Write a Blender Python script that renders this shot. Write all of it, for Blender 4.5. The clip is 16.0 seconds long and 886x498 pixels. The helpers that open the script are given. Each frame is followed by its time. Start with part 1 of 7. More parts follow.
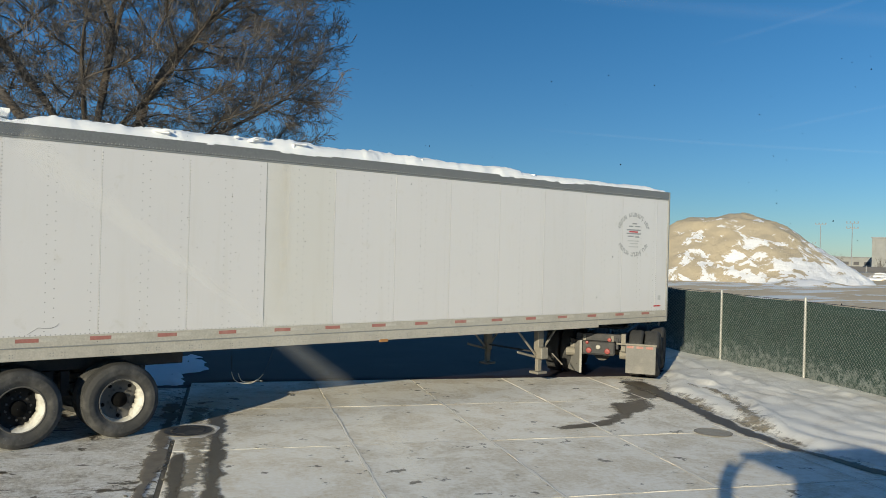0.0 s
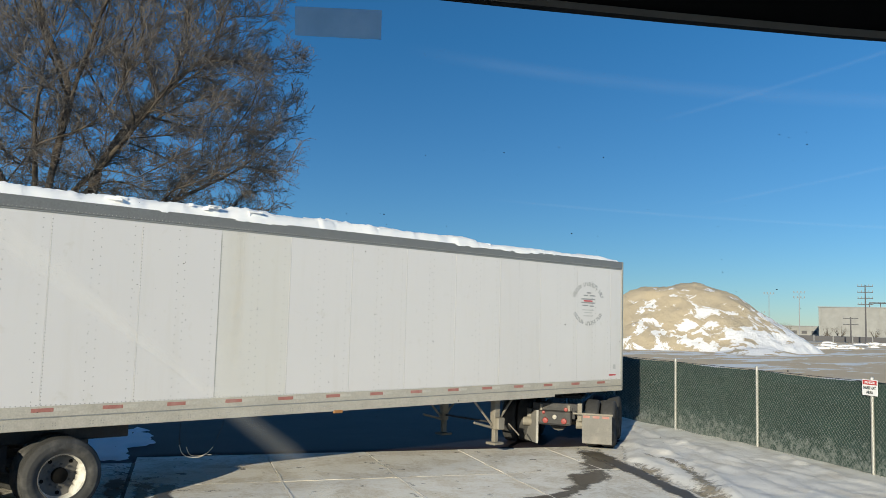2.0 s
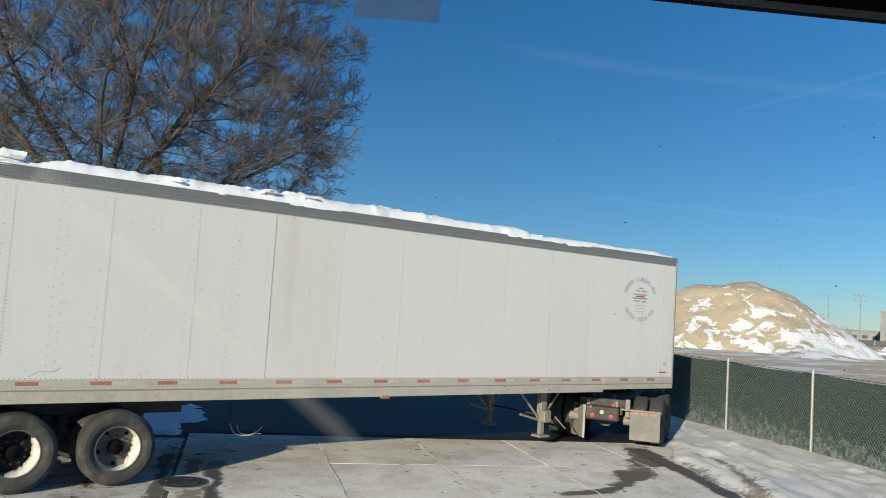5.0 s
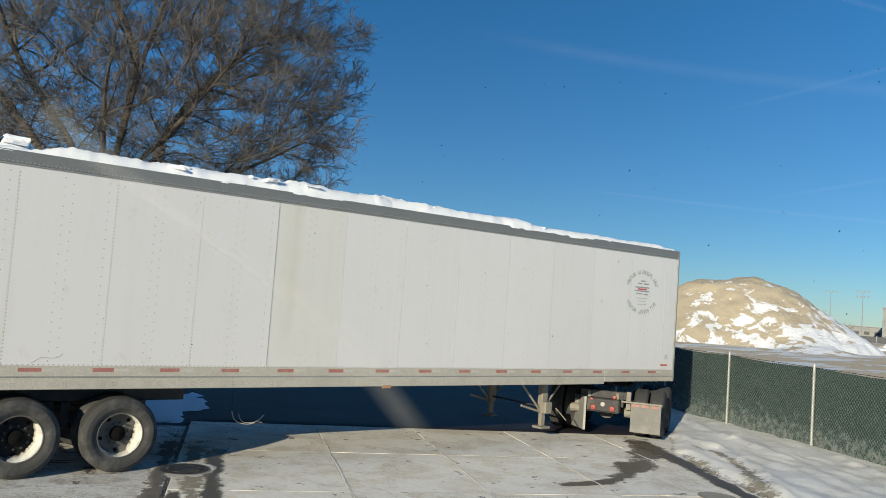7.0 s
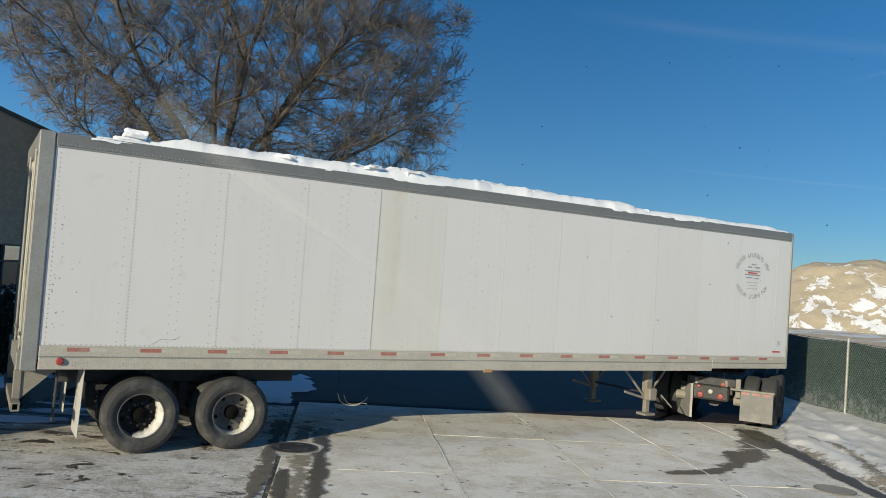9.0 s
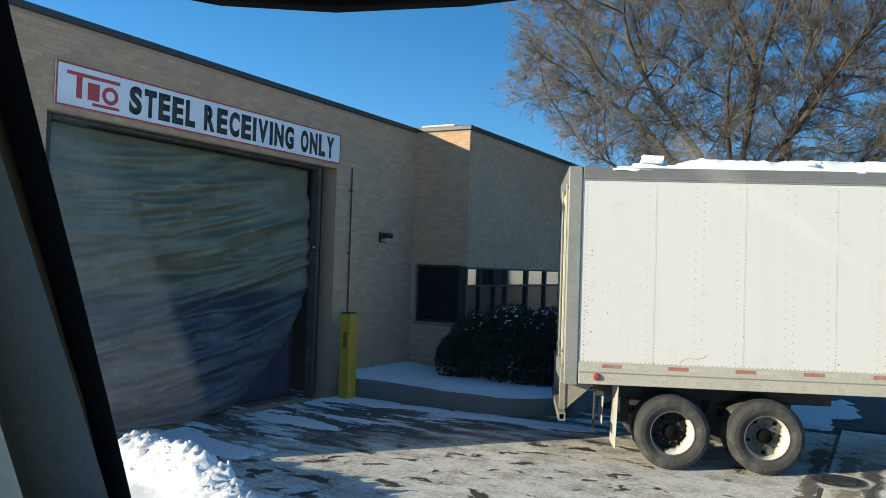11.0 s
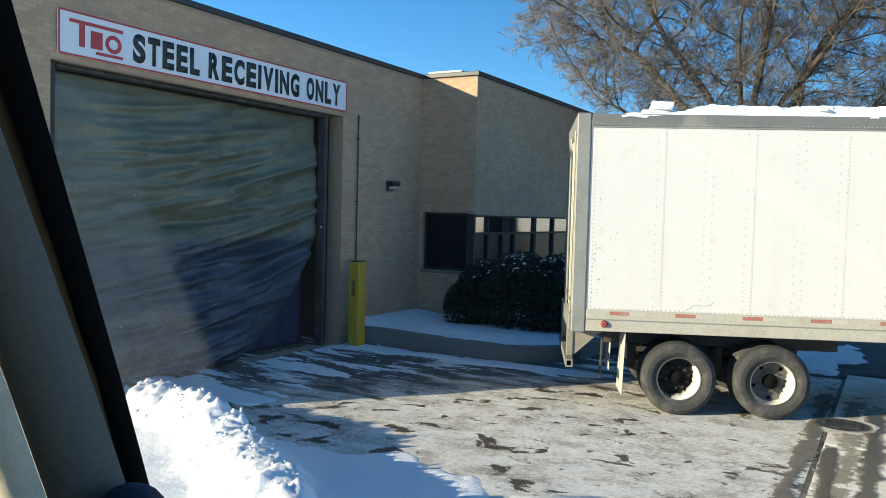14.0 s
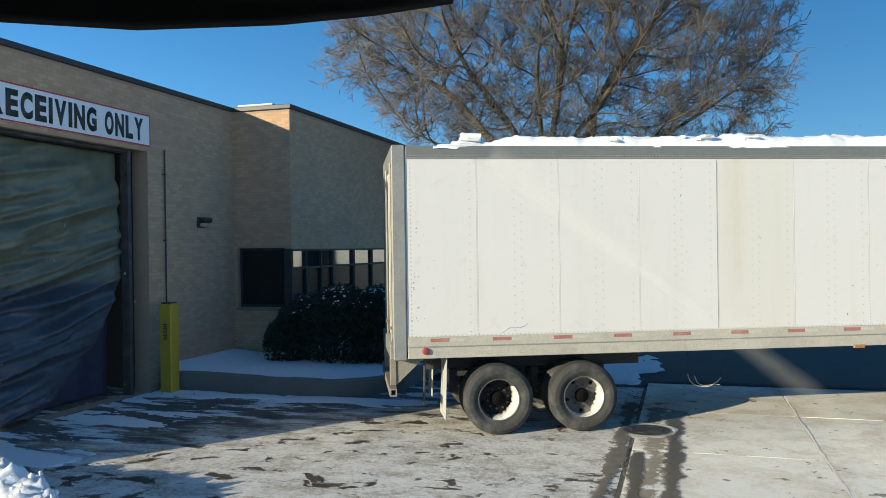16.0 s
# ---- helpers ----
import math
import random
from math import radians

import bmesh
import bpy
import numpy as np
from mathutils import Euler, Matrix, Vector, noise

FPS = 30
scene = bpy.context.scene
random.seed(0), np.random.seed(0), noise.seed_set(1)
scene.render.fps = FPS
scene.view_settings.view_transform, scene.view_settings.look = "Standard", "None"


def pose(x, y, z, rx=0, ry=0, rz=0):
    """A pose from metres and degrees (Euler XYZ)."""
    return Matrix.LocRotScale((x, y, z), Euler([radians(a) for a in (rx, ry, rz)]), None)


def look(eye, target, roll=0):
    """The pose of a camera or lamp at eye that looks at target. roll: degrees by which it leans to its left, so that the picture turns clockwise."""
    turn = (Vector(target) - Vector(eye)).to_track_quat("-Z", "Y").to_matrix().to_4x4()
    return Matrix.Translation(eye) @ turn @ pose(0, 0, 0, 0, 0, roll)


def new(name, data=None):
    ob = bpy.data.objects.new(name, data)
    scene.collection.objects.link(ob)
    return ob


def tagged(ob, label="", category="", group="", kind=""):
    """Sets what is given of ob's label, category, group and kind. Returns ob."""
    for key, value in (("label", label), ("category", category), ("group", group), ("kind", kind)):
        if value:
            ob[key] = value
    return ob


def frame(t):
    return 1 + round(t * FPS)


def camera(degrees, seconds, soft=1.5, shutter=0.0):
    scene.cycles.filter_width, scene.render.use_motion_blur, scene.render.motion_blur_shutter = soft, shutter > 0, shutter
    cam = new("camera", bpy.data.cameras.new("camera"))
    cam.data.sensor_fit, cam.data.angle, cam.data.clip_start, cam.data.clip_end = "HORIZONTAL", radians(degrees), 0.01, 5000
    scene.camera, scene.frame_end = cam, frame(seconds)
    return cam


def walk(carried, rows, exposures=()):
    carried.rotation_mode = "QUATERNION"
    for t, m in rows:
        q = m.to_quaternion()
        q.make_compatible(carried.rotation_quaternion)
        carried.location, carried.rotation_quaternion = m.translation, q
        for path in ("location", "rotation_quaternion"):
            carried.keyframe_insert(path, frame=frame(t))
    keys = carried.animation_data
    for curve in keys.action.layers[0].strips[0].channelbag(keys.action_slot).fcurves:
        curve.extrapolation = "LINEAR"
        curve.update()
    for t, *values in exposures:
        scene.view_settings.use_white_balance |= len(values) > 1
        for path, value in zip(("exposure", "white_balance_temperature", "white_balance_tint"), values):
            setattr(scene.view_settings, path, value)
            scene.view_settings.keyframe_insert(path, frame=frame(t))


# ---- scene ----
cam = camera(58.0, 16.0, soft=0.8)
PATH = [
    (0, look((-1.050, -11.448, 2.700), (5.133, -3.588, 2.700), 1.56)),
    (0.5, look((-1.051, -11.449, 2.699), (5.505, -3.898, 2.749), 1.60)),
    (1, look((-1.050, -11.449, 2.700), (5.727, -4.121, 3.306), 1.33)),
    (1.5, look((-1.050, -11.450, 2.699), (5.712, -4.125, 3.483), 1.16)),
    (2, look((-1.050, -11.451, 2.699), (5.510, -3.954, 3.574), 1.58)),
    (2.5, look((-1.050, -11.451, 2.700), (5.259, -3.745, 3.600), 2.05)),
    (3, look((-1.050, -11.451, 2.699), (5.206, -3.714, 3.701), 2.18)),
    (3.5, look((-1.050, -11.451, 2.698), (5.143, -3.663, 3.696), 2.74)),
    (4, look((-1.051, -11.450, 2.698), (5.067, -3.574, 3.443), 4.21)),
    (4.5, look((-1.050, -11.451, 2.699), (5.028, -3.543, 3.416), 3.65)),
    (7, look((-1.050, -11.453, 2.656), (5.012, -3.524, 3.282), 4.17)),
    (7.5, look((-1.048, -11.452, 2.657), (4.960, -3.472, 3.126), 3.77)),
    (8, look((-1.048, -11.451, 2.657), (4.916, -3.436, 3.087), 3.38)),
    (8.5, look((-1.049, -11.451, 2.656), (4.748, -3.313, 3.075), 3.59)),
    (9, look((-1.049, -11.451, 2.655), (3.996, -2.824, 3.000), 4.05)),
    (9.5, look((-1.051, -11.449, 2.655), (2.019, -1.938, 2.992), 3.44)),
    (9.9, look((-1.050, -11.448, 2.655), (0.082, -1.521, 3.080), 2.68)),
    (10.2, look((-1.050, -11.450, 2.655), (-1.091, -1.466, 3.215), 2.28)),
    (12.3, look((-1.052, -11.448, 2.696), (-2.348, -1.544, 2.215), 1.41)),
    (12.5, look((-1.052, -11.447, 2.694), (-2.336, -1.542, 2.202), 1.35)),
    (13, look((-1.052, -11.449, 2.696), (-2.275, -1.536, 2.202), 1.10)),
    (13.5, look((-1.052, -11.448, 2.696), (-2.216, -1.527, 2.227), 1.30)),
    (14, look((-1.051, -11.450, 2.695), (-2.133, -1.518, 2.264), 1.51)),
    (14.5, look((-1.050, -11.452, 2.695), (-1.854, -1.490, 2.379), 1.81)),
    (15, look((-1.049, -11.452, 2.696), (-1.158, -1.454, 2.508), 0.76)),
    (15.5, look((-1.049, -11.450, 2.700), (-0.336, -1.477, 2.547), -0.16)),
    (16, look((-1.050, -11.449, 2.699), (0.115, -1.517, 2.679), -0.79)),
]
walk(cam, PATH, [(0, 0.04, 7350, -1), (1.2, 0.06, 7250, 0), (2, 0.15, 7150, 0), (8.6, 0.11, 7150, 0), (9.2, 0.0, 7100, 0), (9.6, 0.1, 7200, 0), (10.0, 0.42, 7150, 0), (10.3, 0.46, 7200, -1), (12.3, 0.86, 7500, -3), (14.4, 0.84, 7500, -3), (15, 0.69, 7400, -3), (16, 0.51, 7350, -2)])

# ---- world, sun ----
SUN_TO = Vector((-0.88, -0.475, 0)).normalized()      # where the sun stands
SUN_EL = radians(14.5)
world = bpy.data.worlds.new("world")
scene.world = world
world.use_nodes = True
wn_ = world.node_tree
sky = wn_.nodes.new("ShaderNodeTexSky")
sky.sky_type = "NISHITA"
sky.sun_disc = False
sky.sun_elevation = SUN_EL
sky.sun_rotation = math.atan2(-SUN_TO.x, SUN_TO.y) % (2 * math.pi)
sky.altitude = 1500
sky.air_density = 1.0
sky.dust_density = 0.1
sky.ozone_density = 5.0
tint = wn_.nodes.new("ShaderNodeMix")
tint.data_type, tint.blend_type = "RGBA", "MULTIPLY"
tint.inputs[0].default_value = 1.0
where = wn_.nodes.new("ShaderNodeTexCoord")
height = wn_.nodes.new("ShaderNodeSeparateXYZ")
grade = wn_.nodes.new("ShaderNodeValToRGB")          # haze low down, deeper blue above
grade.color_ramp.elements[0].color, grade.color_ramp.elements[0].position = (0.80, 0.91, 1.06, 1), 0.0
grade.color_ramp.elements[1].color, grade.color_ramp.elements[1].position = (0.40, 0.90, 1.13, 1), 0.34
wn_.links.new(where.outputs["Generated"], height.inputs[0])
wn_.links.new(height.outputs[2], grade.inputs[0])
wn_.links.new(grade.outputs[0], tint.inputs[7])
wn_.links.new(sky.outputs[0], tint.inputs[6])
wn_.links.new(tint.outputs[2], wn_.nodes["Background"].inputs[0])
wn_.nodes["Background"].inputs[1].default_value = 0.115

sun_data = bpy.data.lights.new("sun", "SUN")
sun_data.energy, sun_data.angle, sun_data.color = 4.7, radians(0.53), (1.0, 0.90, 0.775)
sun = new("sun", sun_data)
sun_dir = Vector((SUN_TO.x * math.cos(SUN_EL), SUN_TO.y * math.cos(SUN_EL), math.sin(SUN_EL)))
sun.matrix_world = look(sun_dir * 60, (0, 0, 0))

# ---- materials ----
def nodes(name):
    m = bpy.data.materials.new(name)
    m.use_nodes = True
    t = m.node_tree
    return m, t, t.nodes["Principled BSDF"]


def N(t, kind, **values):
    n = t.nodes.new(kind)
    for k, v in values.items():
        n.inputs[k].default_value = v
    return n


def coords(t, scale=(1, 1, 1), rot=0.0, which="Object"):
    c = t.nodes.new("ShaderNodeTexCoord")
    m = t.nodes.new("ShaderNodeMapping")
    m.inputs["Scale"].default_value = scale
    m.inputs["Rotation"].default_value = (0, 0, rot)
    t.links.new(c.outputs[which], m.inputs[0])
    return m.outputs[0]


def noise_tex(t, vec, scale, detail=4.0, rough=0.55, distort=0.0):
    n = N(t, "ShaderNodeTexNoise", Scale=scale, Detail=detail, Roughness=rough, Distortion=distort)
    t.links.new(vec, n.inputs["Vector"])
    return n.outputs[0]


def ramp(t, val, stops):
    r = t.nodes.new("ShaderNodeValToRGB")
    e = r.color_ramp.elements
    while len(e) < len(stops):
        e.new(0.5)
    for el, (p, c) in zip(e, stops):
        el.position = p
        el.color = (*c, 1) if isinstance(c, tuple) else (c, c, c, 1)
    t.links.new(val, r.inputs[0])
    return r.outputs[0]


def mixc(t, fac, a, b, mode="MIX"):
    n = t.nodes.new("ShaderNodeMix")
    n.data_type, n.blend_type = "RGBA", mode
    for sock, v in ((n.inputs[0], fac), (n.inputs[6], a), (n.inputs[7], b)):
        if isinstance(v, bpy.types.NodeSocket):
            t.links.new(v, sock)
        elif isinstance(v, tuple):
            sock.default_value = (*v, 1)
        else:
            sock.default_value = v
    return n.outputs[2]


def bump(t, p, val, strength, dist):
    b = N(t, "ShaderNodeBump", Strength=strength, Distance=dist)
    t.links.new(val, b.inputs["Height"])
    t.links.new(b.outputs[0], p.inputs["Normal"])


def math_n(t, op, a, b=0.5):
    n = t.nodes.new("ShaderNodeMath")
    n.operation = op
    for sock, v in zip(n.inputs, (a, b)):
        if isinstance(v, bpy.types.NodeSocket):
            t.links.new(v, sock)
        else:
            sock.default_value = v
    return n.outputs[0]


def plain(name, color, rough=0.6, metal=0.0, var=0.18, scale=3.0, fine=40.0, bumps=0.15, dist=0.003, dirt=None, dirt_amount=0.5, spec=0.5, island=0.0, obj=0.0, grain=0.35):
    """A surface with mottling at two scales, optional dirt patches and fine relief."""
    m, t, p = nodes(name)
    v = coords(t)
    big, small = noise_tex(t, v, scale, 5), noise_tex(t, v, fine, 3)
    lo, hi = tuple(c * (1 - var) for c in color), tuple(min(1, c * (1 + var)) for c in color)
    c = mixc(t, big, lo, hi)
    c = mixc(t, grain, c, ramp(t, small, [(0.3, 0.35), (0.7, 0.65)]), "OVERLAY")
    if dirt:
        mask = ramp(t, noise_tex(t, v, scale * 0.6, 6, 0.65), [(0.5, 0.0), (0.68, dirt_amount)])
        c = mixc(t, mask, c, dirt)
    if island or obj:
        if island:
            g = t.nodes.new("ShaderNodeNewGeometry").outputs["Random Per Island"]
        else:
            g = t.nodes.new("ShaderNodeObjectInfo").outputs["Random"]
        k = island or obj
        c = mixc(t, 1.0, c, ramp(t, g, [(0.0, 1 - k), (1.0, 1.0)]), "MULTIPLY")
    t.links.new(c, p.inputs["Base Color"])
    p.inputs["Roughness"].default_value = rough
    p.inputs["Metallic"].default_value = metal
    p.inputs["Specular IOR Level"].default_value = spec
    if bumps:
        bump(t, p, small, bumps, dist)
    return m


def snow_mat(name, color=(0.86, 0.88, 0.92), dirt=None, amount=0.4, scale=1.2, foot=None):
    m, t, p = nodes(name)
    v = coords(t)
    c = mixc(t, noise_tex(t, v, 2.0, 5), tuple(x * 0.9 for x in color), color)
    if dirt:
        c = mixc(t, ramp(t, noise_tex(t, v, scale, 7, 0.65, 0.4), [(0.48, 0.0), (0.66, amount)]), c, dirt)
    if foot is not None:
        # road dirt thrown onto the low edge
        sep = t.nodes.new("ShaderNodeSeparateXYZ")
        t.links.new(v, sep.inputs[0])
        low = math_n(t, "MULTIPLY", math_n(t, "SUBTRACT", foot, sep.outputs[2]), 5.0)
        c = mixc(t, ramp(t, math_n(t, "ADD", low, noise_tex(t, v, 3.0, 10, 0.75)), [(0.50, 0.0), (0.72, 0.9)]), c, (0.17, 0.145, 0.11))
    t.links.new(c, p.inputs["Base Color"])
    p.inputs["Roughness"].default_value = 0.75
    p.inputs["Subsurface Weight"].default_value = 0.0
    bump(t, p, noise_tex(t, v, 22, 6, 0.65), 0.5, 0.02)
    return m


M = {}
def panel_mat(name="white_panel", lo=(0.63, 0.615, 0.615), hi=(0.675, 0.66, 0.66)):
    """White painted sheet with faint handling dirt and vertical run-off stains."""
    m, t, p = nodes(name)
    v = coords(t)
    c = mixc(t, noise_tex(t, v, 0.5, 5), lo, hi)
    rnd = t.nodes.new("ShaderNodeObjectInfo").outputs["Random"]
    c = mixc(t, 1.0, c, ramp(t, rnd, [(0.0, 0.965), (1.0, 1.0)]), "MULTIPLY")
    runs = ramp(t, noise_tex(t, coords(t, (1.7, 1.0, 0.14)), 2.0, 9, 0.7), [(0.53, 0.0), (0.70, 0.2)])
    c = mixc(t, runs, c, (0.52, 0.49, 0.43))
    grime = ramp(t, noise_tex(t, v, 3.5, 9, 0.7, 0.4), [(0.60, 0.0), (0.70, 0.35)])
    c = mixc(t, grime, c, (0.50, 0.47, 0.41))
    t.links.new(c, p.inputs["Base Color"])
    t.links.new(ramp(t, noise_tex(t, v, 1.5, 5), [(0.3, 0.32), (0.7, 0.5)]), p.inputs["Roughness"])
    bump(t, p, noise_tex(t, coords(t, (1.0, 1.0, 0.5)), 1.3, 3), 0.10, 0.02)
    return m


M["white_panel"] = panel_mat()
M["tinted_panel"] = panel_mat("tinted_panel", (0.615, 0.60, 0.57), (0.66, 0.645, 0.62))
M["rail_aluminium"] = plain("rail_aluminium", (0.47, 0.44, 0.38), 0.6, 0.15, var=0.12, scale=2.5, dirt=(0.36, 0.33, 0.28), dirt_amount=0.6)
M["top_rail_grey"] = plain("top_rail_grey", (0.175, 0.18, 0.18), 0.5, 0.15, var=0.1, scale=2)
M["frame_galv"] = plain("frame_galv", (0.30, 0.30, 0.285), 0.5, 0.3, var=0.15, scale=3, dirt=(0.2, 0.19, 0.17))
M["frosted_iron"] = plain("frosted_iron", (0.36, 0.33, 0.28), 0.8, var=0.3, scale=7, dirt=(0.2, 0.175, 0.14), dirt_amount=0.6)
M["rivet"] = plain("rivet", (0.34, 0.34, 0.33), 0.5, 0.3, bumps=0)
M["cream_door"] = plain("cream_door", (0.72, 0.67, 0.56), 0.5, var=0.06, scale=1.5, dirt=(0.5, 0.45, 0.36), dirt_amount=0.4)
M["tape_red"] = plain("tape_red", (0.36, 0.15, 0.125), 0.5, var=0.15, scale=8, dirt=(0.45, 0.33, 0.28), dirt_amount=0.45)
M["tape_white"] = plain("tape_white", (0.50, 0.475, 0.42), 0.45, var=0.08, scale=8)
M["tyre"] = plain("tyre", (0.042, 0.042, 0.042), 0.85, var=0.25, scale=4, dirt=(0.12, 0.116, 0.11), dirt_amount=0.8, bumps=0.3)
M["rim_white"] = plain("rim_white", (0.66, 0.64, 0.58), 0.5, var=0.1, scale=6, dirt=(0.22, 0.20, 0.17), dirt_amount=0.6)
M["rim_grey"] = plain("rim_grey", (0.095, 0.092, 0.088), 0.65, var=0.2, scale=6, dirt=(0.16, 0.15, 0.135), dirt_amount=0.5, spec=0.25)
M["grease_black"] = plain("grease_black", (0.012, 0.012, 0.012), 0.5, var=0.3, scale=8, dirt=(0.035, 0.032, 0.03), dirt_amount=0.5, spec=0.12)
M["steel_dark"] = plain("steel_dark", (0.045, 0.045, 0.048), 0.65, 0.2, var=0.3, scale=4, dirt=(0.16, 0.145, 0.12), dirt_amount=0.5)
M["steel_dusty"] = plain("steel_dusty", (0.25, 0.23, 0.195), 0.7, 0.1, var=0.2, scale=5, dirt=(0.16, 0.14, 0.11), dirt_amount=0.5)
M["rubber_flap"] = plain("rubber_flap", (0.20, 0.195, 0.185), 0.8, var=0.15, scale=3, dirt=(0.34, 0.32, 0.29), dirt_amount=0.6)
M["flap_white"] = plain("flap_white", (0.48, 0.47, 0.44), 0.6, var=0.1, scale=4, dirt=(0.3, 0.28, 0.25))
M["lamp_red"] = plain("lamp_red", (0.30, 0.05, 0.045), 0.35, var=0.05, bumps=0)
M["lamp_amber"] = plain("lamp_amber", (0.36, 0.17, 0.06), 0.35, var=0.05, bumps=0)
M["lamp_clear"] = plain("lamp_clear", (0.42, 0.40, 0.36), 0.3, var=0.05, bumps=0)
M["print_grey"] = plain("print_grey", (0.27, 0.28, 0.285), 0.5, bumps=0)
M["print_faint"] = plain("print_faint", (0.46, 0.46, 0.46), 0.5, bumps=0)
M["print_dark"] = plain("print_dark", (0.02, 0.03, 0.032), 0.5, bumps=0)
M["print_red"] = plain("print_red", (0.50, 0.045, 0.05), 0.45, bumps=0)
M["sign_white"] = plain("sign_white", (0.80, 0.81, 0.84), 0.5, var=0.03, bumps=0.03)
M["bollard_yellow"] = plain("bollard_yellow", (0.56, 0.36, 0.035), 0.5, var=0.1, scale=3, dirt=(0.25, 0.2, 0.06), dirt_amount=0.4)
M["coping_dark"] = plain("coping_dark", (0.055, 0.055, 0.06), 0.5, 0.4, var=0.2)
M["lamp_black"] = plain("lamp_black", (0.02, 0.02, 0.02), 0.4, 0.3)
M["window_frame"] = plain("window_frame", (0.03, 0.029, 0.028), 0.6, 0.0)
M["concrete_kerb"] = plain("concrete_kerb", (0.19, 0.18, 0.168), 0.9, var=0.15, scale=2, dirt=(0.18, 0.17, 0.15), bumps=0.4, dist=0.006)
M["interior_dark"] = plain("interior_dark", (0.05, 0.05, 0.05), 0.9)
M["flat_roof_snow"] = snow_mat("flat_roof_snow")
M["galv_post"] = plain("galv_post", (0.52, 0.52, 0.50), 0.5, 0.5, var=0.15, scale=6, dirt=(0.36, 0.33, 0.28))
M["wire"] = plain("wire", (0.22, 0.24, 0.23), 0.5, 0.4, bumps=0)
M["snow"] = snow_mat("snow")
M["snow_dirty"] = snow_mat("snow_dirty", (0.84, 0.83, 0.80), (0.44, 0.40, 0.34), 0.5, 1.1, 0.02)
M["roof_snow_cap"] = snow_mat("roof_snow_cap", (0.90, 0.91, 0.93))
M["far_white"] = plain("far_white", (0.27, 0.275, 0.275), 0.8, var=0.05, scale=0.05, fine=0.5, bumps=0)
M["far_grey"] = plain("far_grey", (0.26, 0.27, 0.29), 0.8, var=0.1, scale=0.1, bumps=0)
M["far_dark"] = plain("far_dark", (0.09, 0.09, 0.10), 0.8, var=0.2, scale=0.2, bumps=0)
M["bark"] = plain("bark", (0.085, 0.068, 0.054), 0.9, var=0.3, scale=3, fine=25, bumps=0.6, dist=0.01, dirt=(0.18, 0.15, 0.115), dirt_amount=0.5)
M["twig"] = plain("twig", (0.162, 0.143, 0.130), 0.85, var=0.25, scale=0.5, bumps=0, island=0.35)
M["cab_black"] = plain("cab_black", (0.006, 0.006, 0.006), 0.95, spec=0.08, var=0.2, scale=6)
M["cab_grey"] = plain("cab_grey", (0.15, 0.147, 0.13), 0.75, var=0.06, scale=5, fine=200, bumps=0.2, dist=0.0006)
M["cab_cream"] = plain("cab_cream", (0.62, 0.55, 0.43), 0.75, var=0.05, scale=5, fine=200, bumps=0.2, dist=0.0006)
M["sticker"] = plain("sticker", (0.55, 0.66, 0.74), 0.6, var=0.25, scale=30)
M["sticker"].node_tree.nodes["Principled BSDF"].inputs["Alpha"].default_value = 0.42
M["cab_paint"] = plain("cab_paint", (0.45, 0.46, 0.47), 0.35, var=0.05)
# White in place of chrome: the bright snow it reflects is painted on.
M["reflection_white"] = plain("reflection_white", (0.62, 0.62, 0.60), 0.3, var=0.06)
M["cab_navy"] = plain("cab_navy", (0.012, 0.014, 0.04), 0.6, var=0.2, scale=8)
M["chrome"] = plain("chrome", (0.75, 0.75, 0.75), 0.15, 1.0, var=0.05, bumps=0)
M["mortar"] = plain("mortar", (0.40, 0.285, 0.205), 0.95, var=0.12, scale=2)


def brick_mat():
    m, t, p = nodes("tan_brick")
    v = coords(t)
    geo = t.nodes.new("ShaderNodeNewGeometry").outputs["Random Per Island"]
    rnd = t.nodes.new("ShaderNodeObjectInfo").outputs["Random"]
    both = math_n(t, "FRACT", math_n(t, "ADD", geo, rnd))
    c = ramp(t, both, [(0.0, (0.46, 0.295, 0.185)), (0.5, (0.52, 0.335, 0.21)), (1.0, (0.57, 0.375, 0.245))])
    c = mixc(t, ramp(t, noise_tex(t, v, 0.7, 6, 0.6), [(0.42, 0.0), (0.7, 0.4)]), c, (0.31, 0.255, 0.20))
    c = mixc(t, 0.2, c, noise_tex(t, v, 45, 4), "OVERLAY")
    t.links.new(c, p.inputs["Base Color"])
    p.inputs["Roughness"].default_value = 0.9
    bump(t, p, noise_tex(t, v, 60, 4), 0.3, 0.003)
    return m


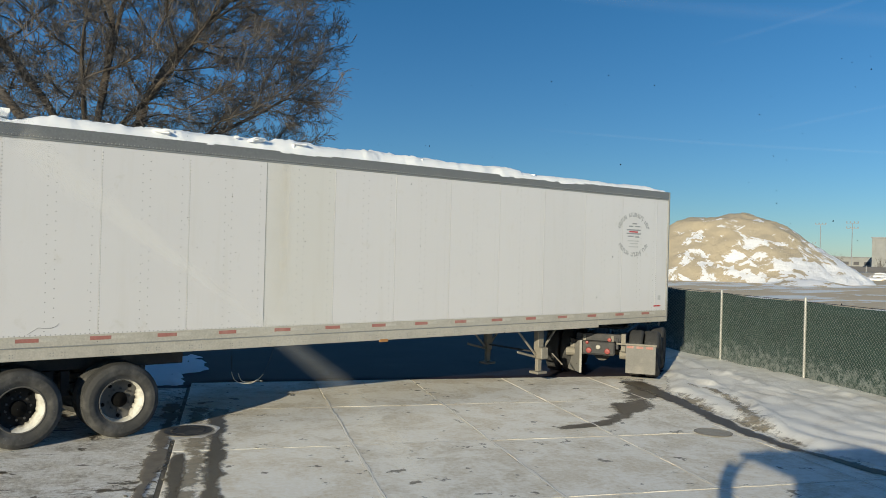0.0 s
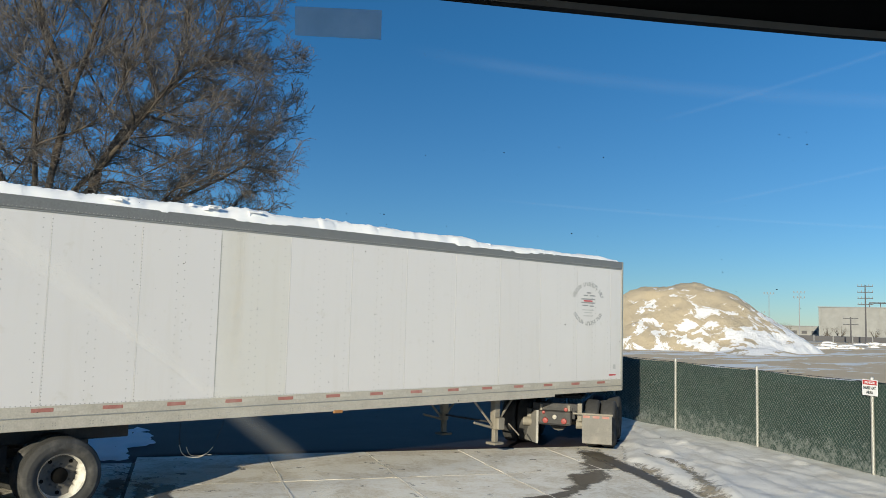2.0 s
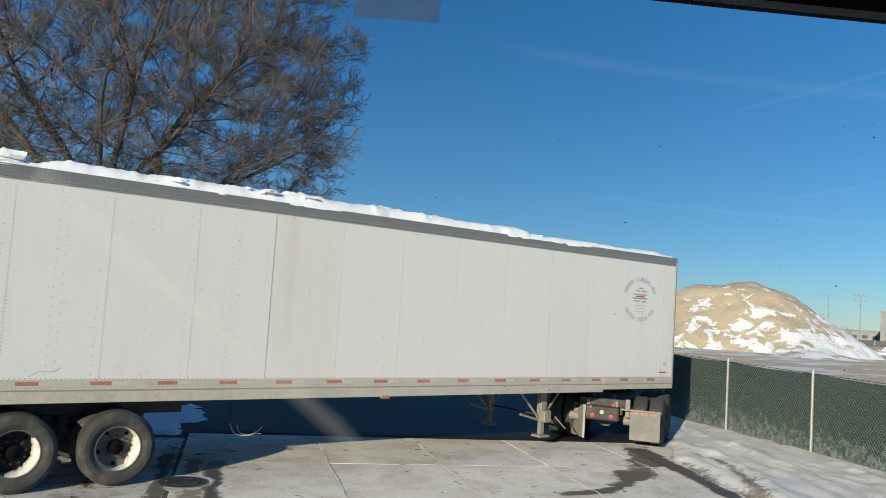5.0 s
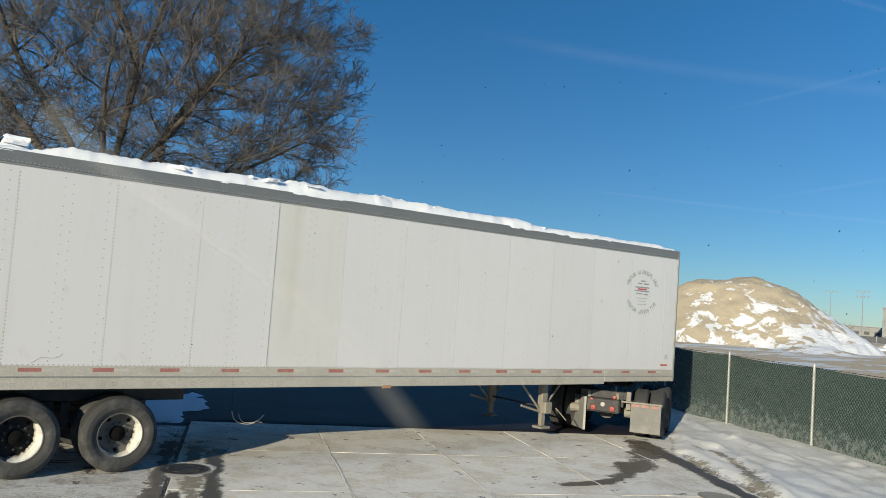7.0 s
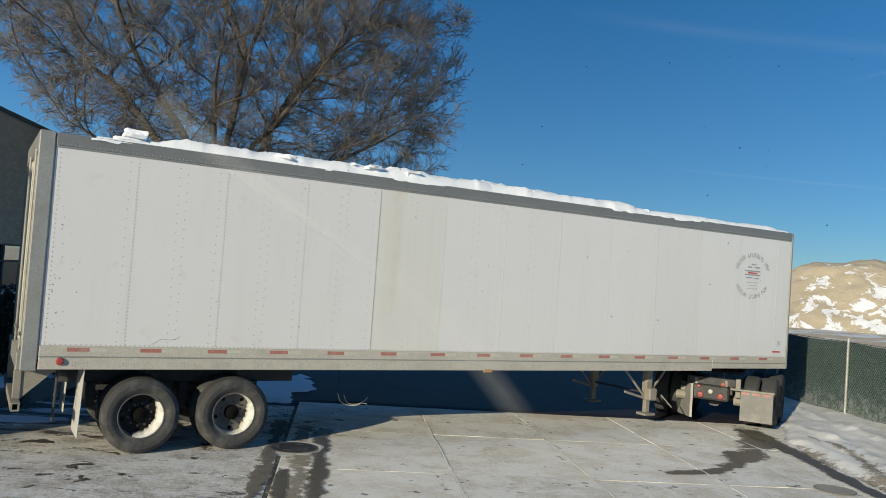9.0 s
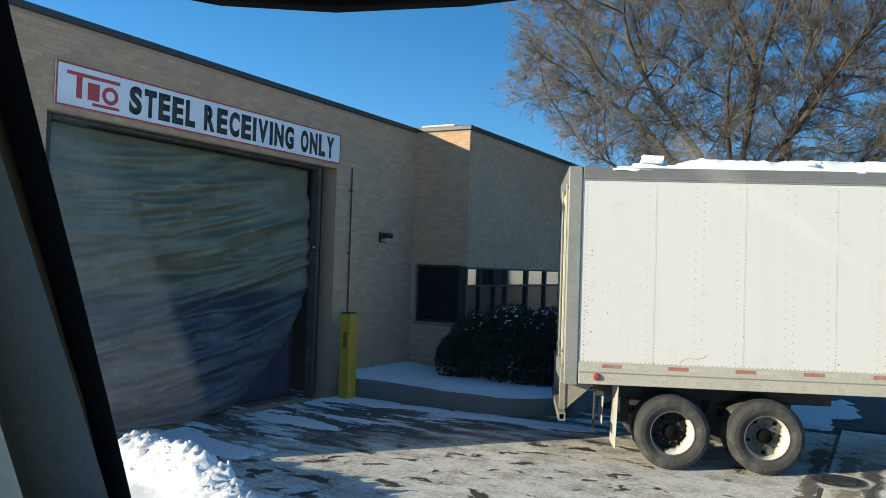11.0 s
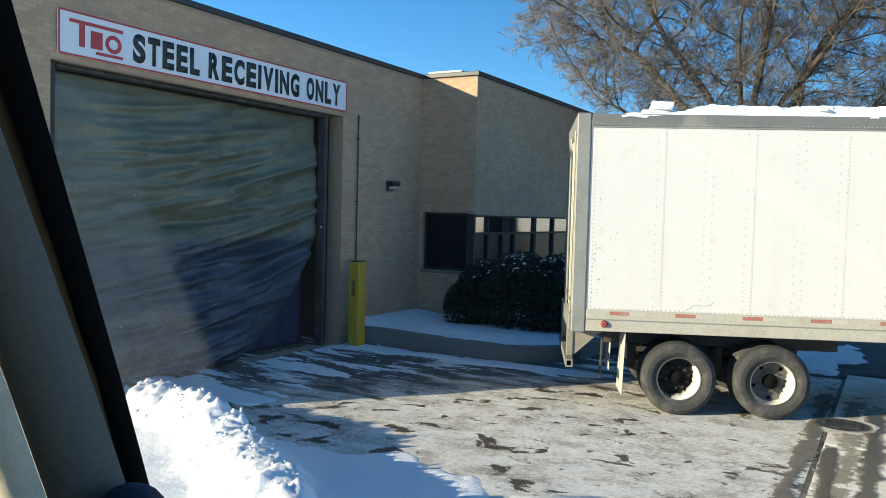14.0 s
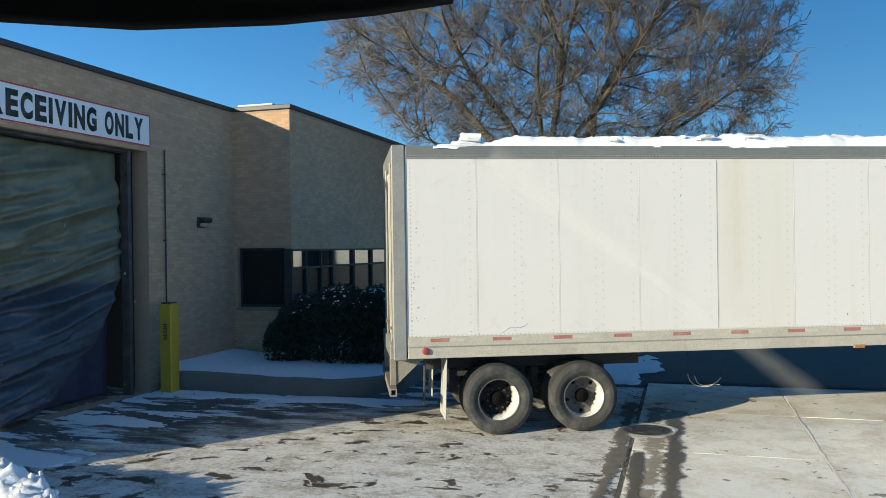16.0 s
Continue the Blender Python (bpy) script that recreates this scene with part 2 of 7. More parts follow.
def asphalt_mat():
    """Old asphalt: pale salt crust with grit, ragged damp spots and tyre-drawn streaks; much darker along the doorway.
    """
    m, t, p = nodes("salted_asphalt")
    v = coords(t)
    along = coords(t, (0.45, 1.9, 1.0), 0.12)
    spots = coords(t, (0.85, 1.15, 1.0), 0.4)
    grit = ramp(t, noise_tex(t, v, 70, 5, 0.75), [(0.32, 0.12), (0.68, 0.88)])
    base = mixc(t, ramp(t, noise_tex(t, v, 2.2, 9, 0.68), [(0.4, 0.0), (0.6, 1.0)]), (0.38, 0.345, 0.295), (0.60, 0.565, 0.505))
    crust = ramp(t, noise_tex(t, v, 1.9, 15, 0.82, 0.1), [(0.45, 0.0), (0.50, 0.5), (0.56, 0.9)])
    c = mixc(t, crust, base, (0.72, 0.70, 0.665))
    streak = ramp(t, noise_tex(t, along, 1.6, 15, 0.80, 0.0), [(0.53, 0.0), (0.56, 0.65), (0.62, 0.9)])
    c = mixc(t, streak, c, (0.74, 0.73, 0.71))
    c = mixc(t, 0.5, c, grit, "OVERLAY")
    c = mixc(t, 0.35, c, ramp(t, noise_tex(t, v, 16, 6, 0.75), [(0.38, 0.1), (0.62, 0.9)]), "OVERLAY")
    # hairline cracks
    cr = t.nodes.new("ShaderNodeTexVoronoi")
    cr.feature = "DISTANCE_TO_EDGE"
    cr.inputs["Scale"].default_value = 0.42
    wob = mixc(t, 0.12, v, N(t, "ShaderNodeTexNoise", Scale=2.5, Detail=6.0).outputs[1])
    t.links.new(wob, cr.inputs["Vector"])
    crack = ramp(t, cr.outputs["Distance"], [(0.001, 0.2), (0.004, 0.0)])
    crack = math_n(t, "MULTIPLY", crack, ramp(t, noise_tex(t, v, 0.9, 5), [(0.46, 0.0), (0.54, 1.0)]))
    c = mixc(t, crack, c, (0.17, 0.15, 0.12))
    wn = noise_tex(t, spots, 2.2, 12, 0.66, 0.5)
    far = noise_tex(t, v, 0.33, 3)
    wet = ramp(t, math_n(t, "ADD", wn, math_n(t, "MULTIPLY", math_n(t, "SUBTRACT", far, 0.5), 0.25)), [(0.408, 1.0), (0.418, 0.7), (0.430, 0.0)])
    c = mixc(t, wet, c, (0.085, 0.07, 0.052))
    # much darker towards the wall and doorway, with a ragged noise edge
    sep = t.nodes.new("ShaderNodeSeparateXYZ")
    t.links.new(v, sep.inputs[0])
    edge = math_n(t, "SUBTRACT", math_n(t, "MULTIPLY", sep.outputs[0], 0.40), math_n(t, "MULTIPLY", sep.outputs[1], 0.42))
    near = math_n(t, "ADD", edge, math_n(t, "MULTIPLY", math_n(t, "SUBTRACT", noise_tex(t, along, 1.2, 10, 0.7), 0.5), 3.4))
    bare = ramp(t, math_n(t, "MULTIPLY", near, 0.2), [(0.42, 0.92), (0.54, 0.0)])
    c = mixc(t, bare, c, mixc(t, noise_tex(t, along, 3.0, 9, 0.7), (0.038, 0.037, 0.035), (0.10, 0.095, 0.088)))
    film = ramp(t, noise_tex(t, coords(t, (0.42, 1.5, 1.0), 0.12), 1.1, 15, 0.74, 0.25), [(0.52, 0.0), (0.545, 0.8), (0.585, 1.0)])
    zone = ramp(t, math_n(t, "MULTIPLY", math_n(t, "ADD", edge, math_n(t, "MULTIPLY", math_n(t, "SUBTRACT", noise_tex(t, along, 1.0, 6), 0.5), 1.6)), 0.2), [(0.36, 1.0), (0.50, 0.0)])
    c = mixc(t, math_n(t, "MULTIPLY", film, zone), c, (0.80, 0.82, 0.85))
    t.links.new(c, p.inputs["Base Color"])
    t.links.new(ramp(t, wet, [(0.0, 0.88), (1.0, 0.35)]), p.inputs["Roughness"])
    h = math_n(t, "SUBTRACT", noise_tex(t, v, 34, 8, 0.75), math_n(t, "MULTIPLY", crack, 0.8))
    bump(t, p, h, 0.6, 0.014)
    return m


def concrete_mat():
    m, t, p = nodes("salted_concrete")
    c0 = t.nodes.new("ShaderNodeTexCoord").outputs["Object"]
    info = t.nodes.new("ShaderNodeObjectInfo")
    off = t.nodes.new("ShaderNodeVectorMath")
    off.operation = "ADD"
    t.links.new(c0, off.inputs[0])
    t.links.new(info.outputs["Location"], off.inputs[1])
    v = off.outputs[0]
    base = mixc(t, noise_tex(t, v, 0.9, 6, 0.6), (0.67, 0.605, 0.495), (0.81, 0.745, 0.635))
    base = mixc(t, 1.0, base, ramp(t, info.outputs["Random"], [(0.0, 0.90), (1.0, 1.0)]), "MULTIPLY")
    base = mixc(t, 0.3, base, ramp(t, noise_tex(t, v, 60, 4, 0.7), [(0.3, 0.3), (0.7, 0.7)]), "OVERLAY")
    stain = ramp(t, noise_tex(t, v, 0.55, 8, 0.62, 0.7), [(0.55, 0.0), (0.70, 0.30)])
    c = mixc(t, stain, base, (0.40, 0.365, 0.305))
    salt = ramp(t, noise_tex(t, v, 1.3, 12, 0.75, 0.4), [(0.43, 0.0), (0.55, 0.75)])
    c = mixc(t, salt, c, (0.89, 0.86, 0.79))
    c = mixc(t, 0.35, c, ramp(t, noise_tex(t, v, 14, 8, 0.75), [(0.38, 0.15), (0.62, 0.85)]), "OVERLAY")
    spots = ramp(t, noise_tex(t, v, 2.8, 9, 0.65), [(0.355, 0.85), (0.375, 0.0)])
    c = mixc(t, spots, c, (0.13, 0.115, 0.09))
    t.links.new(c, p.inputs["Base Color"])
    p.inputs["Roughness"].default_value = 0.85
    bump(t, p, noise_tex(t, v, 45, 5, 0.7), 0.25, 0.005)
    return m


def ragged_mat(name, lo, hi, rough, scale=1.7, spread=3.0, relief=0.3, soft=0.62):
    """A patchy coating with ragged, see-through edges: melt water, or dirt in a seam."""
    m, t, p = nodes(name)
    v = coords(t)
    t.links.new(mixc(t, noise_tex(t, v, 6.0, 8, 0.7), lo, hi), p.inputs["Base Color"])
    uv = t.nodes.new("ShaderNodeUVMap").outputs[0]
    sep = t.nodes.new("ShaderNodeSeparateXYZ")
    t.links.new(uv, sep.inputs[0])
    edge = math_n(t, "SUBTRACT", 1.0, math_n(t, "ABSOLUTE", math_n(t, "SUBTRACT", math_n(t, "MULTIPLY", sep.outputs[0], 2.0), 1.0)))
    edge2 = math_n(t, "SUBTRACT", 1.0, math_n(t, "ABSOLUTE", math_n(t, "SUBTRACT", math_n(t, "MULTIPLY", sep.outputs[1], 2.0), 1.0)))
    e = math_n(t, "MINIMUM", edge, math_n(t, "MULTIPLY", edge2, 3.0))
    n = math_n(t, "ADD", e, math_n(t, "MULTIPLY", math_n(t, "SUBTRACT", noise_tex(t, v, scale, 13, 0.72), 0.5), spread))
    a = ramp(t, n, [(0.40, 0.0), (0.40 + (soft - 0.40) * 0.35, 0.5), (soft, 0.86)])
    t.links.new(a, p.inputs["Alpha"])
    p.inputs["Roughness"].default_value = rough
    bump(t, p, noise_tex(t, v, 40, 6, 0.7), relief, 0.008)
    return m


def field_mat():
    m, t, p = nodes("winter_field")
    v = coords(t, (0.35, 1.0, 1.0), 0.95)
    earth = mixc(t, noise_tex(t, v, 0.2, 6), (0.62, 0.47, 0.30), (0.80, 0.64, 0.43))
    mask = ramp(t, noise_tex(t, v, 0.16, 9, 0.68, 0.5), [(0.52, 0.0), (0.555, 1.0)])
    c = mixc(t, mask, earth, (0.88, 0.87, 0.84))
    t.links.new(c, p.inputs["Base Color"])
    p.inputs["Roughness"].default_value = 0.9
    bump(t, p, noise_tex(t, v, 1.2, 8, 0.75), 0.5, 0.25)
    return m


def sand_mat():
    """Sand heap with wind-blown snow, thicker low down and to one flank."""
    m, t, p = nodes("sand_and_snow")
    v = coords(t)
    sand = mixc(t, noise_tex(t, v, 0.35, 7, 0.6), (0.44, 0.36, 0.25), (0.58, 0.49, 0.36))
    sep = t.nodes.new("ShaderNodeSeparateXYZ")
    t.links.new(v, sep.inputs[0])
    low = math_n(t, "MULTIPLY", math_n(t, "SUBTRACT", 3.0, sep.outputs[2]), 0.022)
    side = math_n(t, "MULTIPLY", sep.outputs[0], 0.0042)
    n = math_n(t, "ADD", math_n(t, "ADD", noise_tex(t, coords(t, (1, 1, 0.6)), 0.42, 11, 0.66, 0.4), low), side)
    mask = ramp(t, n, [(0.505, 0.0), (0.53, 1.0)])
    c = mixc(t, mask, sand, (0.86, 0.86, 0.88))
    t.links.new(c, p.inputs["Base Color"])
    p.inputs["Roughness"].default_value = 0.95
    bump(t, p, noise_tex(t, v, 0.9, 8, 0.7), 0.7, 0.35)
    return m


def screen_mat():
    """Green woven windscreen with road salt splashed on its lower half."""
    m, t, p = nodes("green_windscreen")
    v = coords(t)
    c = mixc(t, noise_tex(t, v, 0.5, 4), (0.020, 0.048, 0.040), (0.032, 0.066, 0.056))
    c = mixc(t, 0.4, c, noise_tex(t, coords(t, (1, 1, 6)), 0.8, 3), "OVERLAY")
    sep = t.nodes.new("ShaderNodeSeparateXYZ")
    t.links.new(v, sep.inputs[0])
    low = math_n(t, "MULTIPLY", math_n(t, "SUBTRACT", 0.75, sep.outputs[2]), 0.22)
    mask = ramp(t, math_n(t, "ADD", noise_tex(t, v, 9.0, 10, 0.8), low), [(0.57, 0.0), (0.70, 0.5)])
    c = mixc(t, mask, c, (0.42, 0.45, 0.44))
    t.links.new(c, p.inputs["Base Color"])
    p.inputs["Roughness"].default_value = 0.7
    bump(t, p, noise_tex(t, v, 3, 4), 0.3, 0.03)
    return m


def tarp_mat():
    m, t, p = nodes("two_tone_tarp")
    v = coords(t)
    sep = t.nodes.new("ShaderNodeSeparateXYZ")
    t.links.new(v, sep.inputs[0])
    up = ramp(t, math_n(t, "ADD", math_n(t, "MULTIPLY", math_n(t, "SUBTRACT", sep.outputs[2], 2.15), 8.0), 0.5), [(0.0, 0.0), (1.0, 1.0)])
    green = mixc(t, noise_tex(t, v, 1.2, 5), (0.044, 0.047, 0.032), (0.23, 0.238, 0.17))
    blue = mixc(t, noise_tex(t, v, 1.2, 5), (0.012, 0.021, 0.042), (0.075, 0.10, 0.13))
    t.links.new(mixc(t, up, blue, green), p.inputs["Base Color"])
    p.inputs["Roughness"].default_value = 0.36
    bump(t, p, noise_tex(t, coords(t, (1.0, 0.5, 3.0)), 3.0, 5, 0.6), 0.14, 0.04)
    return m


def glass_mat():
    m, t, p = nodes("window_glass")
    v = coords(t)
    t.links.new(mixc(t, noise_tex(t, v, 1.0), (0.010, 0.011, 0.012), (0.02, 0.02, 0.022)), p.inputs["Base Color"])
    p.inputs["Roughness"].default_value = 0.04
    p.inputs["Specular IOR Level"].default_value = 0.8
    bump(t, p, noise_tex(t, v, 0.9, 2), 0.08, 0.01)
    return m


def coated_glass_mat():
    m, t, p = nodes("coated_glass")
    v = coords(t)
    t.links.new(mixc(t, noise_tex(t, v, 1.0), (0.62, 0.60, 0.55), (0.70, 0.68, 0.62)), p.inputs["Base Color"])
    p.inputs["Metallic"].default_value = 1.0
    p.inputs["Roughness"].default_value = 0.06
    bump(t, p, noise_tex(t, v, 1.2, 2), 0.1, 0.01)
    return m


def leaf_mat():
    m, t, p = nodes("evergreen_leaf")
    g = t.nodes.new("ShaderNodeNewGeometry").outputs["Random Per Island"]
    t.links.new(ramp(t, g, [(0.0, (0.010, 0.018, 0.011)), (1.0, (0.032, 0.046, 0.026))]), p.inputs["Base Color"])
    p.inputs["Roughness"].default_value = 0.6
    return m


M["brick"], M["asphalt"], M["concrete"] = brick_mat(), asphalt_mat(), concrete_mat()
M["wet"], M["field"], M["sand"] = ragged_mat("melt_water", (0.055, 0.043, 0.029), (0.15, 0.122, 0.082), 0.45, 1.1, 2.4, 0.15, 0.76), field_mat(), sand_mat()
M["joint_snow"] = ragged_mat("joint_snow", (0.84, 0.79, 0.70), (0.94, 0.90, 0.82), 0.85, 3.0, 2.4, 0.02)
M["crust_dirt"] = ragged_mat("crust_dirt", (0.16, 0.13, 0.09), (0.46, 0.41, 0.32), 0.85, 4.0, 3.6, 0.3, 1.35)
M["seam"] = ragged_mat("seam_grime", (0.06, 0.05, 0.04), (0.26, 0.23, 0.19), 0.85, 2.4)
M["screen"], M["tarp"], M["glass"], M["leaf"] = screen_mat(), tarp_mat(), glass_mat(), leaf_mat()
M["coated_glass"] = coated_glass_mat()
M["dull_glass"] = plain("dull_glass", (0.012, 0.013, 0.014), 0.22, var=0.3, scale=2, bumps=0.02, spec=0.25)


def streak_mat(name, color, alpha, scale, core=0.9):
    """A thin translucent streak, soft towards its edges and broken along its length."""
    m, t, p = nodes(name)
    uv = t.nodes.new("ShaderNodeUVMap").outputs[0]
    sep = t.nodes.new("ShaderNodeSeparateXYZ")
    t.links.new(uv, sep.inputs[0])
    across = math_n(t, "SUBTRACT", 1.0, math_n(t, "ABSOLUTE", math_n(t, "SUBTRACT", math_n(t, "MULTIPLY", sep.outputs[0], 2.0), 1.0)))
    ends = math_n(t, "MULTIPLY", math_n(t, "SUBTRACT", 1.0, math_n(t, "ABSOLUTE", math_n(t, "SUBTRACT", math_n(t, "MULTIPLY", sep.outputs[1], 2.0), 1.0))), 3.0)
    soft = math_n(t, "MULTIPLY", ramp(t, across, [(0.0, 0.0), (core, 1.0)]), math_n(t, "MINIMUM", ends, 1.0))
    n = ramp(t, noise_tex(t, coords(t), scale, 5, 0.6), [(0.25, 0.45), (0.75, 1.0)])
    t.links.new(math_n(t, "MULTIPLY", math_n(t, "MULTIPLY", soft, n), alpha), p.inputs["Alpha"])
    p.inputs["Base Color"].default_value = (*color, 1)
    p.inputs["Roughness"].default_value = 1.0
    p.inputs["Specular IOR Level"].default_value = 0.0
    return m


M["contrail"] = streak_mat("contrail", (0.9, 0.9, 0.9), 0.020, 0.004)
M["smear_pale"] = streak_mat("smear_pale", (0.50, 0.52, 0.54), 0.16, 9.0, 0.8)
M["smear"] = streak_mat("smear", (0.44, 0.46, 0.48), 0.13, 9.0)
# Asphalt near black with a purple cast: the trailer's shade in the colour.
M["wet_shade_asphalt"] = plain("wet_shade_asphalt", (0.025, 0.021, 0.027), 0.55, var=0.45, scale=0.8, fine=30, bumps=0.4, dist=0.008, dirt=(0.047, 0.041, 0.046), dirt_amount=0.5, spec=0.1)
M["run_off"] = streak_mat("run_off", (0.44, 0.41, 0.345), 0.12, 3.0, 0.9)
M["joint_fill"] = snow_mat("joint_fill", (0.70, 0.68, 0.64), (0.26, 0.22, 0.17), 0.9, 0.8)

M["rubble"] = plain("rubble", (0.30, 0.27, 0.22), 0.9, var=0.3, scale=6, island=0.6, bumps=0.5, dist=0.006)
M["seam_dirt"] = plain("seam_dirt", (0.10, 0.088, 0.07), 0.8, var=0.4, scale=5, dirt=(0.42, 0.38, 0.32), dirt_amount=0.8, bumps=0.6, dist=0.01)
# Translucent pale film that paints a hazy reflection onto the windscreen.
M["reflection_haze"] = streak_mat("reflection_haze", (0.56, 0.58, 0.58), 0.37, 60.0, 0.28)
# Very thin haze, added only to brighten the shadows seen through it.
M["veil_haze"] = streak_mat("veil_haze", (0.40, 0.50, 0.60), 0.010, 9.0, 0.2)
M["speck"] = plain("speck", (0.40, 0.40, 0.39), 0.8, bumps=0)

# Cream trim made dark: the cab's shade is put into the colour.
M["trim_dim"] = plain("trim_dim", (0.10, 0.095, 0.085), 0.8, var=0.1, scale=5)

M["speck_dark"] = plain("speck_dark", (0.02, 0.02, 0.018), 0.9, bumps=0)

M["tarp_navy"] = plain("tarp_navy", (0.012, 0.024, 0.075), 0.55, var=0.3, scale=1.5, bumps=0.3, dist=0.02, fine=6)

# ---- mesh helpers ----
def thing(name, m, label, category, group="", kind=""):
    ob = new(name)
    ob.empty_display_size = 0.1
    ob.matrix_world = m
    return tagged(ob, label, category, group, kind)


def link_mesh(name, me, material, parent, label="", m=None):
    if material and not me.materials:
        me.materials.append(material)
    ob = new(name, me)
    if parent:
        ob.parent = parent
    if m is not None:
        ob.matrix_local = m
    if label:
        ob["label"] = label
    return ob


def part(name, bm, material, parent, label="", smooth=False, m=None):
    me = bpy.data.meshes.new(name)
    bm.normal_update()
    bm.to_mesh(me)
    bm.free()
    if smooth:
        me.polygons.foreach_set("use_smooth", [True] * len(me.polygons))
    return link_mesh(name, me, material, parent, label, m)


def arrays_mesh(name, verts, faces, smooth=False):
    """A mesh from an array of places and an array of quads or triangles."""
    verts, faces = np.asarray(verts, np.float32), np.asarray(faces, np.int32)
    me = bpy.data.meshes.new(name)
    k = faces.shape[1]
    me.vertices.add(len(verts))
    me.vertices.foreach_set("co", verts.ravel())
    me.loops.add(faces.size)
    me.loops.foreach_set("vertex_index", faces.ravel())
    me.polygons.add(len(faces))
    me.polygons.foreach_set("loop_start", np.arange(0, faces.size, k, dtype=np.int32))
    me.polygons.foreach_set("loop_total", np.full(len(faces), k, np.int32))
    me.polygons.foreach_set("use_smooth", np.full(len(faces), smooth))
    me.update(calc_edges=True)
    me.validate()
    return me


def box(bm, x0, x1, y0, y1, z0, z1, bev=0.0, m=None):
    vs = bmesh.ops.create_cube(bm, size=1)["verts"]
    t = Matrix.Translation(((x0 + x1) / 2, (y0 + y1) / 2, (z0 + z1) / 2)) @ Matrix.Diagonal((x1 - x0, y1 - y0, z1 - z0, 1))
    bmesh.ops.transform(bm, matrix=(m @ t) if m else t, verts=vs)
    if bev:
        es = {e for v in vs for e in v.link_edges}
        bmesh.ops.bevel(bm, geom=list(es), offset=bev, segments=1, affect="EDGES")
    return bm


def a_box(*a, bev=0.0, m=None):
    return box(bmesh.new(), *a, bev=bev, m=m)


def rod(bm, p, q, r, r2=None, seg=10):
    p, q = Vector(p), Vector(q)
    d = q - p
    m = Matrix.Translation((p + q) / 2) @ d.to_track_quat("Z", "Y").to_matrix().to_4x4()
    bmesh.ops.create_cone(bm, cap_ends=True, segments=seg, radius1=r, radius2=r if r2 is None else r2, depth=d.length, matrix=m)
    return bm


def a_rod(p, q, r, r2=None, seg=10):
    return rod(bmesh.new(), p, q, r, r2, seg)


def lathe(profile, seg=40, axis="y"):
    """A turned body: profile of (radius, along the axis)."""
    bm = bmesh.new()
    rings = []
    for r, h in profile:
        ring = []
        for k in range(seg):
            a = 2 * math.pi * k / seg
            c, s = r * math.cos(a), r * math.sin(a)
            ring.append(bm.verts.new((c, h, s) if axis == "y" else (c, s, h)))
        rings.append(ring)
    for a, b in zip(rings, rings[1:]):
        for k in range(seg):
            bm.faces.new((a[k], a[(k + 1) % seg], b[(k + 1) % seg], b[k]))
    bmesh.ops.recalc_face_normals(bm, faces=bm.faces)
    return bm


def tubes(paths, radii, sides=4):
    """Tapered tubes along many polylines at once: paths (n, k, 3), radii (n, k)."""
    paths, radii = np.asarray(paths, float), np.asarray(radii, float)
    n, k, _ = paths.shape
    d = np.gradient(paths, axis=1)
    d /= np.linalg.norm(d, axis=2, keepdims=True) + 1e-9
    ref = np.where(np.abs(d[..., 2:3]) > 0.9, np.array([1.0, 0, 0]), np.array([0, 0, 1.0]))
    u = np.cross(d, ref)
    u /= np.linalg.norm(u, axis=2, keepdims=True) + 1e-9
    w = np.cross(d, u)
    a = np.arange(sides) * 2 * np.pi / sides
    ring = u[:, :, None] * np.cos(a)[None, None, :, None] + w[:, :, None] * np.sin(a)[None, None, :, None]
    v = paths[:, :, None] + ring * radii[:, :, None, None]
    idx = np.arange(n * k * sides).reshape(n, k, sides)
    i0, i1 = idx[:, :-1], idx[:, 1:]
    f = np.stack([i0, np.roll(i0, -1, 2), np.roll(i1, -1, 2), i1], -1).reshape(-1, 4)
    return v.reshape(-1, 3), f


def height_grid(name, x0, x1, nx, y0, y1, ny, fz):
    xs, ys = np.linspace(x0, x1, nx), np.linspace(y0, y1, ny)
    v = np.array([(x, y, fz(x, y)) for y in ys for x in xs])
    i = np.arange(nx * ny).reshape(ny, nx)
    f = np.stack([i[:-1, :-1], i[:-1, 1:], i[1:, 1:], i[1:, :-1]], -1).reshape(-1, 4)
    return arrays_mesh(name, v, f, True)


def nz(x, y, z=0.0, s=1.0):
    return noise.noise(Vector((x * s, y * s, z)))


def fbm(x, y, z=0.0, s=1.0, octaves=4):
    return noise.fractal(Vector((x * s, y * s, z)), 0.7, 2.1, octaves)


def smooth01(x):
    x = max(0.0, min(1.0, x))
    return x * x * (3 - 2 * x)


def poly_dist(x, y, pts):
    """Signed distance to an open line of points: positive on its right-hand side going along it."""
    best, sign = 1e9, 1
    for (ax, ay), (bx, by) in zip(pts, pts[1:]):
        dx, dy = bx - ax, by - ay
        u = max(0, min(1, ((x - ax) * dx + (y - ay) * dy) / (dx * dx + dy * dy)))
        px, py = ax + u * dx, ay + u * dy
        d = math.hypot(x - px, y - py)
        if d < best:
            best, sign = d, 1 if dx * (y - ay) - dy * (x - ax) < 0 else -1
    return best * sign


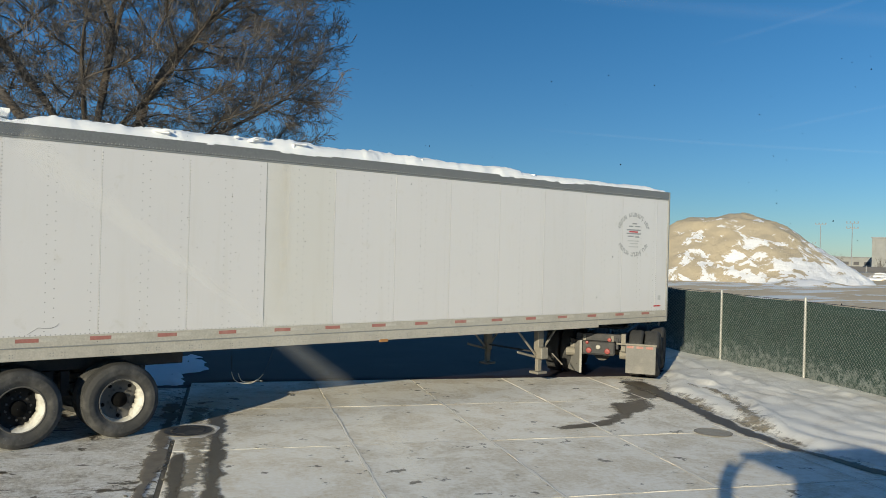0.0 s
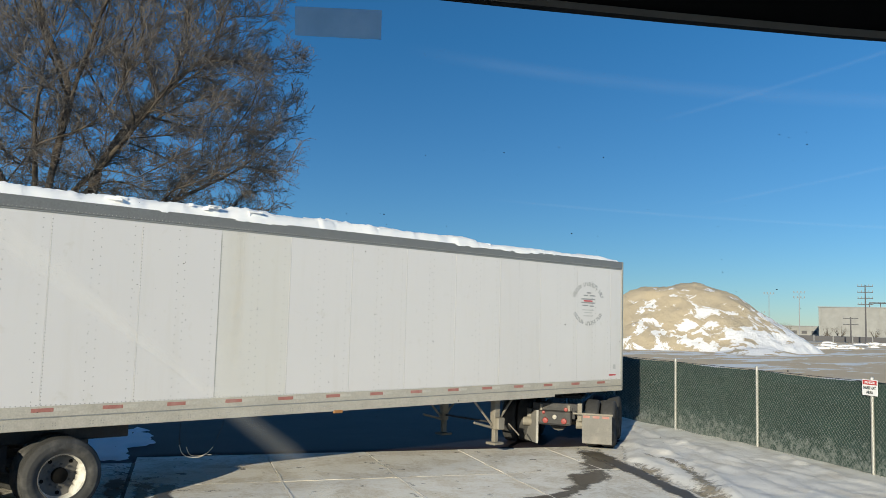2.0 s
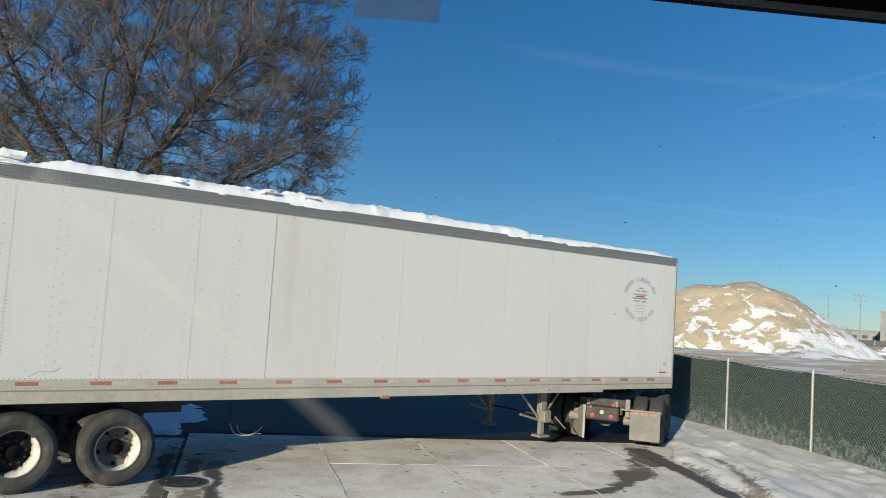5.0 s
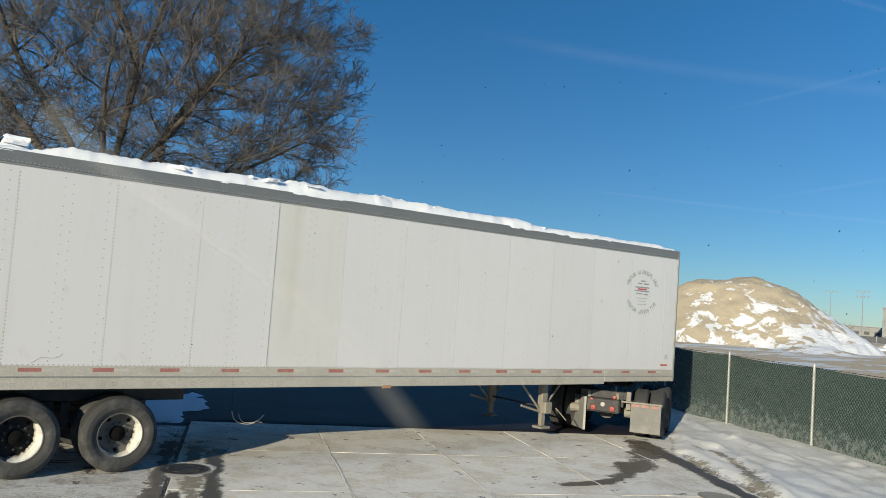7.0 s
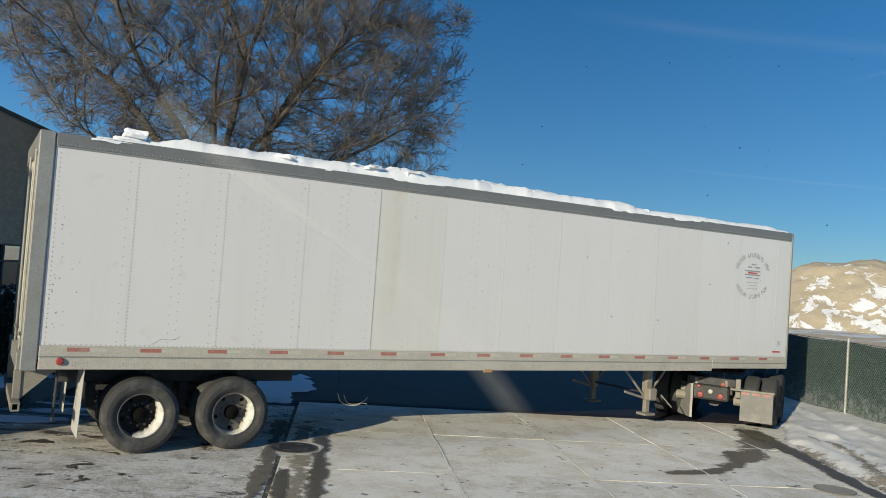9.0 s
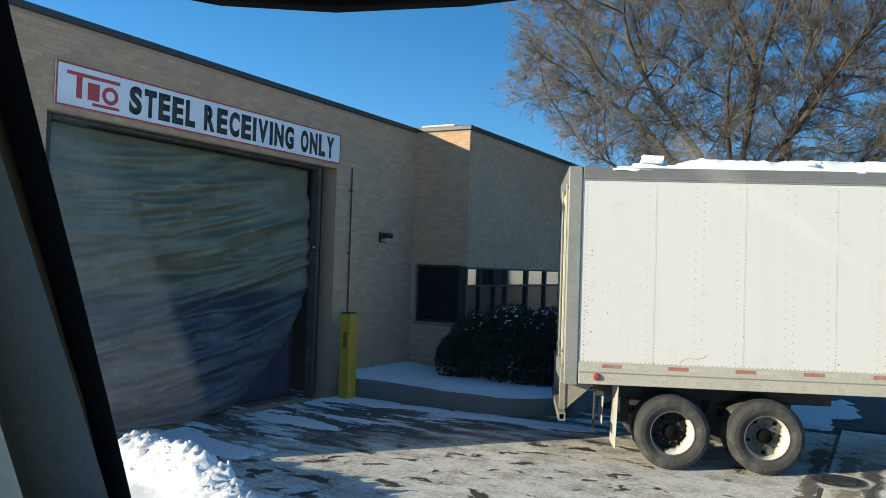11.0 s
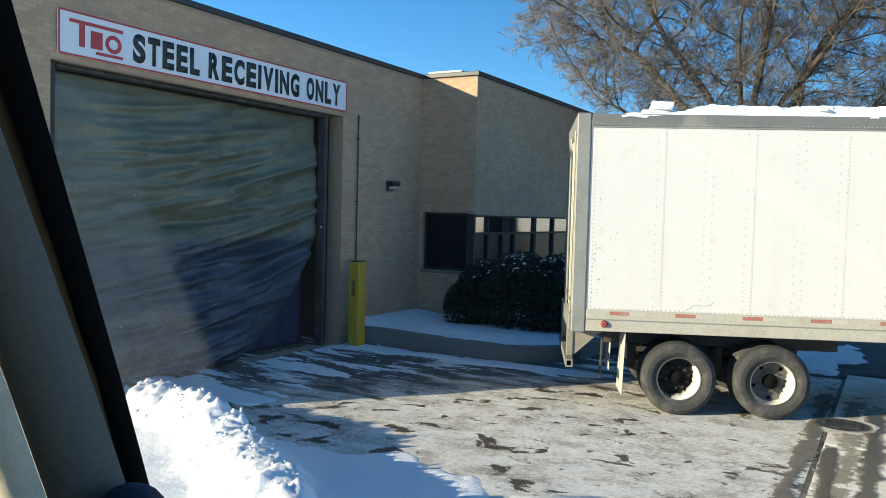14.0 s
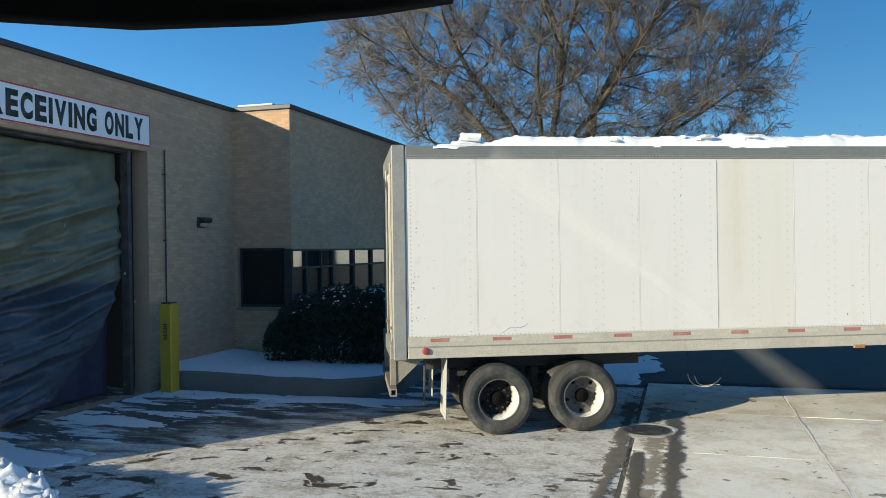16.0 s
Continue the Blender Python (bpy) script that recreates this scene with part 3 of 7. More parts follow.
def text_mesh(body, height, depth=0.004, bold=0.0, narrow=1.0, width=None):
    """Letters of the built-in font as a mesh in the xy plane, starting at x 0, fitted to a width if given."""
    cu = bpy.data.curves.new("letters", "FONT")
    cu.body, cu.size, cu.extrude, cu.offset = body, 1.0, 0.0, bold
    ob = bpy.data.objects.new("letters", cu)
    scene.collection.objects.link(ob)
    me = bpy.data.meshes.new_from_object(ob.evaluated_get(bpy.context.evaluated_depsgraph_get()))
    bpy.data.objects.remove(ob)
    bm = bmesh.new()
    bm.from_mesh(me)
    bpy.data.meshes.remove(me)
    xs, ys = [v.co.x for v in bm.verts], [v.co.y for v in bm.verts]
    sy = height / (max(ys) - min(ys))
    sx = width / (max(xs) - min(xs)) if width else sy * narrow
    for v in bm.verts:
        v.co = ((v.co.x - min(xs)) * sx, (v.co.y - min(ys)) * sy, 0)
    geo = bmesh.ops.extrude_face_region(bm, geom=bm.faces[:])
    for v in [g for g in geo["geom"] if isinstance(g, bmesh.types.BMVert)]:
        v.co.z += depth
    bmesh.ops.recalc_face_normals(bm, faces=bm.faces)
    return bm


def block_word(word, width, height, depth, bold):
    """A word in condensed capitals: each letter fitted to a cell of nearly the same width."""
    cells = [{"I": 0.34, "V": 1.08, "Y": 1.08, "N": 1.04, "L": 0.9}.get(ch, 1.0) for ch in word]
    unit = width / (sum(cells) + 0.2 * (len(word) - 1))
    joined, x = bmesh.new(), 0.0
    for ch, w in zip(word, cells):
        one_bm = text_mesh(ch, height, depth, bold, width=w * unit)
        one_me = bpy.data.meshes.new("letter")
        bmesh.ops.translate(one_bm, verts=one_bm.verts, vec=(x, 0, 0))
        one_bm.to_mesh(one_me)
        one_bm.free()
        joined.from_mesh(one_me)
        bpy.data.meshes.remove(one_me)
        x += (w + 0.2) * unit
    return joined


# ---- ground ----
def far_ground(x, y):
    r = math.hypot(x, y)
    return -0.06 + (0.25 * fbm(x, y, 0, 0.03) * smooth01((r - 45) / 60) if r < 900 else 0)


rings = [0, 12, 22, 32, 42, 52, 62, 72, 82, 92, 105, 120, 140, 170, 220, 300, 450, 800, 1600, 3500]
gv, gf = [], []
for r in rings:
    for k in range(96):
        a = 2 * math.pi * k / 96
        gv.append((r * math.cos(a) + 4, r * math.sin(a), far_ground(r * math.cos(a), r * math.sin(a))))
for i in range(len(rings) - 1):
    for k in range(96):
        gf.append((i * 96 + k, (i + 1) * 96 + k, (i + 1) * 96 + (k + 1) % 96, i * 96 + (k + 1) % 96))
ground = link_mesh("ground", arrays_mesh("ground", gv, gf, True), M["field"], None)
tagged(ground, "flat winter ground of bare tan earth and thin snow", "ground", kind="structure")

# Building frame: x runs out from the long wall, y along it, away from the yard's near end.
WALL = pose(-4.88, 4.47, 0, 0, 0, -23.39)

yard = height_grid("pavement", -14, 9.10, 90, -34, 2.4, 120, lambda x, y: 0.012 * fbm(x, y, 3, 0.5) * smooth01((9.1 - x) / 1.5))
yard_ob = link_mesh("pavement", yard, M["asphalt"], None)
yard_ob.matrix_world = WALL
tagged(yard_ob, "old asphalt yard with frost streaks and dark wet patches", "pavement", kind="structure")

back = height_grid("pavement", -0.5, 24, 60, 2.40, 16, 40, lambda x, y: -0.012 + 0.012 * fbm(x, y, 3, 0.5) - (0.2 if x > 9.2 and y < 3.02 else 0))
back_ob = link_mesh("pavement", back, M["wet_shade_asphalt"], None)
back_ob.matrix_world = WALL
tagged(back_ob, "dark wet asphalt behind the parked trailer, the shade there put into its colour", "pavement", kind="structure")

# Concrete apron of separate slabs with salt- and snow-filled joints.
apron = thing("concrete_apron", WALL, "pale concrete slab apron with white snow-filled joints", "pavement", kind="structure")
part("joint_bed", a_box(9.20, 24.2, -30, 2.97, -0.3, -0.016), M["joint_fill"], apron, "packed snow and grit in the slab joints")


def slab_mesh(w, d):
    bm = a_box(0.006, w - 0.006, 0.006, d - 0.006, -0.12, 0.0, bev=0.007)
    me = bpy.data.meshes.new("slab")
    bm.to_mesh(me)
    bm.free()
    me.materials.append(M["concrete"])
    return me


slab_wide, slab_std = slab_mesh(2.35, 2.63), slab_mesh(1.96, 2.63)
rs = random.Random(4)
for col in range(7):
    for row in range(-10, 1):
        x = 9.15 if col == 0 else 11.5 + 1.96 * (col - 1)
        ob = link_mesh("slab", slab_wide if col == 0 else slab_std, None, apron)
        ob.location = (x, 0.34 + row * 2.63, rs.uniform(-0.003, 0.001))
        ob.rotation_euler = (radians(rs.uniform(-0.03, 0.03)), radians(rs.uniform(-0.03, 0.03)), radians(rs.uniform(-0.12, 0.12)))


def wet_strip(name, pts, widths, label, z=0.006, mat="wet"):
    """A melt-water track along a line of points, ragged by its material."""
    v, f, uv = [], [], []
    n = len(pts)
    for i, (x, y) in enumerate(pts):
        a, b = pts[max(0, i - 1)], pts[min(n - 1, i + 1)]
        d = Vector((b[0] - a[0], b[1] - a[1])).normalized()
        for k in (-1, 1):
            v.append((x - d.y * k * widths[i] / 2, y + d.x * k * widths[i] / 2, z))
            uv.append((0.5 + 0.5 * k, i / (n - 1)))
    f = [(2 * i + 1, 2 * i, 2 * i + 2, 2 * i + 3) for i in range(n - 1)]
    me = bpy.data.meshes.new(name)
    me.from_pydata(v, [], f)
    layer = me.uv_layers.new(name="UVMap")
    for lp in me.loops:
        layer.data[lp.index].uv = uv[lp.vertex_index]
    ob = link_mesh(name, me, M[mat], None)
    return tagged(ob, label, "puddle" if mat == "wet" else "pavement dirt", kind="stuff")


def in_wall(pts):
    return [tuple((WALL @ Vector((n, s, 0)))[:2]) for n, s in pts]


wet_strip("melt_water", in_wall([(9.72, -7.5), (9.69, -5.6), (9.67, -4.2), (9.70, -2.6), (9.68, -1.2), (9.68, -0.2), (9.75, 1.2)]), [0.3, 0.38, 0.42, 0.46, 0.46, 0.52, 0.7], "dark melt water track on the concrete beside the seam")
wet_strip("melt_water", in_wall([(9.28, -5.4), (9.29, -4.2), (9.27, -3.2), (9.26, -2.2)]), [0.2, 0.32, 0.32, 0.2], "short damp track beside the seam")
wet_strip("dirt_crust", in_wall([(9.42 + 0.05 * math.sin(k * 1.3), -8.5 + k) for k in range(11)]), [0.62 + 0.14 * math.sin(k * 2.1) for k in range(11)], "blotchy brown dirt and salt crust beside the seam", 0.0045, "crust_dirt")
# Broken seam between the asphalt and the concrete.
seam = thing("pavement_seam", WALL, "crumbling dark seam of dirt and rubble between asphalt and concrete", "pavement", kind="structure")
part("seam_bed", a_box(9.06, 9.165, -30, 2.4, -0.25, -0.003), M["seam_dirt"], seam)
wet_strip("seam_grime", in_wall([(8.98 + 0.03 * math.sin(k * 1.7), -14 + k) for k in range(17)]), [0.34 + 0.10 * math.sin(k * 2.3) for k in range(17)], "dark broken edge of the asphalt, full of grit", 0.014, "seam")
rs = random.Random(55)
rv_, rf_ = [], []
ico = bmesh.new()
bmesh.ops.create_icosphere(ico, subdivisions=1, radius=1)
ICO_V = np.array([q.co[:] for q in ico.verts])
ICO_F = np.array([[q.index for q in f.verts] for f in ico.faces])
ico.free()
for k in range(520):
    n_ = rs.choice((8.86, 9.13, 8.98, 9.04)) + rs.gauss(0, 0.05)
    r_ = 0.005 + 0.022 * rs.random() ** 4
    ang = rs.uniform(0, 6.28)
    pv = ICO_V * np.array([1.4, 1.0, 0.55]) * r_ * (1 + 0.25 * np.array([rs.uniform(-1, 1) for _ in ICO_V])[:, None])
    pv = np.stack([pv[:, 0] * math.cos(ang) - pv[:, 1] * math.sin(ang), pv[:, 0] * math.sin(ang) + pv[:, 1] * math.cos(ang), pv[:, 2]], 1)
    rf_.append(ICO_F + len(rv_) * 12)
    rv_.append(pv + np.array([n_, rs.uniform(-7.5, 2.2), 0.0]))
rub = link_mesh("rubble", arrays_mesh("rubble", np.concatenate(rv_), np.concatenate(rf_)), M["rubble"], seam, "loose grit and asphalt crumbs")
rub["kind"] = "stuff"
wet_strip("melt_water", [(7.5, -2.9), (8.85, -3.08), (9.8, -2.75), (10.9, -2.2), (11.9, -1.55), (12.7, -0.6)], [0.2, 0.5, 0.9, 1.1, 1.1, 0.8], "dark melt water fanning out behind the tractor")
wet_strip("melt_water", [(13.3, 0.1), (12.4, -1.0), (11.95, -1.9), (11.35, -2.95), (10.5, -4.3), (9.95, -5.5), (9.7, -6.8), (9.6, -8)], [0.9, 0.9, 0.8, 0.6, 0.5, 0.5, 0.45, 0.4], "dark melt water at the foot of the snow bank", 0.009)

# Snow packed along the slab joints.
for k in range(6):
    n_ = 11.5 + 1.96 * k
    wet_strip("joint_snow", in_wall([(n_ + 0.008 * math.sin(1.9 * j + k), -9.6 + 0.62 * j) for j in range(20)]), [0.07 + 0.03 * math.sin(2.7 * j + 3 * k) for j in range(20)], "white snow packed along a slab joint", 0.0065, "joint_snow")
for k in range(-4, 1):
    wet_strip("joint_snow", in_wall([(9.2 + 0.65 * j, 0.34 + 2.63 * k + 0.008 * math.sin(2.1 * j + k)) for j in range(20)]), [0.08 + 0.03 * math.sin(2.3 * j + 2 * k) for j in range(20)], "white snow packed along a slab joint", 0.008, "joint_snow")

# Manhole cover at the slab edge.
cover = thing("manhole_cover", pose(3.2, -0.28, 0.006), "round cast-iron manhole cover ringed by ice", "manhole")
part("rim", lathe([(0.37, 0.0), (0.37, 0.006), (0.34, 0.008), (0.34, 0.003)], 32, "z"), M["steel_dusty"], cover)
part("lid", lathe([(0.335, 0.0), (0.335, 0.008), (0.0005, 0.010)], 32, "z"), M["steel_dark"], cover)
for k in range(8):
    a = k * math.pi / 4
    part("rib", a_box(-0.02, 0.02, -0.06, 0.06, 0.008, 0.016, bev=0.003, m=pose(0.22 * math.cos(a), 0.22 * math.sin(a), 0, 0, 0, math.degrees(a))), M["steel_dark"], cover)

drain = thing("drain_cover", pose(9.80, -4.45, 0.011), "small round drain cover dulled by frost and salt", "manhole")
part("rim", lathe([(0.285, 0.0), (0.285, 0.006), (0.265, 0.008), (0.265, 0.003)], 28, "z"), M["steel_dusty"], drain)
part("lid", lathe([(0.26, 0.0), (0.26, 0.005), (0.0005, 0.007)], 28, "z"), M["frosted_iron"], drain, "pale frosted iron lid")

ring_v = []
for r_, z_ in ((0.355, 0.008), (0.38, 0.014), (0.43, 0.013), (0.49, -0.006)):
    for k in range(36):
        a = 2 * math.pi * k / 36
        rr = r_ + (0.13 * nz(math.cos(a), math.sin(a), 5, 1.8) + 0.06 * nz(math.cos(a), math.sin(a), 9, 6.0)) * (r_ > 0.37)
        ring_v.append((rr * math.cos(a), rr * math.sin(a), z_ * (0.3 + 0.7 * abs(math.cos(a / 2 - 0.3)))))
ring_f = [(j * 36 + k, j * 36 + (k + 1) % 36, (j + 1) * 36 + (k + 1) % 36, (j + 1) * 36 + k) for j in range(3) for k in range(36)]
ice = link_mesh("ice_ring", arrays_mesh("ice_ring", ring_v, ring_f, True), M["joint_fill"], None)
ice.matrix_world = pose(3.2, -0.28, 0.0)
tagged(ice, "ragged ring of dirty ice round the manhole", "ice", kind="stuff")

# Snow bank along the fence.
BANK = [(22, 9.0), (17.2, 2.6), (14.3, 0.0), (12.25, -1.7), (11.45, -3.0), (10.45, -4.55), (9.98, -5.7), (9.72, -9), (9.5, -14), (9.4, -30)]


RIDGES = [[(16.4, 1.0), (15.1, -0.9), (14.3, -2.18), (13.5, -3.5)], [(14.0, -0.6), (13.3, -2.2), (12.1, -3.75), (10.9, -4.9)], [(14.6, -3.9), (13.4, -5.4), (12.9, -6.6)]]


def bank_z(x, y):
    d = -poly_dist(x, y, BANK) + 0.16 * fbm(x, y, 1, 0.9) + 0.05 * fbm(x, y, 6, 4.5)
    if d < 0:
        return -0.03 + 0.02 * d
    h = 0.11 * smooth01(d / 0.55) + 0.11 * smooth01(d / 2.8)
    rut = sum(0.03 * math.exp(-((d + 0.08 * nz(x, y, 50, 0.5) - c_) / w_) ** 2) for c_, w_ in ((0.75, 0.09), (1.2, 0.16), (1.62, 0.07), (2.1, 0.16), (2.5, 0.08)))
    for k, pts in enumerate(RIDGES):
        w = abs(poly_dist(x, y, pts)) + 0.10 * fbm(x, y, 60 + k, 1.6)
        h += (0.055 + 0.05 * fbm(x, y, 70 + k, 2.2)) * math.exp(-(w / 0.10) ** 2)
    return -0.03 + h - rut + 0.010 * fbm(x, y, 2, 0.8) * smooth01(d) + 0.007 * fbm(x, y, 9, 5) * smooth01(d) + 0.010 * abs(fbm(x, y, 13, 9, 4)) * smooth01(d)


bank = link_mesh("snow_bank", height_grid("snow_bank", 9.2, 24, 190, -24, 12, 260, bank_z), M["snow_dirty"], None)


def bank_strip(name, pts, widths, label, mat):
    """Dirt pressed into the snow by tyres, lying on the bank."""
    n, v, uv = 40, [], []
    q, w = np.array(pts, float), np.array(widths, float)
    u = np.linspace(0, len(q) - 1, n)
    cx, cy, cw = (np.interp(u, np.arange(len(q)), c) for c in (q[:, 0], q[:, 1], w))
    for i in range(n):
        a, b = max(0, i - 1), min(n - 1, i + 1)
        d = Vector((cx[b] - cx[a], cy[b] - cy[a])).normalized()
        for k in range(7):
            o = (k / 6 - 0.5) * cw[i]
            x, y = cx[i] - d.y * o, cy[i] + d.x * o
            v.append((x, y, bank_z(x, y) + 0.016))
            uv.append((k / 6, i / (n - 1)))
    me = bpy.data.meshes.new(name)
    me.from_pydata(v, [], [(7 * i + k, 7 * i + k + 7, 7 * i + k + 8, 7 * i + k + 1)[::-1] for i in range(n - 1) for k in range(6)])
    layer = me.uv_layers.new(name="UVMap")
    for lp in me.loops:
        layer.data[lp.index].uv = uv[lp.vertex_index]
    me.flip_normals() if me.polygons[0].normal.z < 0 else None
    return tagged(link_mesh(name, me, M[mat], None), label, "pavement dirt", kind="stuff")


bank_strip("tyre_dirt", [(13.1, -1.5), (12.75, -2.5), (11.75, -3.75), (11.1, -4.35), (10.3, -5.05)], [0.25, 0.3, 0.4, 0.7, 0.8], "grey-brown dirt in a tyre rut of the snow bank", "crust_dirt")
bank_strip("tyre_dirt", [(12.2, -1.95), (11.6, -2.9), (10.95, -3.65), (10.4, -4.7), (10.0, -5.9)], [0.5, 0.7, 0.9, 0.7, 0.5], "grey-brown dirt thrown onto the foot of the bank", "crust_dirt")
tagged(bank, "trampled snow bank with tyre ruts along the fence", "snow", kind="stuff")

def patch_z(x, y):
    w = 0.25 * nz(x, y, 40, 0.7)
    n = fbm(x * 0.30 + 0.1 * y, (y + w) * 1.9 + 0.14 * x, 21, 1.0, 6) + 0.22 * fbm(x * 0.8, y * 3.0, 30, 1.6, 4) + 0.16 * fbm(x, y * 1.6, 33, 5.0, 5)
    n += 1.0 * math.exp(-((y - 0.0) / 0.5) ** 2) * smooth01((6.5 - x) / 2.0)
    n += 0.30 * math.exp(-((y + 2.0 + 0.25 * x) / 0.5) ** 2) * smooth01((3.8 - x) / 1.5) + 0.35 * smooth01((-4.6 - y) / 0.8) * smooth01((2.6 - x) / 0.8)
    for px_, py_, lx, ly in ((1.3, -2.35, 1.2, 0.30), (1.6, -4.55, 1.5, 0.42), (0.2, -4.5, 0.7, 0.6)):
        n += 1.1 * math.exp(-((x - px_) / lx) ** 2 - ((y - py_ + 0.12 * (x - px_)) / ly) ** 2)
    n -= 1.6 * smooth01((x + 0.75 * y - 1.4) / 1.6) * smooth01((-0.4 - y) / 0.6) if y < -0.4 else 0
    n -= 1.2 * smooth01((x - 3.0 + 0.35 * y) / 1.4) * smooth01((-0.7 - y) / 0.8)
    n -= 2.5 * smooth01((x - 2.1) / 0.9) * smooth01((-0.9 - y) / 0.5)
    return -0.024 + 0.042 * smooth01((n - 0.36) / 0.30) + 0.005 * fbm(x, y, 4, 5)


patch = link_mesh("snow_patches", height_grid("snow_patches", 0.1, 7.0, 230, -7.6, 0.22, 330, patch_z), M["snow"], None)
patch.matrix_world = WALL
tagged(patch, "thin patches of packed snow before the doorway", "snow", kind="stuff")


def back_patch_z(x, y):
    d = 1 - max(abs(x - 8.1) / 1.1, abs(y - 4.8) / 2.2) + 0.35 * fbm(x, y, 2, 0.9)
    return -0.05 + 0.10 * smooth01(d / 0.25)


bp = link_mesh("snow_patches", height_grid("snow_patches", 6.4, 9.8, 50, 2.0, 7.6, 70, back_patch_z), M["snow"], None)
bp.matrix_world = WALL
tagged(bp, "shaded patch of snow on the ground behind the trailer", "snow", kind="stuff")

# Snow-covered kerbed island by the gate.
ISLAND = [(-14, -0.9), (-7.3, -0.85), (-6.0, -1.25), (-5.0, -1.75), (-4.25, -2.6), (-3.6, -3.5), (-2.85, -4.6), (-2.15, -6.0), (-1.95, -8.5), (-1.9, -10)]


def island_z(x, y):
    d = poly_dist(x, y, ISLAND) + 0.10 * fbm(x, y, 4, 1.2)
    ridge = (0.25 + 0.14 * nz(x, y, 5, 0.9)) * math.exp(-((d - 0.40) / 0.42) ** 2) * smooth01((y + 14 + 0.0) / 6)
    lumps = 0.10 * abs(fbm(x, y, 7, 2.6, 5)) + 0.075 * abs(fbm(x, y, 8, 8, 6))
    apron_ = 0.055 * smooth01((d + 1.9 + 0.5 * fbm(x, y, 12, 0.8)) / 0.5) * smooth01((-1.9 - y) / 1.2) if x > -6 else 0
    base = 0.17 * smooth01((d - 0.1) / 0.15)
    near = smooth01(1.3 - abs(d - 0.38) / 0.55)
    return -0.035 + apron_ + (base if d > 0 else 0) + ridge * (0.25 if x < -6 else 1) + lumps * (0.06 * (d > 0) + near) + 0.015 * fbm(x, y, 3, 1.5)


isl = link_mesh("snow_heap", height_grid("snow_heap", -11, -0.6, 260, -9.2, 0.2, 240, island_z), M["snow"], None)
tagged(isl, "ploughed ridge of clean lumpy snow on a kerbed island", "snow", kind="stuff")
rs = random.Random(19)
bm = bmesh.new()
for k in range(200):
    i = rs.randrange(2, 8)
    (ax, ay), (bx, by) = ISLAND[i], ISLAND[i + 1]
    u, d = rs.random(), rs.gauss(0.45, 0.22)
    L_ = math.hypot(bx - ax, by - ay)
    x, y = ax + (bx - ax) * u + (by - ay) / L_ * d, ay + (by - ay) * u - (bx - ax) / L_ * d
    r = 0.008 + 0.034 * rs.random() ** 4
    vs = bmesh.ops.create_icosphere(bm, subdivisions=1, radius=1)["verts"]
    for v in vs:
        v.co *= 1 + rs.uniform(-0.3, 0.3)
    bmesh.ops.transform(bm, verts=vs, matrix=pose(x, y, island_z(x, y) + r * 0.3, rs.uniform(0, 90), rs.uniform(0, 90), rs.uniform(0, 180)) @ Matrix.Diagonal((r * 1.3, r, r * 0.8, 1)))
clods = part("snow_clods", bm, M["snow"], None, smooth=True)
tagged(clods, "loose broken clods of snow on the ploughed ridge", "snow", kind="stuff")
kerb = thing("island_kerb", pose(0, 0, 0), "pale concrete kerb showing at the edge of the snowy island", "kerb", kind="structure")
for (ax, ay), (bx, by) in zip(ISLAND[1:4], ISLAND[2:5]):
    L_ = math.hypot(bx - ax, by - ay)
    part("kerb_stone", a_box(0, L_ - 0.01, -0.09, 0.08, -0.1, 0.19, bev=0.02, m=pose(ax, ay, 0, 0, 0, math.degrees(math.atan2(by - ay, bx - ax)))), M["concrete_kerb"], kerb)

# ---- steel-receiving building ----
bld = thing("warehouse_building", WALL, "low tan-brick warehouse with a stepped wing and dark coping", "building")
ROOF, S0, S1, S2, OUT, DOOR0, DOOR1, DOORZ = 5.95, -7.75, 3.05, 13.0, 1.45, -6.42, 0.0, 4.62
BRK = (0.198, 0.0645, 0.206, 0.0715)     # length, height and their pitch with the joint


def brick_cells(u0, u1, z0, z1, holes):
    """The bricks of a wall face in running bond: (start, end, bottom)."""
    cells = []
    for row in range(int(z0 / BRK[3]), int(z1 / BRK[3])):
        z = row * BRK[3] + 0.005
        x = u0 + (-0.103 if row % 2 else 0.0)
        while x < u1 - 0.02:
            a, b = max(x, u0), min(x + BRK[0], u1)
            x += BRK[2]
            if b - a < 0.03 or z < z0 or z + BRK[1] > z1:
                continue
            spans = [(a, b)]
            for h0, h1, g0, g1 in holes:
                if z + BRK[1] > g0 and z < g1:
                    spans = [s for p, q in spans for s in ((p, min(q, h0)), (max(p, h1), q)) if s[1] - s[0] > 0.03]
            cells += [(p, q, z) for p, q in spans]
    return cells


def brick_faces(cells, face, rng):
    """Joined bricks; face maps (along, out, up) into the building's frame."""
    v, f = [], []
    for p, q, z in cells:
        o = 0.0008 + rng.uniform(0, 0.0006)
        i = len(v)
        v += [face(x, y, w) for y, e in ((-0.01, 0.0), (o, 0.0007)) for x, w in ((p + e, z + e), (q - e, z + e), (q - e, z + BRK[1] - e), (p + e, z + BRK[1] - e))]
        f += [(i + 4, i + 5, i + 6, i + 7), (i, i + 1, i + 5, i + 4), (i + 1, i + 2, i + 6, i + 5), (i + 2, i + 3, i + 7, i + 6), (i + 3, i, i + 4, i + 7)]
    return v, f


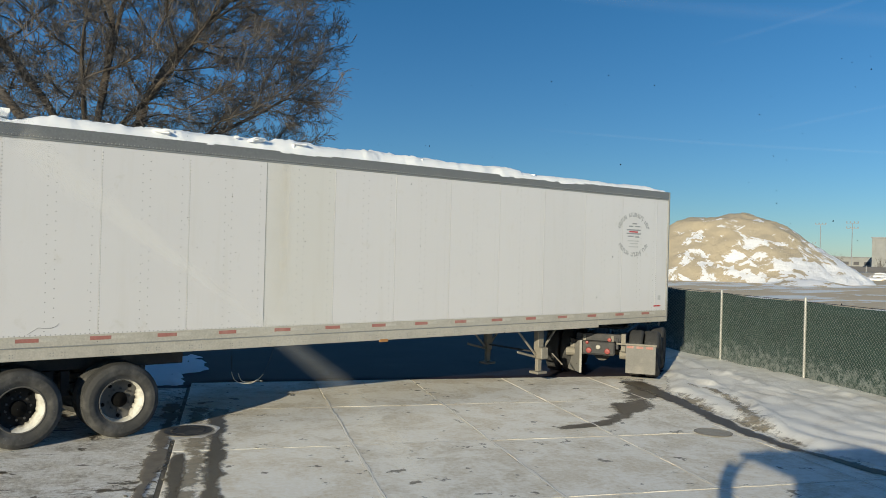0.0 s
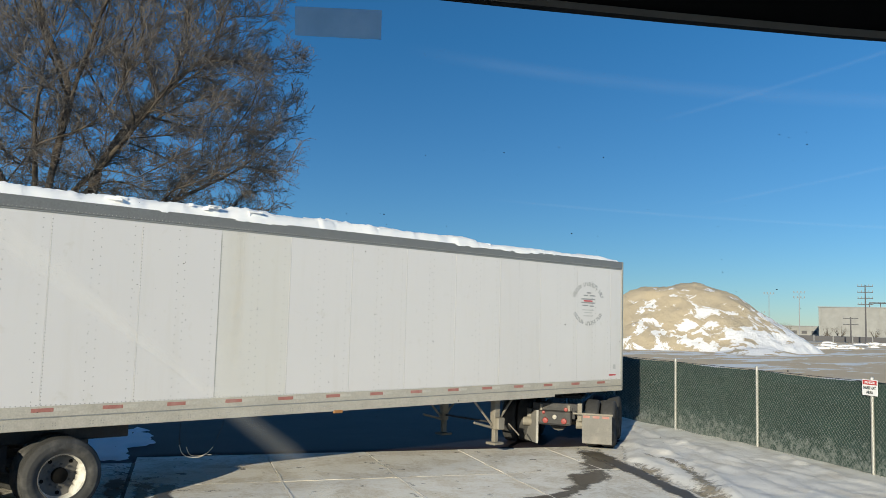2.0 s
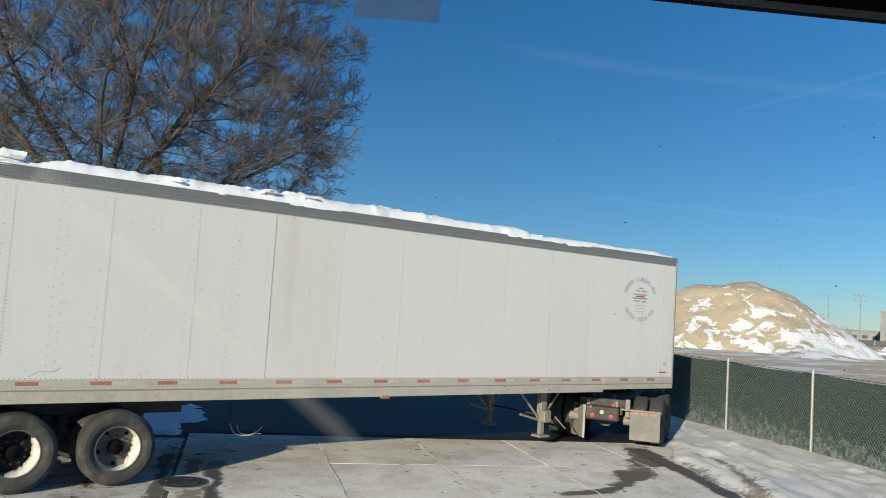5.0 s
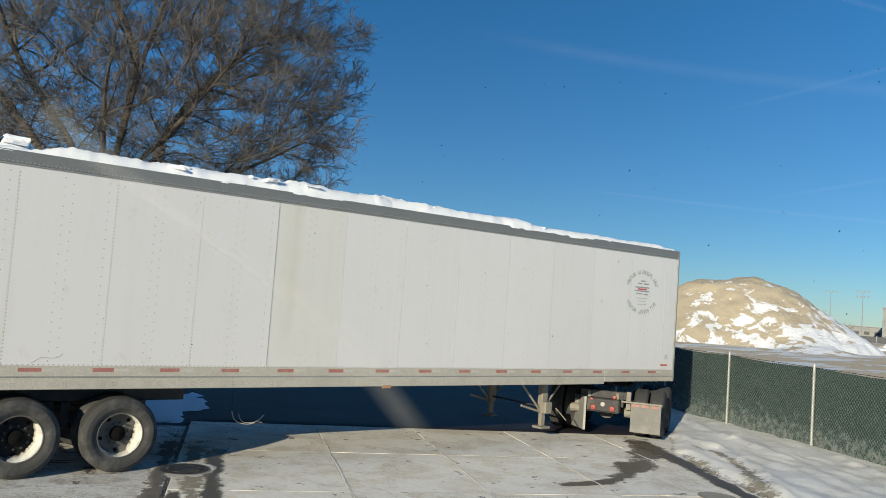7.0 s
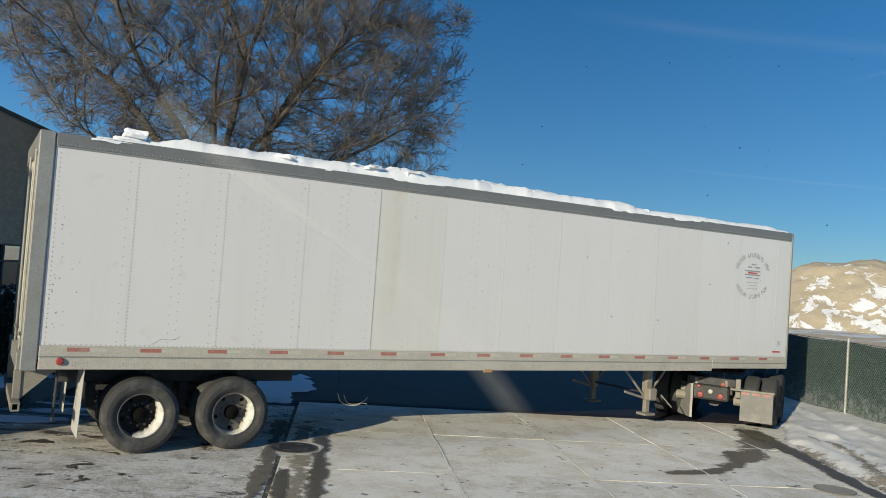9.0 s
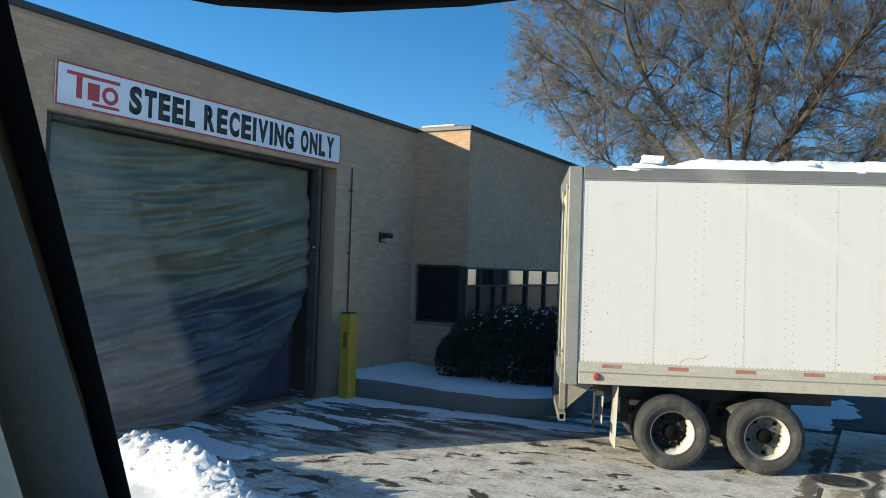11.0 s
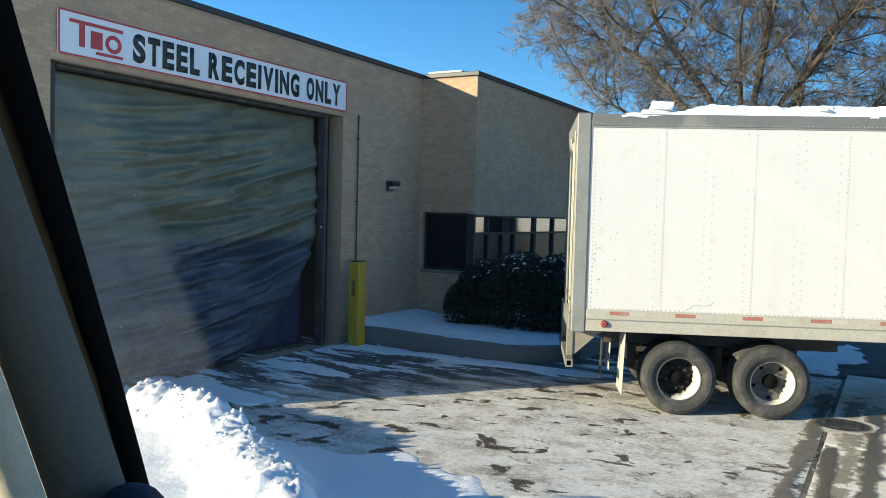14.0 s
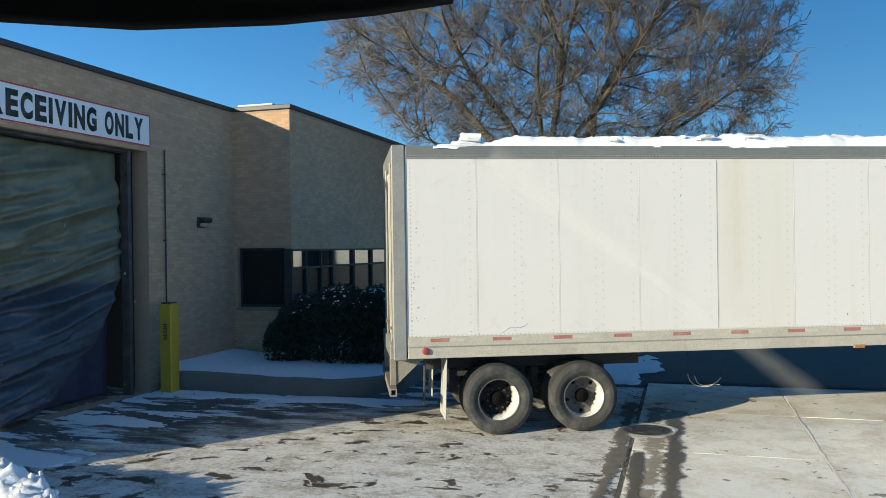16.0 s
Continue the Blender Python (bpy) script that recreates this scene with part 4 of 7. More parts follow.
def wall_boxes(bm, u0, u1, z0, z1, holes, put):
    """Backing wall of boxes round its openings."""
    us = sorted({u0, u1, *(h for a in holes for h in a[:2])})
    for a, b in zip(us, us[1:]):
        blocked = sorted((g0, g1) for h0, h1, g0, g1 in holes if h0 <= a and h1 >= b)
        z = z0
        for g0, g1 in blocked:
            if g0 > z:
                put(bm, a, b, z, g0)
            z = g1
        if z1 > z:
            put(bm, a, b, z, z1)


WIN_SIDE = (0.10, 1.30, 1.40, 2.74)
WIN_WING = [(3.12, 10.6, 1.30, 2.70)]
PANES = [(3.16, 3.92), (3.96, 4.72), (4.78, 5.40), (5.50, 6.70), (6.82, 8.02), (8.12, 9.32), (9.42, 10.56)]
door_hole = (DOOR0, DOOR1, 0.0, DOORZ)
def wall_part(label):
    return lambda b, *q: part("wall", a_box(*q), M["mortar"], bld, label)


wall_boxes(None, S0, S1, -0.2, ROOF - 0.1, [door_hole], lambda b, a, c, z, w: wall_part("long brick wall")(b, -0.35, 0.0, a, c, z, w))
wall_boxes(None, 0.0, OUT - 0.15, -0.2, ROOF - 0.1, [WIN_SIDE], lambda b, a, c, z, w: wall_part("short return wall of the wing")(b, a, c, S1, S1 + 0.3, z, w))
wall_boxes(None, S1, S2, -0.2, ROOF - 0.1, WIN_WING, lambda b, a, c, z, w: wall_part("brick wall of the wing")(b, OUT - 0.15, OUT, a, c, z, w))
for q in ((-14, -0.36, S0, S0 + 0.3), (-14, OUT - 0.31, S2 - 0.3, S2 - 0.001), (-14.3, -14, S0, S2)):
    part("wall", a_box(*q, -0.2, ROOF - 0.1), M["mortar"], bld, "end or back wall")
bm = bmesh.new()
box(bm, -13.99, -0.36, S0 + 0.31, S2 - 0.31, 5.4, 5.55)
part("roof", bm, M["flat_roof_snow"], bld, "flat roof under snow")
for nm, a in (("coping", (-0.36, 0.05, S0 - 0.05, S1 - 0.002, ROOF - 0.1, ROOF)), ("coping", (0.052, OUT + 0.05, S1 - 0.05, S1 + 0.3, ROOF - 0.1, ROOF)), ("coping", (OUT - 0.32, OUT + 0.05, S1 + 0.302, S2, ROOF - 0.1, ROOF)), ("coping", (-14.3, -0.362, S0 - 0.05, S0 + 0.33, ROOF - 0.1, ROOF))):
    part(nm, a_box(*a, bev=0.01), M["coping_dark"], bld, "dark metal roof coping")
part("coping_snow", a_box(0.15, OUT - 0.4, S1 - 0.03, S1 + 0.26, ROOF + 0.002, ROOF + 0.05, bev=0.02), M["snow"], bld, "strip of snow on the coping")

# Doorway: jambs, dark hall behind and a hanging two-tone tarp.
bm = bmesh.new()
box(bm, -4.2, -0.352, DOOR0 - 0.5, DOOR0 - 0.4, 0, 4.9)
box(bm, -4.2, -0.352, DOOR1 + 0.4, DOOR1 + 0.5, 0, 4.9)
box(bm, -4.3, -4.2, DOOR0 - 0.5, DOOR1 + 0.5, 0, 4.9)
box(bm, -4.2, -0.352, DOOR0 - 0.4, DOOR1 + 0.4, 4.8, 4.9)
part("hall_lining", bm, M["interior_dark"], bld, "unlit hall behind the doorway")
part("door_post", a_box(-0.30, -0.12, DOOR1 - 0.42, DOOR1 - 0.32, 0, DOORZ - 0.01, bev=0.01), M["steel_dark"], bld, "dark steel door track")
part("door_post", a_box(-0.30, -0.12, DOOR0 + 0.02, DOOR0 + 0.16, 0, DOORZ - 0.01, bev=0.01), M["steel_dark"], bld, "dark steel door track")
part("door_header", a_box(-0.30, -0.12, DOOR0 + 0.17, DOOR1 - 0.43, DOORZ - 0.07, DOORZ - 0.012, bev=0.01), M["steel_dark"], bld, "dark steel door header")


def tarp_point(a, b):
    """a: across, 0 to 1; b: up, 0 to 1."""
    pull = 6.0 * max(0.0, 0.50 - b) ** 1.6 * a ** 3
    s = DOOR0 + 0.17 + a * (DOOR1 - DOOR0 - 0.6) - pull
    z = 0.03 + b * (DOORZ - 0.1) + 0.10 * max(0, 0.4 - b) * a ** 3
    g = a * 5.6 * 0.33 - z * 1.0
    c = z - (0.17 + 0.13 * a) * s
    fold = 0.17 * (0.5 - abs(nz(s * 0.22, c * 1.5, 1, 1.0))) + 0.26 * (0.5 - abs(nz(s * 0.35 + 5, c * 3.2, 4, 1.0))) * (0.4 + 0.6 * a)
    fold += 0.07 * (0.5 - abs(nz(s * 0.6, c * 6.0, 7, 1.0))) + 0.05 * fbm(s * 0.7, z * 1.0, 2, 1.0) + 0.008 * fbm(s, c * 3, 8, 4.0)
    belly = -0.18 * math.sin(math.pi * min(1, b * 1.1)) * math.sin(math.pi * a)
    return (-0.42 + (1.9 * fold + belly) * (0.35 + 0.65 * math.sin(math.pi * min(1, max(0, a)))) * min(1, 4 * (1 - b) + 0.1), s, z)


TA, TB = 150, 150
tv = [tarp_point(i / (TA - 1), j / (TB - 1)) for j in range(TB) for i in range(TA)]
ti = np.arange(TA * TB).reshape(TB, TA)
tf = np.stack([ti[:-1, :-1], ti[:-1, 1:], ti[1:, 1:], ti[1:, :-1]], -1).reshape(-1, 4)
tarp = link_mesh("tarp", arrays_mesh("tarp", tv, tf, True), M["tarp"], bld, "wrinkled tarp curtain, grey-green above and blue below")
FA, FB = 24, 40
fv = [(-0.66 + 0.035 * math.sin(9 * s_ + 2 * nz(s_, z_, 3, 1.2)) + 0.03 * nz(s_, z_, 9, 2.0), s_, z_) for z_ in np.linspace(0.02, 2.6, FB) for s_ in np.linspace(-3.2, -0.44, FA)]
fi = np.arange(FA * FB).reshape(FB, FA)
flap = link_mesh("tarp_flap", arrays_mesh("tarp_flap", fv, np.stack([fi[:-1, :-1], fi[:-1, 1:], fi[1:, 1:], fi[1:, :-1]], -1).reshape(-1, 4), True), M["tarp_navy"], bld, "navy tarp sheet hanging behind the curtain's edge")
flap.modifiers.new("thickness", "SOLIDIFY").thickness = 0.004
sol = tarp.modifiers.new("thickness", "SOLIDIFY")
sol.thickness = 0.004

# Windows of the wing.
part("corner_post", a_box(1.275, OUT + 0.012, S1 - 0.012, S1 + 0.075, 1.34, 2.72, bev=0.004), M["window_frame"], bld, "dark metal post at the window corner")
win = part("window", a_box(0.11, 1.25, S1 + 0.12, S1 + 0.13, 1.41, 2.73), M["dull_glass"], bld, "dark window pane in the return wall")
for a in ((0.10, 1.26, 1.40, 1.46), (0.10, 1.26, 2.68, 2.74), (0.10, 0.15, 1.46, 2.68), (1.21, 1.26, 1.46, 2.68)):
    part("frame", a_box(a[0], a[1], S1 + 0.09, S1 + 0.16, a[2], a[3], bev=0.006), M["window_frame"], win)
part("sill", a_box(0.06, 1.34, S1 - 0.04, S1 + 0.08, 1.33, 1.398, bev=0.01), M["concrete_kerb"], win)
for w0, w1 in PANES:
    z0, z1 = 1.34, 2.66
    win = part("window", a_box(OUT - 0.13, OUT - 0.12, w0, w1, z0, 2.25), M["dull_glass"], bld, "tall dark window in the wing")
    part("pane", a_box(OUT - 0.13, OUT - 0.12, w0, w1, 2.30, z1), M["glass"] if w0 in (3.96,) else M["coated_glass"], win, "coated upper pane")
    for a in ((w0 - 0.05, w1 + 0.05, z0 - 0.04, z0 - 0.001), (w0 - 0.05, w1 + 0.05, z1 + 0.001, z1 + 0.04), (w0 - 0.05, w0 - 0.001, z0, z1), (w1 + 0.001, w1 + 0.05, z0, z1), (w0, w1, 2.251, 2.299)):
        part("frame", a_box(OUT - 0.16, OUT - 0.06, *a, bev=0.005), M["window_frame"], win)

# Sign above the doorway.
sign = thing("steel_receiving_sign", WALL @ pose(0.012, -6.34, 4.71, 90, 0, 90), "long white sign board with red border reading steel receiving only", "sign")
SW, SH = 6.38, 0.60
part("board", a_box(0, SW, 0, SH, 0, 0.03, bev=0.004), M["sign_white"], sign)
for a in ((0, SW, 0, 0.025), (0, SW, SH - 0.025, SH), (0, 0.025, 0.025, SH - 0.025), (SW - 0.025, SW, 0.025, SH - 0.025)):
    part("border", a_box(*a, 0.031, 0.034), M["print_red"], sign, "thin red border strip")
for word, x, w in (("STEEL", 1.19, 1.28), ("RECEIVING", 2.66, 2.25), ("ONLY", 5.12, 1.04)):
    part("lettering", block_word(word, w, 0.42, 0.004, 0.05), M["print_dark"], sign, "dark block letters", m=pose(x, 0.085, 0.031))
bm = bmesh.new()
for a in ((0.16, 1.02, 0.445, 0.495), (0.31, 0.40, 0.14, 0.443), (0.49, 0.68, 0.15, 0.39), (0.57, 1.02, 0.075, 0.118)):
    box(bm, *a, 0.031, 0.036, bev=0.002)
ring = []
for k in range(28):
    a = 2 * math.pi * k / 28
    ring.append([bm.verts.new((0.86 + rx * math.cos(a), 0.265 + rz * math.sin(a), z)) for rx, rz, z in ((0.135, 0.128, 0.031), (0.135, 0.128, 0.036), (0.078, 0.070, 0.036), (0.078, 0.070, 0.031))])
for a, b in zip(ring, ring[1:] + ring[:1]):
    for k in range(4):
        bm.faces.new((a[k], b[k], b[(k + 1) % 4], a[(k + 1) % 4]))
bmesh.ops.recalc_face_normals(bm, faces=bm.faces)
part("emblem", bm, M["print_red"], sign, "plain red emblem of bars and a ring")

# Yellow guard post, conduit and wall lamp.
post = thing("guard_post", WALL @ pose(0.40, 0.05, 0), "yellow steel guard post beside the doorway", "bollard")
part("post", a_box(-0.13, 0.13, -0.13, 0.13, 0, 1.70, bev=0.02), M["bollard_yellow"], post)
part("cap", a_box(-0.11, 0.11, -0.11, 0.11, 1.70, 1.725, bev=0.01), M["steel_dark"], post, "dark rusty post top")
bm = bmesh.new()
for k in range(9):
    box(bm, 0.128, 0.136, -0.045 + 0.02 * (k % 2), 0.045, 1.02 + 0.035 * k, 1.04 + 0.035 * k)
part("lettering", bm, M["print_dark"], post, "worn vertical dark markings", m=pose(0, 0, 0, 0, 0, -90))
con = thing("conduit", WALL @ pose(0.04, 0.48, 0), "thin dark conduit rising up the brick wall", "pipe")
part("pipe", a_rod((0, 0, 0.35), (0, 0, 4.70), 0.016, seg=8), M["coping_dark"], con)
for z in (1.6, 2.9, 4.2):
    part("clamp", a_box(-0.035, 0.0, -0.05, 0.05, z, z + 0.03, bev=0.004), M["steel_dark"], con)
lampw = thing("wall_lamp", WALL @ pose(0.0, 1.72, 3.29), "small black wall pack lamp on the brick wall", "lamp")
part("back_plate", a_box(0.006, 0.05, -0.12, 0.12, -0.10, 0.12, bev=0.01), M["lamp_black"], lampw)
part("hood", a_box(0.05, 0.24, -0.13, 0.13, 0.0, 0.11, bev=0.03), M["lamp_black"], lampw)
part("lens", a_box(0.05, 0.19, -0.10, 0.10, -0.08, -0.002, bev=0.02), M["lamp_clear"], lampw, "clear lamp lens")

# Raised planting bed with kerb, snow and an evergreen.
bed = thing("planting_bed", WALL, "raised bed with a concrete kerb and smooth snow", "planter", kind="structure")
KERB = [(0.16, 0.28), (1.0, 0.30), (2.1, 0.24), (3.1, 0.24), (3.95, 0.40), (4.55, 1.0), (4.75, 2.0), (4.8, 13.0)]


def kerb_run(line_, lo, hi):
    """A cast kerb with a rounded top along part of a smoothed line."""
    pts_ = []
    for i in range(len(line_) - 1):
        p0, p1, p2, p3 = (Vector(line_[max(0, min(len(line_) - 1, i + o))]) for o in (-1, 0, 1, 2))
        for k in range(8):
            u = k / 8
            pts_.append(0.5 * (2 * p1 + (p2 - p0) * u + (2 * p0 - 5 * p1 + 4 * p2 - p3) * u * u + (3 * p1 - p0 - 3 * p2 + p3) * u ** 3))
    pts_ = pts_[lo:hi]
    bm = bmesh.new()
    prev = None
    for i, q in enumerate(pts_):
        d = (pts_[min(i + 1, len(pts_) - 1)] - pts_[max(i - 1, 0)]).normalized()
        side = Vector((-d.y, d.x))
        hh = 0.36 - 0.05 * smooth01(q.x / 4) + 0.006 * nz(q.x, q.y, 2, 2)
        ring = [bm.verts.new((q.x + side.x * o, q.y + side.y * o, z)) for o, z in ((0.0, -0.1), (0.0, hh - 0.035), (0.012, hh - 0.01), (0.04, hh), (0.15, hh), (0.18, hh - 0.02), (0.18, -0.1))]
        if prev:
            for k in range(len(ring) - 1):
                bm.faces.new((prev[k], ring[k], ring[k + 1], prev[k + 1]))
        else:
            bm.faces.new(ring)
        prev = ring
    bm.faces.new(prev)
    bmesh.ops.recalc_face_normals(bm, faces=bm.faces)
    return bm


for lo, hi in ((0, 28), (27, 57)):
    kb = kerb_run(KERB, lo, hi)
    for q in kb.verts:
        if lo:
            q.co.z -= 0.006 if q.co.z > 0 else 0
    part("kerb_stone", kb, M["concrete_kerb"], bed, "smooth curved cast kerb", smooth=False)


def bed_z(x, y):
    d = -poly_dist(x, y, KERB)
    if d < 0.06 or x < 0.0 or (y > S1 and x < OUT):
        return -0.05
    return 0.33 + 0.06 * smooth01(d / 0.8) + 0.03 * fbm(x, y, 3, 0.8) + 0.07 * smooth01(1 - x / 0.8) - 0.03 * smooth01((x - 2) / 1.5)


link_mesh("snow_cover", height_grid("snow_cover", 0.002, 4.9, 90, 0.3, 13, 130, bed_z), M["snow"], bed, "smooth shaded snow")


def leaf_cloud(name, blobs, count, size, material, parent, label, seed):
    """Many small leaf blades spread through soft lumps, denser towards their skin."""
    r = np.random.default_rng(seed)
    c = np.array([b[:3] for b in blobs])
    rad = np.array([b[3:6] for b in blobs])
    k = r.integers(0, len(blobs), count)
    d = r.normal(size=(count, 3))
    d /= np.linalg.norm(d, axis=1, keepdims=True)
    d[:, 2] = np.abs(d[:, 2]) * np.where(r.random(count) < 0.8, 1, -1)
    q = c[k] + d * rad[k] * (0.55 + 0.5 * r.random((count, 1)) ** 0.6)
    q[:, 2] = np.maximum(q[:, 2], 0.03)
    a = d + r.normal(size=(count, 3)) * 0.7
    a /= np.linalg.norm(a, axis=1, keepdims=True)
    b = np.cross(a, r.normal(size=(count, 3)))
    b /= np.linalg.norm(b, axis=1, keepdims=True)
    s = size * (0.6 + 0.8 * r.random((count, 1)))
    v = np.stack([q - a * s, q + b * s * 0.28, q + a * s, q - b * s * 0.28], 1).reshape(-1, 3)
    f = np.arange(count * 4).reshape(-1, 4)
    return link_mesh(name, arrays_mesh(name, v, f), material, parent, label)


shrub = thing("evergreen_shrub", WALL @ pose(2.75, 2.35, 0.33), "dense dark evergreen shrub dusted with snow", "shrub")
blobs = [(-0.6, 0.1, 0.55, 0.75, 0.6, 0.85), (0.2, 0.0, 0.65, 0.85, 0.7, 0.95), (0.9, 0.3, 0.6, 0.8, 0.75, 0.95), (0.2, 0.05, 0.3, 1.35, 0.75, 0.5), (1.2, 0.6, 0.3, 1.0, 0.9, 0.5), (1.5, 1.0, 0.6, 0.7, 0.8, 0.9), (-0.2, 0.9, 0.6, 0.9, 0.8, 0.95), (0.7, 1.4, 0.6, 0.9, 0.9, 0.95), (-0.95, -0.2, 0.35, 0.5, 0.45, 0.6)]
leaf_cloud("foliage", blobs, 42000, 0.05, M["leaf"], shrub, "", 3)
bm = bmesh.new()
for k in range(7):
    rod(bm, (0.2 * k - 0.5, 0.15 * k - 0.2, 0), (0.32 * k - 0.8, 0.25 * k - 0.2, 0.8), 0.03, 0.01, 6)
part("stemwork", bm, M["bark"], shrub)["kind"] = "stuff"
r3 = random.Random(8)
bm = bmesh.new()
for k in range(150):
    b = r3.choice(blobs[:3] + blobs[5:8])
    a = r3.uniform(-2.9, -0.3)
    rr = r3.uniform(0.1, 0.8)
    p = (b[0] + b[3] * rr * math.cos(a), b[1] + b[4] * rr * math.sin(a), b[2] + b[5] * math.sqrt(max(0.05, 1 - rr * rr)) * 0.98)
    bmesh.ops.create_icosphere(bm, subdivisions=1, radius=1, matrix=Matrix.Translation(p) @ pose(0, 0, 0, r3.uniform(-20, 20), r3.uniform(-20, 20), r3.uniform(0, 180)) @ Matrix.Diagonal((r3.uniform(0.015, 0.06), r3.uniform(0.012, 0.04), r3.uniform(0.008, 0.02), 1)))
part("snow_clump", bm, M["snow"], shrub, "small clumps of snow on the twigs", smooth=True)["kind"] = "stuff"

# ---- semi-trailer ----
# Local frame: x from the rear towards the nose, y away from the yard, z up.
TRAILER = pose(-0.20, -0.23, 0, 0, 0, 0.0)
TL, TW, TB0, TT, RX = 14.55, 2.55, 1.135, 4.135, -0.23     # RX: where the rear frame begins
trl = thing("semi_trailer", TRAILER, "long white box semi-trailer with riveted panels and grey rails", "trailer")
part("body", a_box(RX + 0.16, TL - 0.03, 0.012, TW - 0.012, 1.30, 4.065, bev=0.02), M["white_panel"], trl, "white box body")
SEAM0, PITCH = 0.95, 1.195
edges = [RX + 0.20] + [SEAM0 + PITCH * k for k in range(12)] + [TL - 0.05]
for a, b in zip(edges, edges[1:]):
    tinted = 4.4 < a < 4.6
    part("side_panel", a_box(a + 0.0012, b - 0.0012, 0.0, 0.010, 1.44, 3.95, bev=0.0015), M["tinted_panel" if tinted else "white_panel"], trl, "slightly yellowed side panel" if tinted else "")
    part("side_panel", a_box(a + 0.002, b - 0.002, TW - 0.010, TW, 1.44, 3.95, bev=0.0015), M["white_panel"], trl)
# Brown run-off stain beside the yellowed seam.
for x0, x1, z0, y0 in ((0.004, 0.50, 1.45, -0.0012), (0.24, 0.42, 1.9, -0.0024)):
    me = bpy.data.meshes.new("stain")
    x0, x1 = SEAM0 + 3 * PITCH + x0, SEAM0 + 3 * PITCH + x1
    me.from_pydata([(x0, y0, z0), (x1, y0, z0), (x1, y0, 3.94), (x0, y0, 3.94)], [], [(0, 1, 2, 3)])
    layer = me.uv_layers.new(name="UVMap")
    for lp, uv in zip(me.loops, ((0, 0), (1, 0), (1, 0.6), (0, 0.6))):
        layer.data[lp.index].uv = uv
    link_mesh("stain", me, M["run_off"], trl, "faint brown run-off stain").visible_shadow = False


def rivets(points, r=0.0088, h=0.004):
    """Low domes on the near side: one joined mesh."""
    v, f = [], []
    for x, z in points:
        i = len(v)
        v += [(x + r * math.cos(a), -0.0005, z + r * math.sin(a)) for a in (0, 1.047, 2.094, 3.142, 4.189, 5.236)]
        v.append((x, -h, z))
        f += [(i + k, i + (k + 1) % 6, i + 6) for k in range(6)]
    return arrays_mesh("rivets", v, f)


pts = []
for k, e in enumerate(edges[1:-1]):
    pts += [(e + 0.012, 1.47 + 0.048 * j) for j in range(51)]
    pts += [(e - 0.10, 1.50 + 0.125 * j) for j in range(20)]
for a, b in zip(edges, edges[1:]):
    c = (a + b) / 2
    if b - a > 1:
        pts += [(c - 0.055, 1.50 + 0.125 * j) for j in range(20)] + [(c + 0.05, 1.55 + 0.125 * j) for j in range(19)]
pts += [(RX + 0.24, 1.48 + 0.06 * j) for j in range(41)]
pts += [(RX + 0.24 + 0.06 * j, 1.452) for j in range(240)]
rv = link_mesh("riveting", rivets(pts), M["rivet"], trl, "rows of small panel rivets")
rv["kind"] = "stuff"
rv2 = link_mesh("riveting", rivets([(RX + 0.24 + 0.05 * j, 3.995) for j in range(287)], 0.006), M["tape_white"], trl, "pale rivets on the top rail", m=pose(0, -0.0145, 0))
rv2["kind"] = "stuff"
part("top_rail", a_box(RX + 0.18, TL, -0.014, 0.03, 3.972, TT, bev=0.006), M["top_rail_grey"], trl, "dark grey top rail")
part("top_rail", a_box(RX + 0.18, TL, TW - 0.03, TW + 0.012, 3.955, TT, bev=0.006), M["top_rail_grey"], trl, "dark grey top rail")
part("rail_lip", a_box(RX + 0.18, TL, -0.012, 0.0, 3.952, 3.971), M["frame_galv"], trl)
part("roof", a_box(RX + 0.2, TL - 0.01, 0.031, TW - 0.031, 4.075, 4.115), M["rail_aluminium"], trl, "flat metal roof")
part("bottom_rail", a_box(RX + 0.18, 12.2, -0.016, 0.04, TB0, 1.44, bev=0.006), M["rail_aluminium"], trl, "dull aluminium bottom rail")
part("bottom_rail", a_box(12.202, TL, -0.016, 0.04, TB0 + 0.05, 1.44, bev=0.006), M["rail_aluminium"], trl, "stepped front end of the bottom rail")
part("bottom_rail", a_box(RX + 0.18, TL, TW - 0.04, TW + 0.01, TB0, 1.44, bev=0.006), M["rail_aluminium"], trl, "dull aluminium bottom rail")
part("rail_lip", a_box(RX + 0.18, TL, -0.024, -0.0165, 1.292, 1.306), M["frame_galv"], trl)
bolts = [(0.35 + 0.61 * k + d, z) for k in range(23) for d in (0, 0.035, 0.14, 0.175) for z in (1.185, 1.22)]
rv3 = link_mesh("riveting", rivets(bolts, 0.008), M["frame_galv"], trl, "bolt heads on the bottom rail", m=pose(0, -0.0165, 0))
rv3["kind"] = "stuff"
for k in range(16):
    x = 0.27 + 0.89 * k
    part("reflector_tape", a_box(x, x + 0.27, -0.0195, -0.0165, 1.365, 1.415), M["tape_red"], trl, "faded red reflector tape")
    if x + 0.5 < TL:
        part("reflector_tape", a_box(x + 0.272, x + 0.48, -0.0195, -0.0165, 1.368, 1.412), M["tape_white"], trl, "dull white reflector tape")
part("floor_frame", a_box(RX + 0.25, TL - 0.1, 0.05, TW - 0.05, 1.19, 1.298), M["steel_dark"], trl, "dark underside frame")
for k in range(28):
    part("cross_member", a_box(0.5 + 0.5 * k, 0.56 + 0.5 * k, 0.06, TW - 0.06, 1.15, 1.188), M["steel_dark"], trl)
